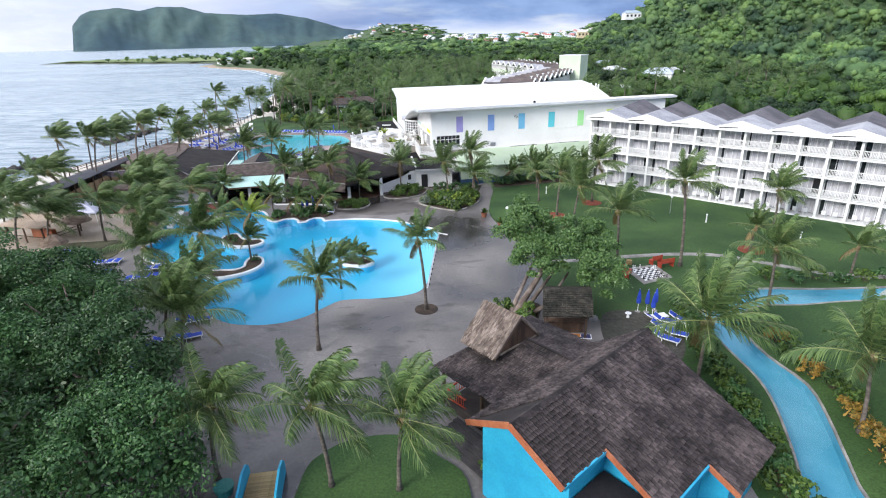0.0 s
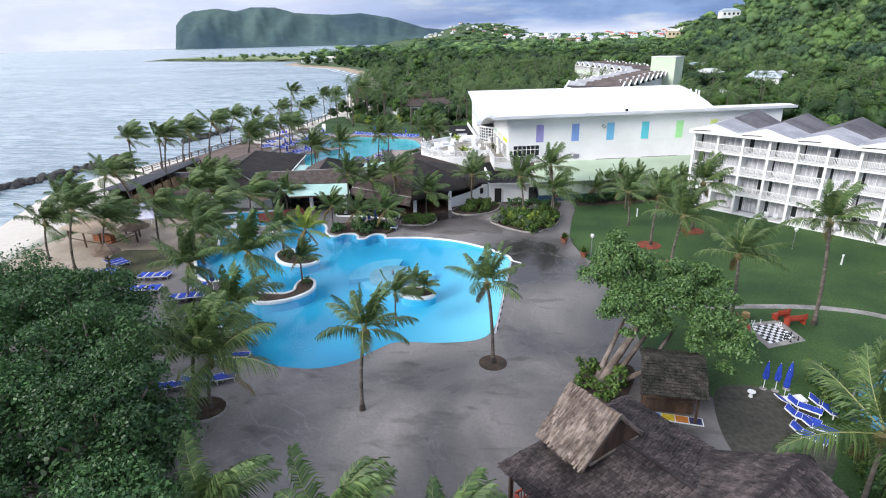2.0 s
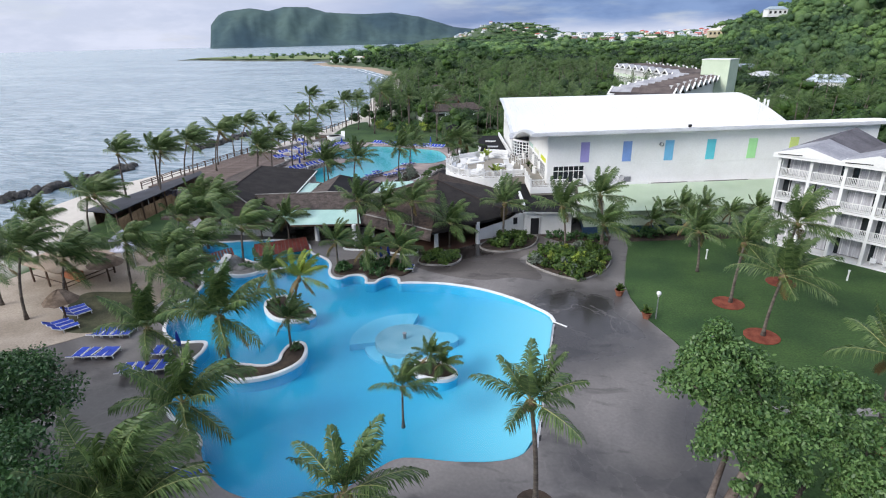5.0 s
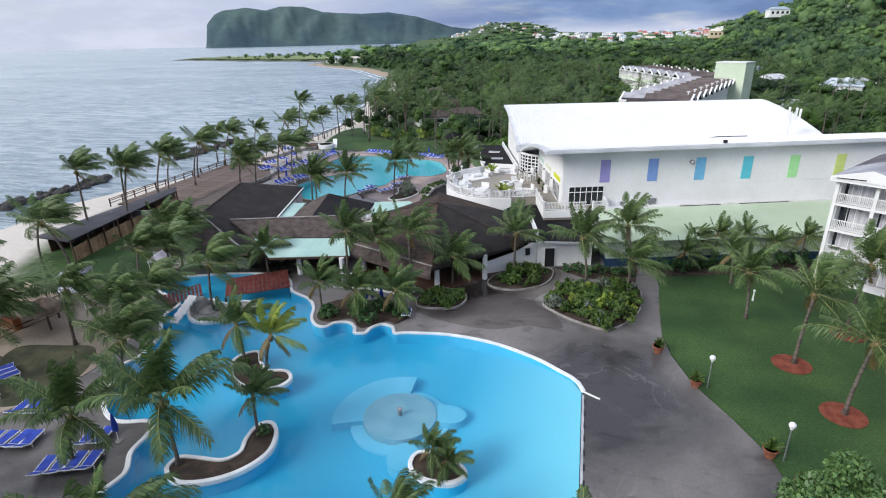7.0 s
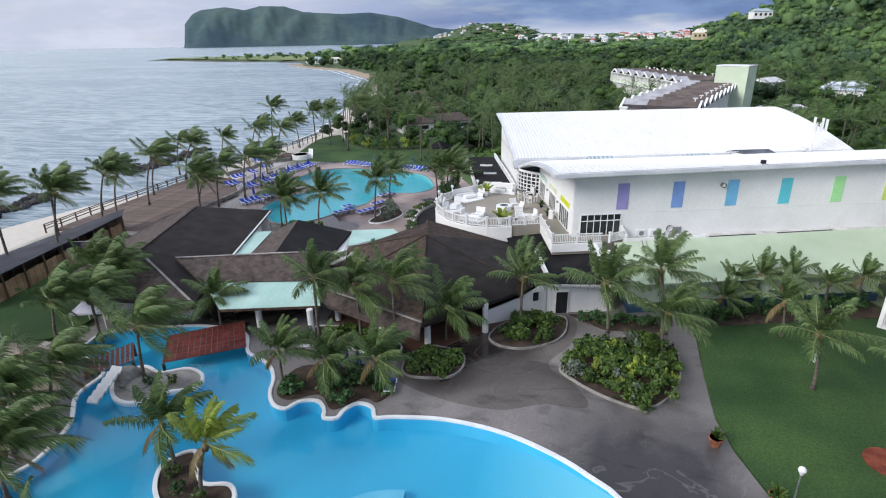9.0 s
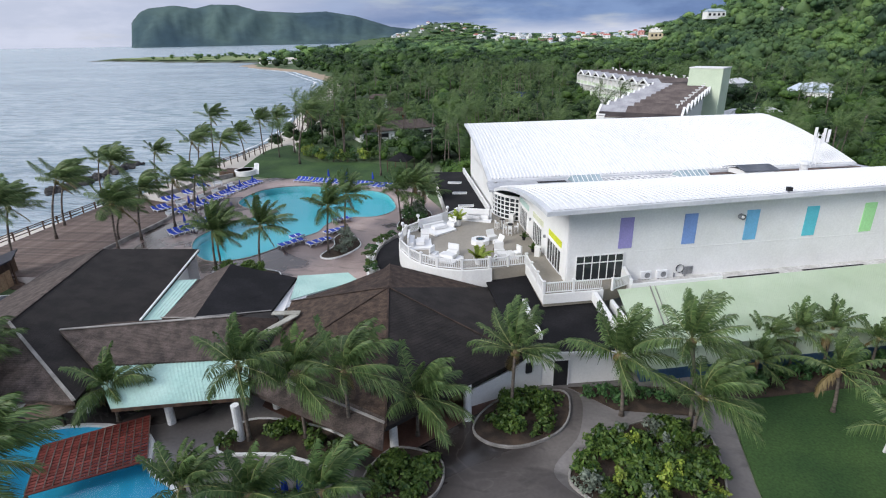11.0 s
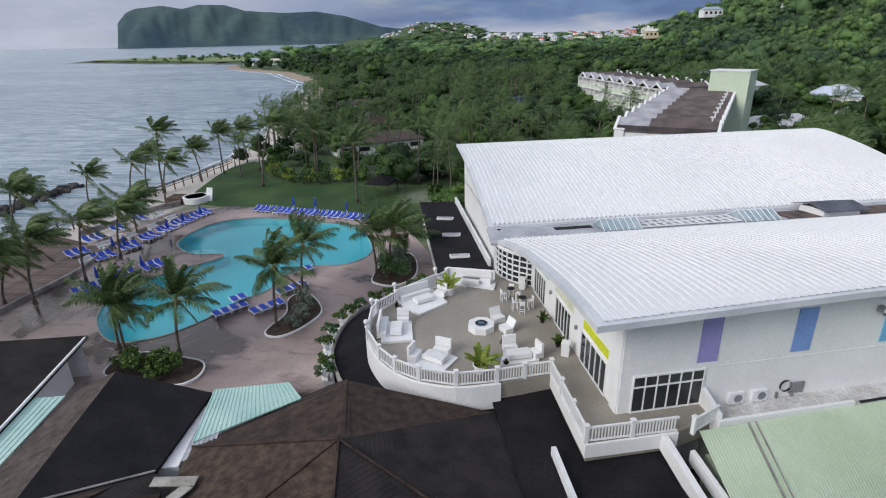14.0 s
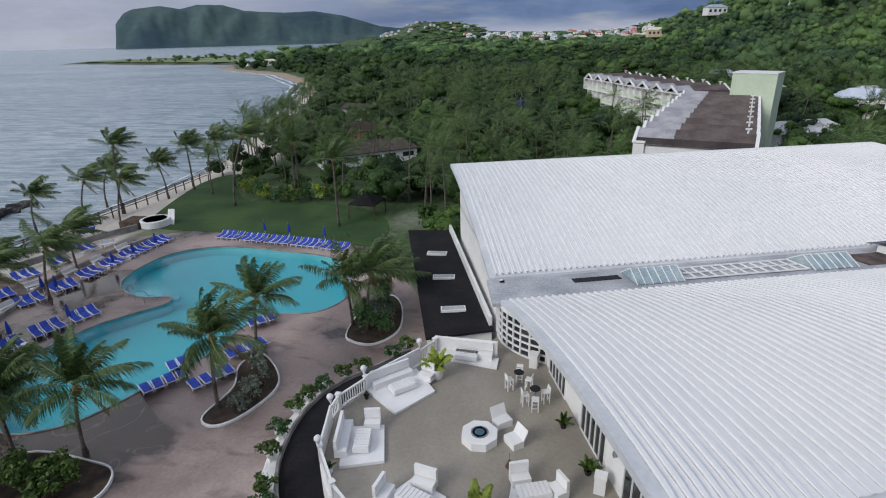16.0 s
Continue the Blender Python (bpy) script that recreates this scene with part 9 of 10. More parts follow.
def lounge_set(quad, deg, label, seats):
    """A low white platform with a slatted table and moulded benches."""
    cx, cy = sum(p[0] for p in quad) / 4, sum(p[1] for p in quad) / 4
    t = thing("lounge_platform", pose(cx, cy, 4.4), label, "seating platform", "lounge platforms")
    part("platform", Shape().prism(ccw([(x - cx, y - cy) for x, y in quad]), 0.0, 0.16), TRIM, t)
    tb = part("table", Shape().box(0, 0, 0.22, 1.5, 0.8, 0.28), TRIM, t, m=pose(0, 0, 0.16, 0, 0, deg))
    for k in range(7):
        part("slat", Shape().box(-0.63 + 0.21 * k, 0, 0.38, 0.16, 0.78, 0.04), TRIM, tb)
    for x, y, L, a in seats:
        seat_block(t, x, y, 0.16, L, 0.62, 0.85, deg + a)
    return t


lounge_set([(-21.0, 107.6), (-18.6, 105.5), (-16.7, 107.7), (-18.2, 109.9)], 40, "white lounge platform with benches in the terrace corner", ((1.25, 1.2, 0.9, -62), (-0.8, 0.75, 2.6, 0)))
lounge_set([(-20.5, 101.3), (-18.4, 101.9), (-19.0, 104.5), (-21.2, 104.1)], 98, "white lounge platform with a slatted table by the railing", ((0.2, 1.35, 0.85, -90), (-1.0, 0.1, 2.4, 0)))
lounge_set([(-18.3, 99.1), (-15.9, 98.2), (-15.1, 100.0), (-16.8, 101.0)], -25, "white lounge platform with two seats at the railing", ((0.35, 0.9, 1.1, 10), (-1.35, 0.1, 1.0, 100)))
lounge_set([(-12.4, 99.3), (-9.9, 100.2), (-10.3, 101.4), (-12.2, 101.0)], 17, "white lounge platform with two seats near the doors", ((-0.6, 0.75, 0.9, 0), (1.1, 0.2, 0.8, -75)))
lounge_set([(-17.2, 111.3), (-13.2, 110.4), (-13.1, 111.5), (-17.2, 112.0)], -8, "white bench with a planter back closing the terrace", ((0.0, 0.35, 3.4, 0),))
for a, b in (((-18.1, 110.7), (-20.75, 107.45)), ((-21.95, 104.6), (-21.5, 101.6))):
    structure("terrace_screen", band([a, lerp(a, b, 0.5), b], 0.06, 0.06, 4.46, 5.55, False), TRIM, "solid white terrace screen", "screen")
structure("terrace_screen", band([(-13.2, 111.75), (-17.3, 112.15)], 0.08, 0.08, 4.4, 5.6, False), TRIM, "solid white terrace screen", "screen")
pit = thing("fire_pit", pose(-13.85, 104.05, 4.4), "octagonal white fire pit with a dark glass bowl", "fire pit")
oc = [(0.98 * math.cos(k * math.pi / 4 + 0.39), 0.98 * math.sin(k * math.pi / 4 + 0.39)) for k in range(8)]
part("body", Shape().prism(oc, 0.0, 0.46), TRIM, pit)
part("bowl", Shape().tube([(0, 0, 0.44), (0, 0, 0.50), (0, 0, 0.50), (0, 0, 0.47)], [0.46, 0.46, 0.38, 0.36], 20), METAL, pit)
part("glass_stones", Shape().ball((0, 0, 0.44), 0.37, 12, 6, 0.25), surface("blue_glass", (0.03, 0.09, 0.13), (0.06, 0.15, 0.2), 0.2, 6, 4, 0.2), pit)
for x, y, a in ((-12.75, 105.35, 35), (-12.05, 103.9, -55)):
    ch = thing("armchair", pose(x, y, 4.4, 0, 0, a), "white moulded lounge chair facing the fire pit", "chair", "lounge chairs")
    part("seat", Shape().box(0, -0.05, 0.2, 0.9, 0.65, 0.4), TRIM, ch)
    part("backrest", Shape().slab([(-0.45, 0.22, 0.4), (0.45, 0.22, 0.4), (0.45, 0.48, 0.95), (-0.45, 0.48, 0.95)], 0.16), TRIM, ch)
for cx, cy, st in ((-11.85, 108.75, ((-0.55, -0.3), (0.6, -0.2), (0.05, 0.6))), (-10.95, 107.25, ((-0.55, -0.15), (0.0, -0.6), (0.62, 0.2)))):
    tb = thing("bar_table", pose(cx, cy, 4.4), "small round dark bar table", "table", "bar tables")
    part("top", Shape().tube([(0, 0, 1.02), (0, 0, 1.06)], [0.3, 0.3], 16), DARK, tb)
    part("stem", Shape().tube([(0, 0, 0.03), (0, 0, 1.02)], [0.04, 0.04], 8), METAL, tb)
    part("base", Shape().tube([(0, 0, 0), (0, 0, 0.04)], [0.24, 0.24], 14), METAL, tb)
    for dx, dy in st:
        a = math.degrees(math.atan2(dy, dx)) - 90
        s = thing("bar_stool", pose(cx + dx, cy + dy, 4.4, 0, 0, a), "white bar stool with a low back", "stool", "bar stools")
        part("seat", Shape().box(0, 0, 0.74, 0.4, 0.4, 0.05), TRIM, s)
        part("backrest", Shape().box(0, 0.19, 0.97, 0.4, 0.04, 0.22), TRIM, s)
        for lx, ly in ((-0.17, -0.17), (0.17, -0.17), (-0.17, 0.17), (0.17, 0.17)):
            part("leg", Shape().box(lx, ly, 0.36 if ly < 0 else 0.5, 0.045, 0.045, 0.72 if ly < 0 else 1.0), TRIM, s)
        part("foot_rest", Shape().box(0, -0.17, 0.25, 0.34, 0.03, 0.03).box(0, 0.17, 0.25, 0.34, 0.03, 0.03), TRIM, s)
for x, y, d, lab in ((-8.2, 101.2, 75, "white litter bin against the hall wall"), (-10.9, 111.0, 75, "white cabinet beside the corner window")):
    b = thing("litter_bin", pose(x, y, 4.4, 0, 0, d), lab, "bin")
    part("body", Shape().box(0, 0, 0.45, 0.5, 0.5, 0.9), TRIM, b)
    part("lid", Shape().box(0, 0, 0.93, 0.56, 0.56, 0.08), TRIM, b)
    part("slot", Shape().box(0, -0.255, 0.72, 0.3, 0.012, 0.14), DARK, b)
torch = thing("patio_stand", pose(-12.3, 102.3, 4.4), "dark bronze stand with a cone base", "stand")
part("base", Shape().tube([(0, 0, 0), (0, 0, 0.3), (0, 0, 0.42)], [0.2, 0.08, 0.04], 12), WOOD, torch)
part("rod", Shape().tube([(0, 0, 0.4), (0, 0, 0.9)], [0.025, 0.02], 6), METAL, torch)
# white urn planters along the curved roof's kerb
URN = Shape().tube([(0, 0, 0), (0, 0, 0.12), (0, 0, 0.2), (0, 0, 0.6), (0, 0, 0.62), (0, 0, 0.55)], [0.24, 0.22, 0.2, 0.42, 0.4, 0.36], 4).mesh("urn", TRIM)
TUFTS = [array_mesh("plant", leaf_cloud(np.random.default_rng(70 + k), bumpy(np.random.default_rng(80 + k), 0, 0, 0.85, 0.65, 0.5, 6), 320, 0.2), 6, m) for k, m in enumerate((SHRUB, LEAF, SHRUB))]
mk = spline([(-19.9, 115.6), (-22.0, 113.2), (-24.0, 111.2), (-25.2, 109.2), (-25.75, 106.6), (-25.4, 103.2), (-24.3, 100.4)], False, 4)
structure("planter_ledge", band(mk, 0.5, 0.32, 0.0, 1.95, False), KERB, "curved white planter ledge", "ledge")
for k in range(11):
    x, y = mk[round(k * (len(mk) - 1) / 10)]
    u = thing("urn_planter", pose(x, y, 1.95, 0, 0, 45 + 17 * k), "white tapered planter with leafy plants", "planter", "urn planters")
    part("urn", URN, None, u)
    part("plant", TUFTS[k % 3], None, u)
# solid black bars stand in for the shaded gap under the ledge
for a, b in (((7.7, 97.95), (12.4, 99.5)), ((14.6, 100.25), (20.4, 102.15))):
    structure("roof_joint", Shape().beam((*a, 4.39), (*b, 4.39), 0.16, 0.05), DARK, "black bar painted as the dark gap above the green metal roof", "roof joint")
# air-conditioning units on the plant ledge
for k, (x, y) in enumerate(((0.9, 97.55), (2.3, 97.95))):
    a = thing("air_conditioner", pose(x, y, 4.1, 0, 0, 17), "grey-white air-conditioning unit on the ledge", "air conditioner", "air conditioners")
    part("case", Shape().box(0, 0, 0.42, 0.95, 0.4, 0.7), PLASTIC, a)
    part("fan_grille", Shape().tube([(0.1, -0.2, 0.42), (0.1, -0.215, 0.42)], [0.26, 0.26], 16), METAL, a)
    part("foot", Shape().box(-0.3, 0, 0.04, 0.08, 0.4, 0.08).box(0.3, 0, 0.04, 0.08, 0.4, 0.08), METAL, a)
fan = thing("roof_fan", pose(3.9, 98.5, 4.1, 0, 0, 17), "large round extractor fan on the ledge", "fan")
part("ring", Shape().tube([(0, 0.15, 0.75), (0, -0.15, 0.75)], [0.36, 0.36], 20, False), DARK, fan)
part("case", Shape().box(0.75, 0.1, 0.55, 0.9, 0.45, 0.7), METAL, fan)
part("frame", Shape().box(-0.5, 0, 0.2, 0.06, 0.4, 0.4).box(0.5, 0, 0.2, 0.06, 0.4, 0.4), METAL, fan)
vent = thing("wall_fan", pose(on_south(15.1)[0] + 0.1, on_south(15.1)[1] - 0.25, 9.3, 0, 0, 17), "round dark wall fan with a metal cage", "fan")
part("ring", Shape().tube([(0, 0.2, 0), (0, -0.2, 0)], [0.24, 0.24], 18, False), METAL, vent)
part("hub", Shape().ball((0, -0.1, 0), 0.15, 10, 6), TRIM, vent)
part("arm", Shape().box(0, 0.2, 0, 0.1, 0.3, 0.1), METAL, vent)

# ---- pool bridge lattice, slide, kiosk ----
def lattice(name, quad, z, n, m, label):
    t = building(name, (sum(p[0] for p in quad) / 4, sum(p[1] for p in quad) / 4, 0), label, "bridge")
    for i in range(n + 1):
        a, b = lerp(quad[0], quad[1], i / n), lerp(quad[3], quad[2], i / n)
        wpart("beam", Shape().beam((*a, z + 0.13), (*b, z + 0.13), 0.06, 0.04), DECK, t)
    for j in range(m + 1):
        a, b = lerp(quad[0], quad[3], j / m), lerp(quad[1], quad[2], j / m)
        wpart("slat", Shape().beam((*a, z + 0.09), (*b, z + 0.09), 0.22, 0.05), REDWOOD, t)
    for p in quad:
        wpart("post", Shape().tube([(*p, -1.1), (*p, z - 0.06)], [0.12, 0.12], 8), WOOD, t)
    return t


lattice("lattice_bridge", [(-37.0, 72.6), (-31.8, 76.0), (-34.3, 79.8), (-39.3, 76.2)], 0.14, 14, 15, "red-brown slatted timber bridge over the pool")
lattice("lattice_bridge", [(-43.2, 71.6), (-41.5, 69.8), (-39.5, 72.3), (-41.5, 74.6)], 0.14, 8, 9, "red-brown slatted timber bridge over the pool")
slide = thing("water_slide", pose(-38.1, 69.6, 0.0), "short white moulded water chute on the island", "slide")
sl = Shape()
for k in range(6):
    x0, z0, x1, z1 = -0.15 * k, 1.7 - 0.3 * k, -0.15 * (k + 1), 1.7 - 0.3 * (k + 1)
    sl.slab([(x0 - 0.45, -0.35 * k, z0), (x0 - 0.45, -0.35 * (k + 1), z1), (x0 + 0.45, -0.35 * (k + 1), z1), (x0 + 0.45, -0.35 * k, z0)][::-1], 0.15)
part("chute", sl, KERB, slide)
part("rock_base", Shape().ball((0.2, 0.5, 0.3), 1.0, 9, 6, 1.0).ball((1.2, 0.2, 0.0), 0.9, 8, 5, 0.7).ball((-0.8, 0.8, 0.0), 0.8, 8, 5, 0.8), STONE, slide)


def palapa(x, y, r, h, label, rise_by=1.1):
    p = thing("palapa", pose(x, y, 0), label, "sun shelter", "palapas")
    part("post", Shape().tube([(0, 0, 0), (0, 0, h + 0.6)], [0.1, 0.08], 8), WOOD, p)
    s = Shape()
    for k, (rr, zz) in enumerate(((r, h), (r * 0.7, h + rise_by * 0.42), (r * 0.36, h + rise_by * 0.78), (0.05, h + rise_by))):
        s.v += [(rr * math.cos(a * math.pi / 9) * (1 + 0.05 * (a % 2)), rr * math.sin(a * math.pi / 9) * (1 + 0.05 * (a % 2)), zz + 0.05 * (a % 3)) for a in range(18)]
    s.f = [(q * 18 + a, q * 18 + (a + 1) % 18, q * 18 + 18 + (a + 1) % 18, q * 18 + 18 + a) for q in range(3) for a in range(18)]
    part("thatch", s, THATCH, p, "frayed palm thatch")


palapa(-39.6, 78.4, 1.9, 2.0, "small thatched kiosk roof by the pool bridge")
palapa(-45.2, 55.6, 1.4, 2.1, "thatched beach parasol over the blue loungers")
palapa(-48.6, 63.8, 1.7, 2.0, "thatched beach parasol on the sand")
palapa(-44.4, 68.6, 1.5, 1.9, "thatched beach parasol on the sand")

# ---- beach side ----
bar = building("beach_bar", (-53, 63.5, 0), "tan-roofed beach bar with open timber sides", "bar")
wpart("roof", Shape().slab([(-57.2, 61.5, 2.3), (-50.6, 60.2, 2.3), (-49.8, 63.8, 2.75), (-56.2, 65.4, 2.75)], 0.12).slab([(-56.2, 65.42, 2.75), (-49.8, 63.82, 2.75), (-49.4, 66.0, 2.3), (-55.6, 67.8, 2.3)], 0.12), surface("tan_canvas", (0.33, 0.25, 0.18), (0.44, 0.34, 0.26), 0.8, 0.6, 14, 0.1), bar, "tan canvas roof")
for x, y in ((-56.6, 62.0), (-50.9, 60.8), (-49.9, 65.8), (-55.4, 67.2), (-53.8, 61.4), (-52.6, 66.5)):
    wpart("post", Shape().box(x, y, 1.15, 0.14, 0.14, 2.3), WOOD, bar)
wpart("counter", Shape().box(-53.2, 63.6, 0.55, 3.4, 0.6, 1.1, -0.22), ORANGE, bar)
wpart("low_rail", Shape().beam((-50.9, 60.8, 0.9), (-49.9, 65.8, 0.9), 0.08, 0.08).beam((-50.9, 60.8, 0.5), (-49.9, 65.8, 0.5), 0.06, 0.06).beam((-56.6, 62.0, 0.9), (-50.9, 60.8, 0.9), 0.08, 0.08), WOOD, bar)
LILAC = surface("pale_lilac_canvas", (0.42, 0.42, 0.52), (0.58, 0.58, 0.68), 0.7, 1, 10, 0.05)
for x, y, w in ((-50.4, 68.4, 2.6), (-47.2, 77.0, 2.8), (-53.6, 71.4, 2.4)):
    t = thing("peaked_tent", pose(x, y, 0, 0, 0, 20), "small pale peaked canvas tent", "tent", "peaked tents")
    part("canopy", Shape().face((-w / 2, -w / 2, 2.0), (w / 2, -w / 2, 2.0), (0, 0, 2.9)).face((w / 2, -w / 2, 2.0), (w / 2, w / 2, 2.0), (0, 0, 2.9)).face((w / 2, w / 2, 2.0), (-w / 2, w / 2, 2.0), (0, 0, 2.9)).face((-w / 2, w / 2, 2.0), (-w / 2, -w / 2, 2.0), (0, 0, 2.9)).box(0, 0, 1.9, w, w, 0.2), LILAC, t)
    for sx in (-1, 1):
        for sy in (-1, 1):
            part("pole", Shape().tube([(sx * w * 0.47, sy * w * 0.47, 0), (sx * w * 0.47, sy * w * 0.47, 1.9)], [0.04, 0.04], 6), PLASTIC, t)
shed = building("beach_shed", (-64, 90, -0.2), "long low shed with a dark roof behind the beach", "shed")
wpart("roof", Shape().slab([(-67.0, 78.5, 2.3), (-60.2, 77.0, 2.75), (-63.2, 98.6, 2.75), (-66.6, 102.6, 2.3)], 0.14), surface("blue_black_roof", (0.018, 0.02, 0.032), (0.04, 0.042, 0.06), 0.7, 0.4, 14, 0.15), shed, "blue-black felt roof")
for k in range(26):
    a, b = lerp((-60.4, 77.4), (-63.3, 98.2), k / 26), lerp((-60.4, 77.4), (-63.3, 98.2), (k + 0.94) / 26)
    wpart("board", Shape().slab([(*a, 1.75), (a[0] - 0.06, a[1], 1.75), (b[0] - 0.06, b[1], 1.75 + 0.05 * (k % 3)), (*b, 1.75 + 0.05 * (k % 3))], 1.95), surface("tan_boards", (0.22, 0.14, 0.08), (0.34, 0.23, 0.14), 0.8, 1, 10, 0.15) if k == 0 else bpy.data.materials["tan_boards"], shed)
for k in range(9):
    a = lerp((-60.3, 77.3), (-63.2, 98.4), k / 8)
    wpart("post", Shape().box(a[0] + 0.05, a[1], 1.25, 0.14, 0.14, 2.9), WOOD, shed)
wpart("back_wall", Shape().beam((-66.4, 79.5, 1.0), (-66.3, 101.6, 1.0), 0.12, 2.4), WOOD, shed)
net = thing("volleyball_net", pose(-60.4, 90.4, -0.05), "sagging volleyball net between two posts", "net")
na, nb = Vector((-5.4, -1.7)), Vector((5.4, 1.6))
for p in (na, nb):
    part("post", Shape().tube([(p.x, p.y, 0), (p.x, p.y, 2.5)], [0.06, 0.05], 8), PLASTIC, net)
mesh_net = Shape()
for k in range(56):
    q = lerp(na, nb, k / 55)
    mesh_net.box(q[0], q[1], 1.95, 0.07, 0.03, 0.9)
for k in range(7):
    mesh_net.beam((*na, 1.5 + 0.15 * k), (*nb, 1.5 + 0.15 * k), 0.03, 0.06)
tagged(part("netting", mesh_net, surface("net_cord", (0.10, 0.09, 0.14), (0.18, 0.17, 0.24), 0.8, 2, 6, 0), net), kind="stuff")
part("tape", Shape().beam((*na, 2.42), (*nb, 2.42), 0.03, 0.09), PLASTIC, net)
FENCE = [(-75.6, 98), (-76.0, 106), (-75.6, 120), (-75.0, 134), (-73.4, 148), (-71.6, 162), (-70.6, 176)]
fence = building("beach_fence", (-75, 130, -0.3), "weathered post-and-rail fence above the beach", "fence")
for a, b in zip(FENCE, FENCE[1:]):
    n = round(math.dist(a, b) / 2.3)
    for k in range(n):
        p = lerp(a, b, k / n)
        wpart("post", Shape().box(p[0], p[1], -0.1, 0.15, 0.15, 2.4), WOOD, fence)
    for z in (0.35, 0.75, 1.0):
        wpart("rail", Shape().beam((*a, z), (*b, z), 0.06, 0.11), WOOD, fence)
deck = structure("beach_deck", Shape().prism(ccw([(-75.2, 99), (-58, 96.5), (-60.5, 104), (-60.8, 127), (-75.0, 132)]), -1.6, -0.02), WOOD, "dark frame under the beach boardwalk", "deck")
BOARD = Shape().box(0, 0, 0.02, 14.6, 0.36, 0.05).mesh("plank", DECK)
for k in range(72):
    part("plank", BOARD, None, deck, m=pose(-67.9 - 0.004 * k, 100.2 + 0.39 * k, 0, 0, 0, 1.5))
for nm, pts, h in (("a", [(-60.6, 103), (-60.4, 112), (-60.2, 120.4), (-62.1, 128.9), (-61.4, 137.2), (-59.2, 142.4)], 0.5), ("b", [(-69.5, 131.5), (-67.8, 136.5), (-67.4, 141), (-64.2, 146.4)], 0.7)):
    structure("low_wall_" + nm, band(spline(pts, False, 4), 0.16, 0.16, -0.1, h, False), STONE, "low stone wall beside the boardwalk", "wall")
for k, (x, y, a) in enumerate(((-61.4, 131.0, 80), (-60.9, 134.6, 84), (-62.6, 127.4, 60), (-60.4, 138.4, 75), (-63.4, 139.6, 40), (-61.2, 122.6, 85))):
    b = thing("white_bench", pose(x, y, 0, 0, 0, a), "white concrete bench along the low wall", "bench", "white benches")
    part("seat", Shape().box(0, 0, 0.42, 1.6, 0.5, 0.1), KERB, b)
    part("leg", Shape().box(-0.6, 0, 0.19, 0.2, 0.42, 0.38), KERB, b)
    part("leg", Shape().box(0.6, 0, 0.19, 0.2, 0.42, 0.38), KERB, b)
    part("backrest", Shape().box(0, 0.22, 0.66, 1.6, 0.1, 0.4), KERB, b)
spa = thing("spa_tub", pose(-62.6, 148.2, 0), "raised round whirlpool with a timber rim", "whirlpool")
part("wall", Shape().tube([(0, 0, 0), (0, 0, 0.9), (0, 0, 0.95), (0, 0, 0.95), (0, 0, 0.6)], [2.0, 2.0, 1.95, 1.6, 1.55], 24), KERB, spa)
part("water", Shape().tube([(0, 0, 0.68), (0, 0, 0.7)], [1.56, 1.56], 24), BASIN2, spa)
part("deck", Shape().box(-2.8, -0.3, 0.45, 3.0, 3.0, 0.9), WOOD, spa)
part("chute", Shape().slab([(1.4, 0.4, 0.1), (2.6, 0.2, 0.1), (2.2, 1.6, 1.9), (1.2, 1.6, 1.9)], 0.2), KERB, spa, "white chute")
rail3 = thing("pool_rail", pose(-52.3, 127.2, 0), "curved steel handrails into the lagoon pool", "handrail")
for k in (0, 0.7):
    part("hoop", Shape().tube([(k, 0, 0), (k, 0, 0.75), (k + 0.2, 0.3, 0.85), (k + 0.5, 0.6, 0.6), (k + 0.6, 0.8, 0.0)], [0.03] * 5, 6), METAL, rail3)
gaz = building("lawn_gazebo", (-33.4, 154, 0), "small dark hipped gazebo on the lawn", "gazebo")
gc = [(-35.6, 152.2), (-31.6, 151.6), (-31.0, 155.8), (-35.0, 156.4)]
ap = (-33.3, 154.0, 3.5)
for a, b in zip(gc, gc[1:] + gc[:1]):
    wpart("roof", Shape().slab([(*a, 2.2), (*b, 2.2), ap], 0.12), BLACKROOF, gaz)
for p in gc:
    wpart("post", Shape().box(p[0] * 0.98 - 0.67, p[1] * 0.98 + 3.08, 1.1, 0.14, 0.14, 2.2), WOOD, gaz)
BREAK = [(-98.5, 76), (-97.2, 86), (-96.2, 97), (-95.0, 109), (-95.2, 117)]
rocks = building("breakwater", (-96, 97, -1.2), "breakwater of dark tumbled boulders", "breakwater")
rk = random.Random(12)
ROCKS = []
for k in range(5):
    s = Shape().ball((0, 0, 0), 1.0, 8, 6, 0.75)
    s.v = [tuple(Vector(v) * (1 + 0.35 * noise.noise(Vector(v) * 1.3 + Vector((k * 7, 0, 0))))) for v in s.v]
    ROCKS.append(s.mesh("boulder", ROCK))
for line, n in ((BREAK, 150), ([(-94.5, 136), (-94.2, 148), (-94.6, 161)], 70)):
    for k in range(n):
        t = k / n * (len(line) - 1)
        p = lerp(line[int(t)], line[int(t) + 1], t - int(t))
        part("boulder", rk.choice(ROCKS), None, rocks, m=Matrix.Translation(-rocks.location) @ pose(p[0] + rk.gauss(0, 0.9), p[1] + rk.gauss(0, 0.5), -1.15 + rk.uniform(-0.3, 0.35), rk.uniform(0, 40), rk.uniform(0, 40), rk.uniform(0, 360)) @ Matrix.Scale(rk.uniform(0.45, 1.15), 4))

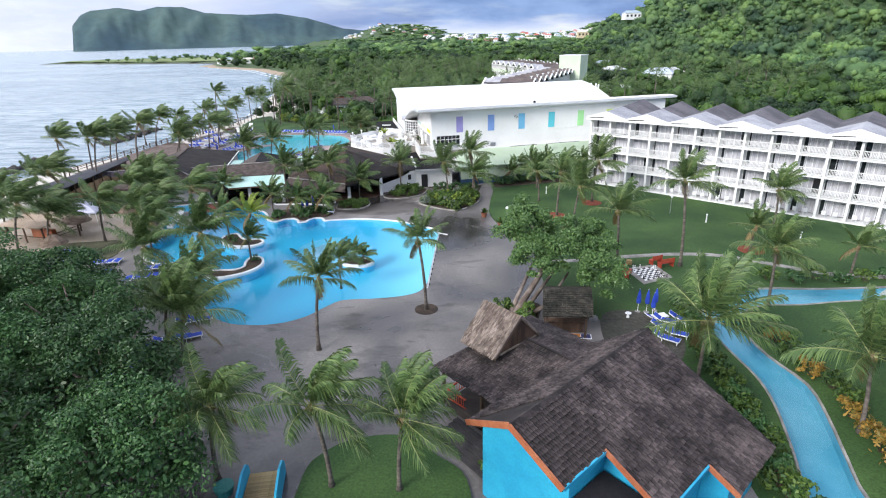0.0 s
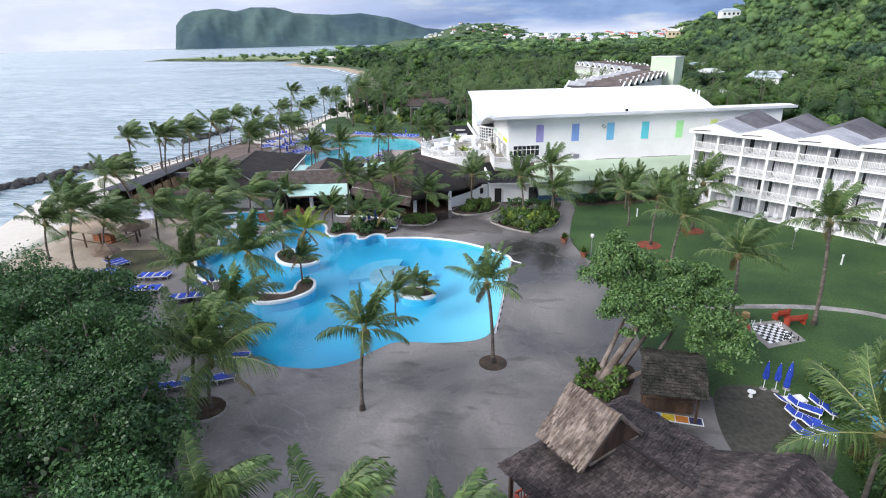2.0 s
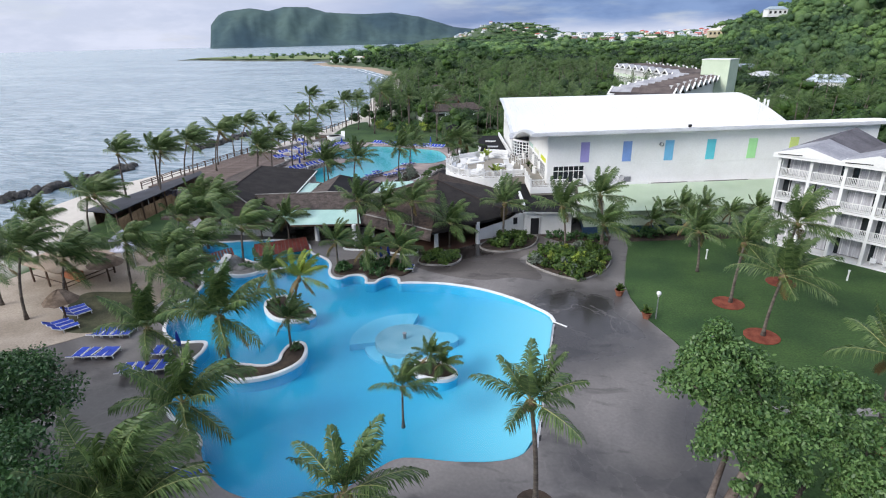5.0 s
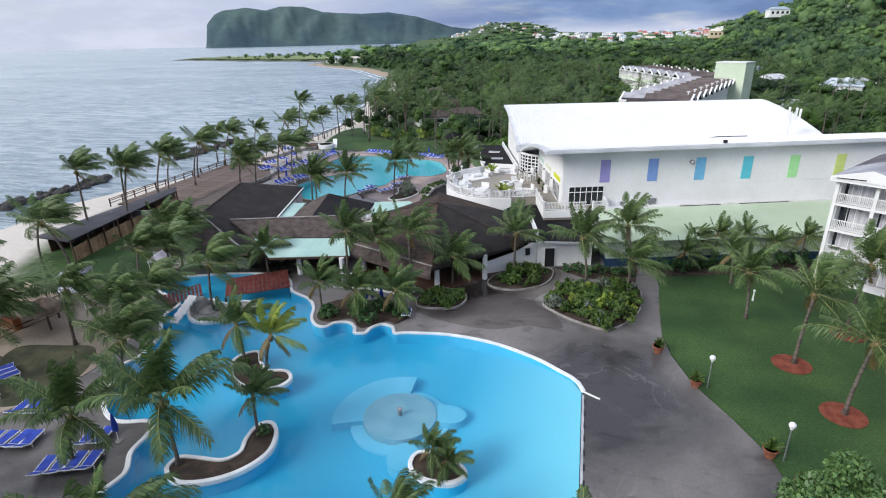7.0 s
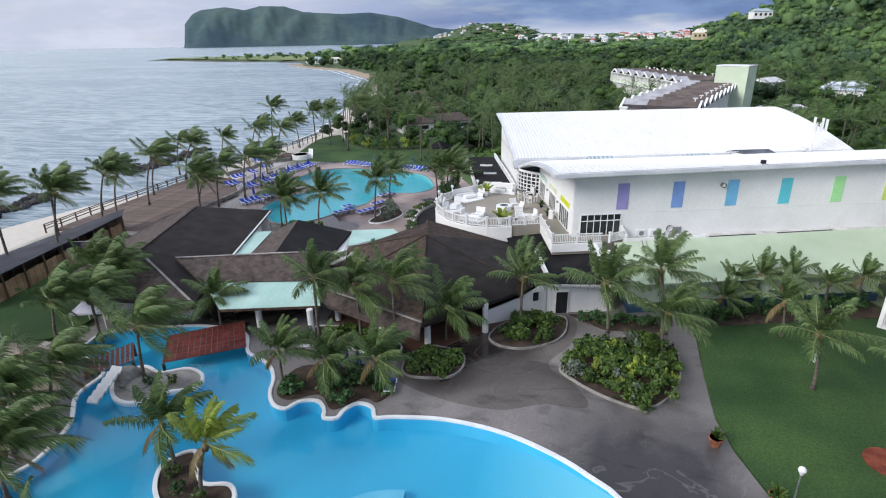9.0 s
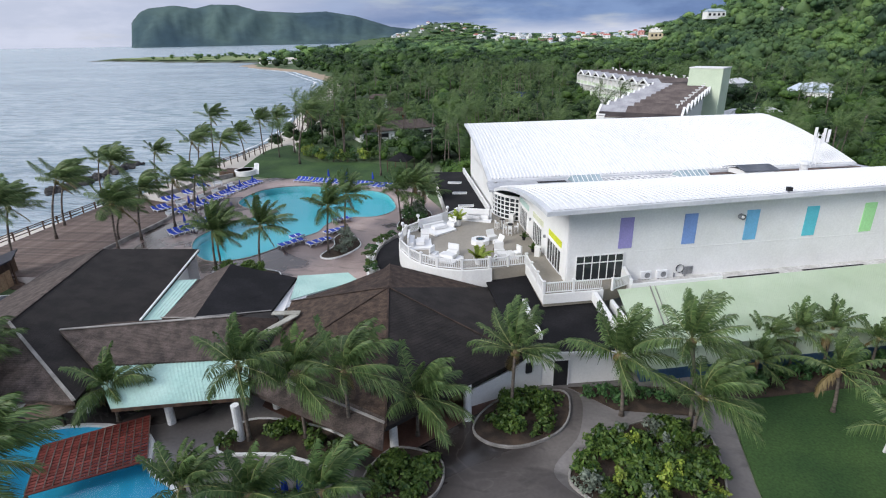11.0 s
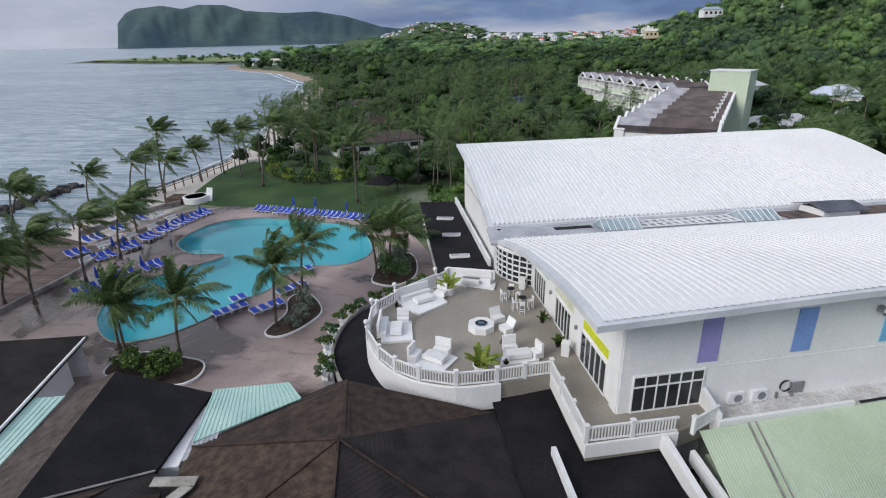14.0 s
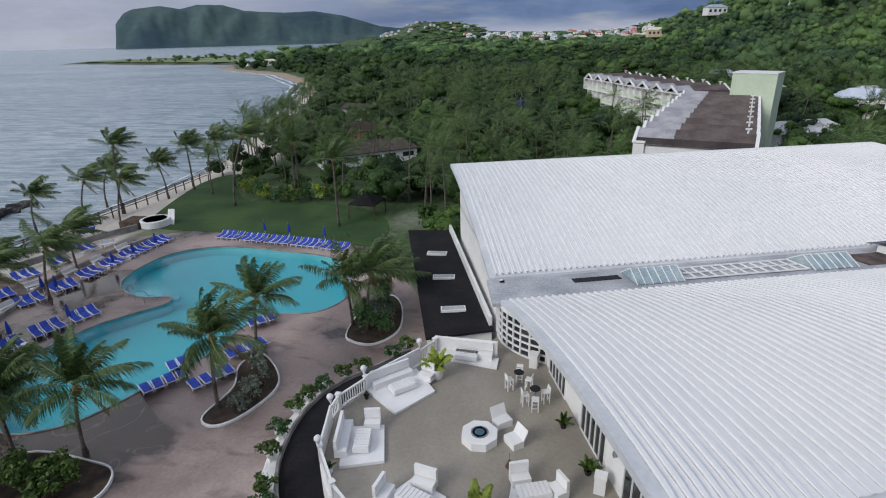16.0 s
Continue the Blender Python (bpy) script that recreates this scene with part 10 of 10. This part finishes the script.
# ---- houses in the distance ----
def cottage(x, y, w, d, h, deg, wall, roof, label, group, base=None):
    z = height(x, y) if base is None else base
    c = thing("far_house", pose(x, y, z - 0.5, 0, 0, deg), label, "house", group)
    part("wall", Shape().box(0, 0, (h + 0.5) / 2, w, d, h + 0.5), wall, c)
    r = Shape().slab([(-w / 2 - 0.4, -d / 2 - 0.4, h + 0.5), (w / 2 + 0.4, -d / 2 - 0.4, h + 0.5), (w / 2 - d * 0.3, 0, h + 0.5 + d * 0.25), (-w / 2 + d * 0.3, 0, h + 0.5 + d * 0.25)], 0.2)
    r.slab([(w / 2 + 0.4, d / 2 + 0.4, h + 0.5), (-w / 2 - 0.4, d / 2 + 0.4, h + 0.5), (-w / 2 + d * 0.3, 0, h + 0.5 + d * 0.25), (w / 2 - d * 0.3, 0, h + 0.5 + d * 0.25)], 0.2)
    r.face((w / 2 + 0.4, -d / 2 - 0.4, h + 0.5), (w / 2 + 0.4, d / 2 + 0.4, h + 0.5), (w / 2 - d * 0.3, 0, h + 0.5 + d * 0.25)).face((-w / 2 - 0.4, d / 2 + 0.4, h + 0.5), (-w / 2 - 0.4, -d / 2 - 0.4, h + 0.5), (-w / 2 + d * 0.3, 0, h + 0.5 + d * 0.25))
    part("roof", r, roof, c)
    for k in range(2 if y > 900 else max(2, int(w / 3.5))):
        part("window", Shape().box(-w / 2 + w * (k + 0.5) / (2 if y > 900 else max(2, int(w / 3.5))), -d / 2 - 0.03, h * 0.55 + 0.5, w * 0.12, 0.08, h * 0.35), DARK, c)
    return c


ROOFTONES = [surface("house_roof", a, b, 0.7, 0.3, 10, 0.05) for a, b in (((0.55, 0.56, 0.58), (0.7, 0.71, 0.73)), ((0.45, 0.10, 0.08), (0.55, 0.14, 0.11)), ((0.30, 0.38, 0.44), (0.4, 0.48, 0.54)), ((0.7, 0.66, 0.56), (0.78, 0.74, 0.64)))]
WALLTONES = [WHITE, PALEGREEN, surface("cream_wall", (0.62, 0.52, 0.34), (0.7, 0.6, 0.42), 0.7, 0.3, 10, 0.03), surface("pink_wall", (0.6, 0.32, 0.30), (0.68, 0.4, 0.38), 0.7, 0.3, 10, 0.03)]
cottage(73, 232, 11, 8, 4.5, -25, WHITE, surface("pale_blue_roof", (0.50, 0.57, 0.68), (0.62, 0.68, 0.78), 0.5, 0.3, 12, 0.03), "white villa with a pale blue roof among the trees", "villas", 3.0)
cottage(82, 247, 9, 7, 4, 15, WHITE, ROOFTONES[0], "white villa with a pale roof among the trees", "villas", 3.0)
cottage(62, 262, 9, 6, 3.5, 30, WHITE, ROOFTONES[0], "white villa with a pale roof among the trees", "villas", 4.0)
cottage(72, 330, 10, 7, 5, -10, WHITE, ROOFTONES[2], "white villa with a pale roof among the trees", "villas")
cottage(-43, 190, 20, 7, 2.6, 33, WHITE, SHINGLE2, "low white pavilion with a brown roof among palms", "villas", 0.0)
cottage(-49, 214, 11, 7, 2.6, 20, ORANGE, SHINGLE, "low brown-roofed pavilion among palms", "villas", 0.4)
cottage(50, 211, 17, 8, 3.0, 20, WHITE, ROOFTONES[0], "low white service house among palms", "villas", 0.0)
cottage(-62, 248, 7, 5, 3.4, 12, WHITE, SHINGLE2, "white villa half hidden by palms", "villas", 0.8)
cottage(161, 631, 17, 10, 6, 10, WHITE, ROOFTONES[2], "white house on the wooded hillside", "hill houses", 36)
cottage(200, 567, 13, 9, 6, -14, WHITE, ROOFTONES[0], "white house on the wooded hillside", "hill houses", 36)
cottage(117, 653, 15, 9, 6, 0, WALLTONES[2], ROOFTONES[3], "cream house at the foot of the hill", "hill houses", 19)
tr = random.Random(77)
for k in range(150):
    deg = tr.uniform(-5.5, 12.8) if k < 118 else tr.uniform(-14, -4)
    b, r = radians(deg), tr.uniform(1120, 1430) if k < 118 else tr.uniform(1750, 2250)
    x, y = r * math.sin(b), r * math.cos(b)
    w = tr.uniform(7, 15) * (2.2 if 1 < deg and tr.random() < 0.12 else 1) * (0.8 if k >= 118 else 1)
    cottage(x, y, w, tr.uniform(7, 11), tr.uniform(3.5, 7.0) * (0.7 if k >= 118 else 1), tr.uniform(-40, 40), WALLTONES[0] if tr.random() < 0.75 else tr.choice(WALLTONES[1:]), tr.choice((ROOFTONES[0], ROOFTONES[0], ROOFTONES[2], ROOFTONES[3], ROOFTONES[2], ROOFTONES[0], ROOFTONES[1])), "pale house in the distant town", "town houses", height(x, y) + 2.5)
for k in range(16):
    x, y = tr.uniform(-300, -225), tr.uniform(620, 720)
    cottage(x, y, tr.uniform(7, 13), tr.uniform(6, 8), tr.uniform(3, 4.5), tr.uniform(-40, 40), WALLTONES[0], tr.choice(ROOFTONES), "small house in the fishing village by the beach", "village houses")
screen_c = thing("court_screen", pose(-12.5, 262, 0.8, 0, 0, 5), "blue windscreen round a tennis court in the trees", "screen")
part("panel", Shape().box(0, 0, 2.2, 15, 0.1, 3.4), surface("blue_mesh", (0.02, 0.04, 0.16), (0.03, 0.06, 0.22), 0.8, 0.6, 10, 0.05), screen_c)
for k in range(6):
    part("post", Shape().box(-7.5 + 3 * k, 0, 2.2, 0.15, 0.15, 4.4), METAL, screen_c)
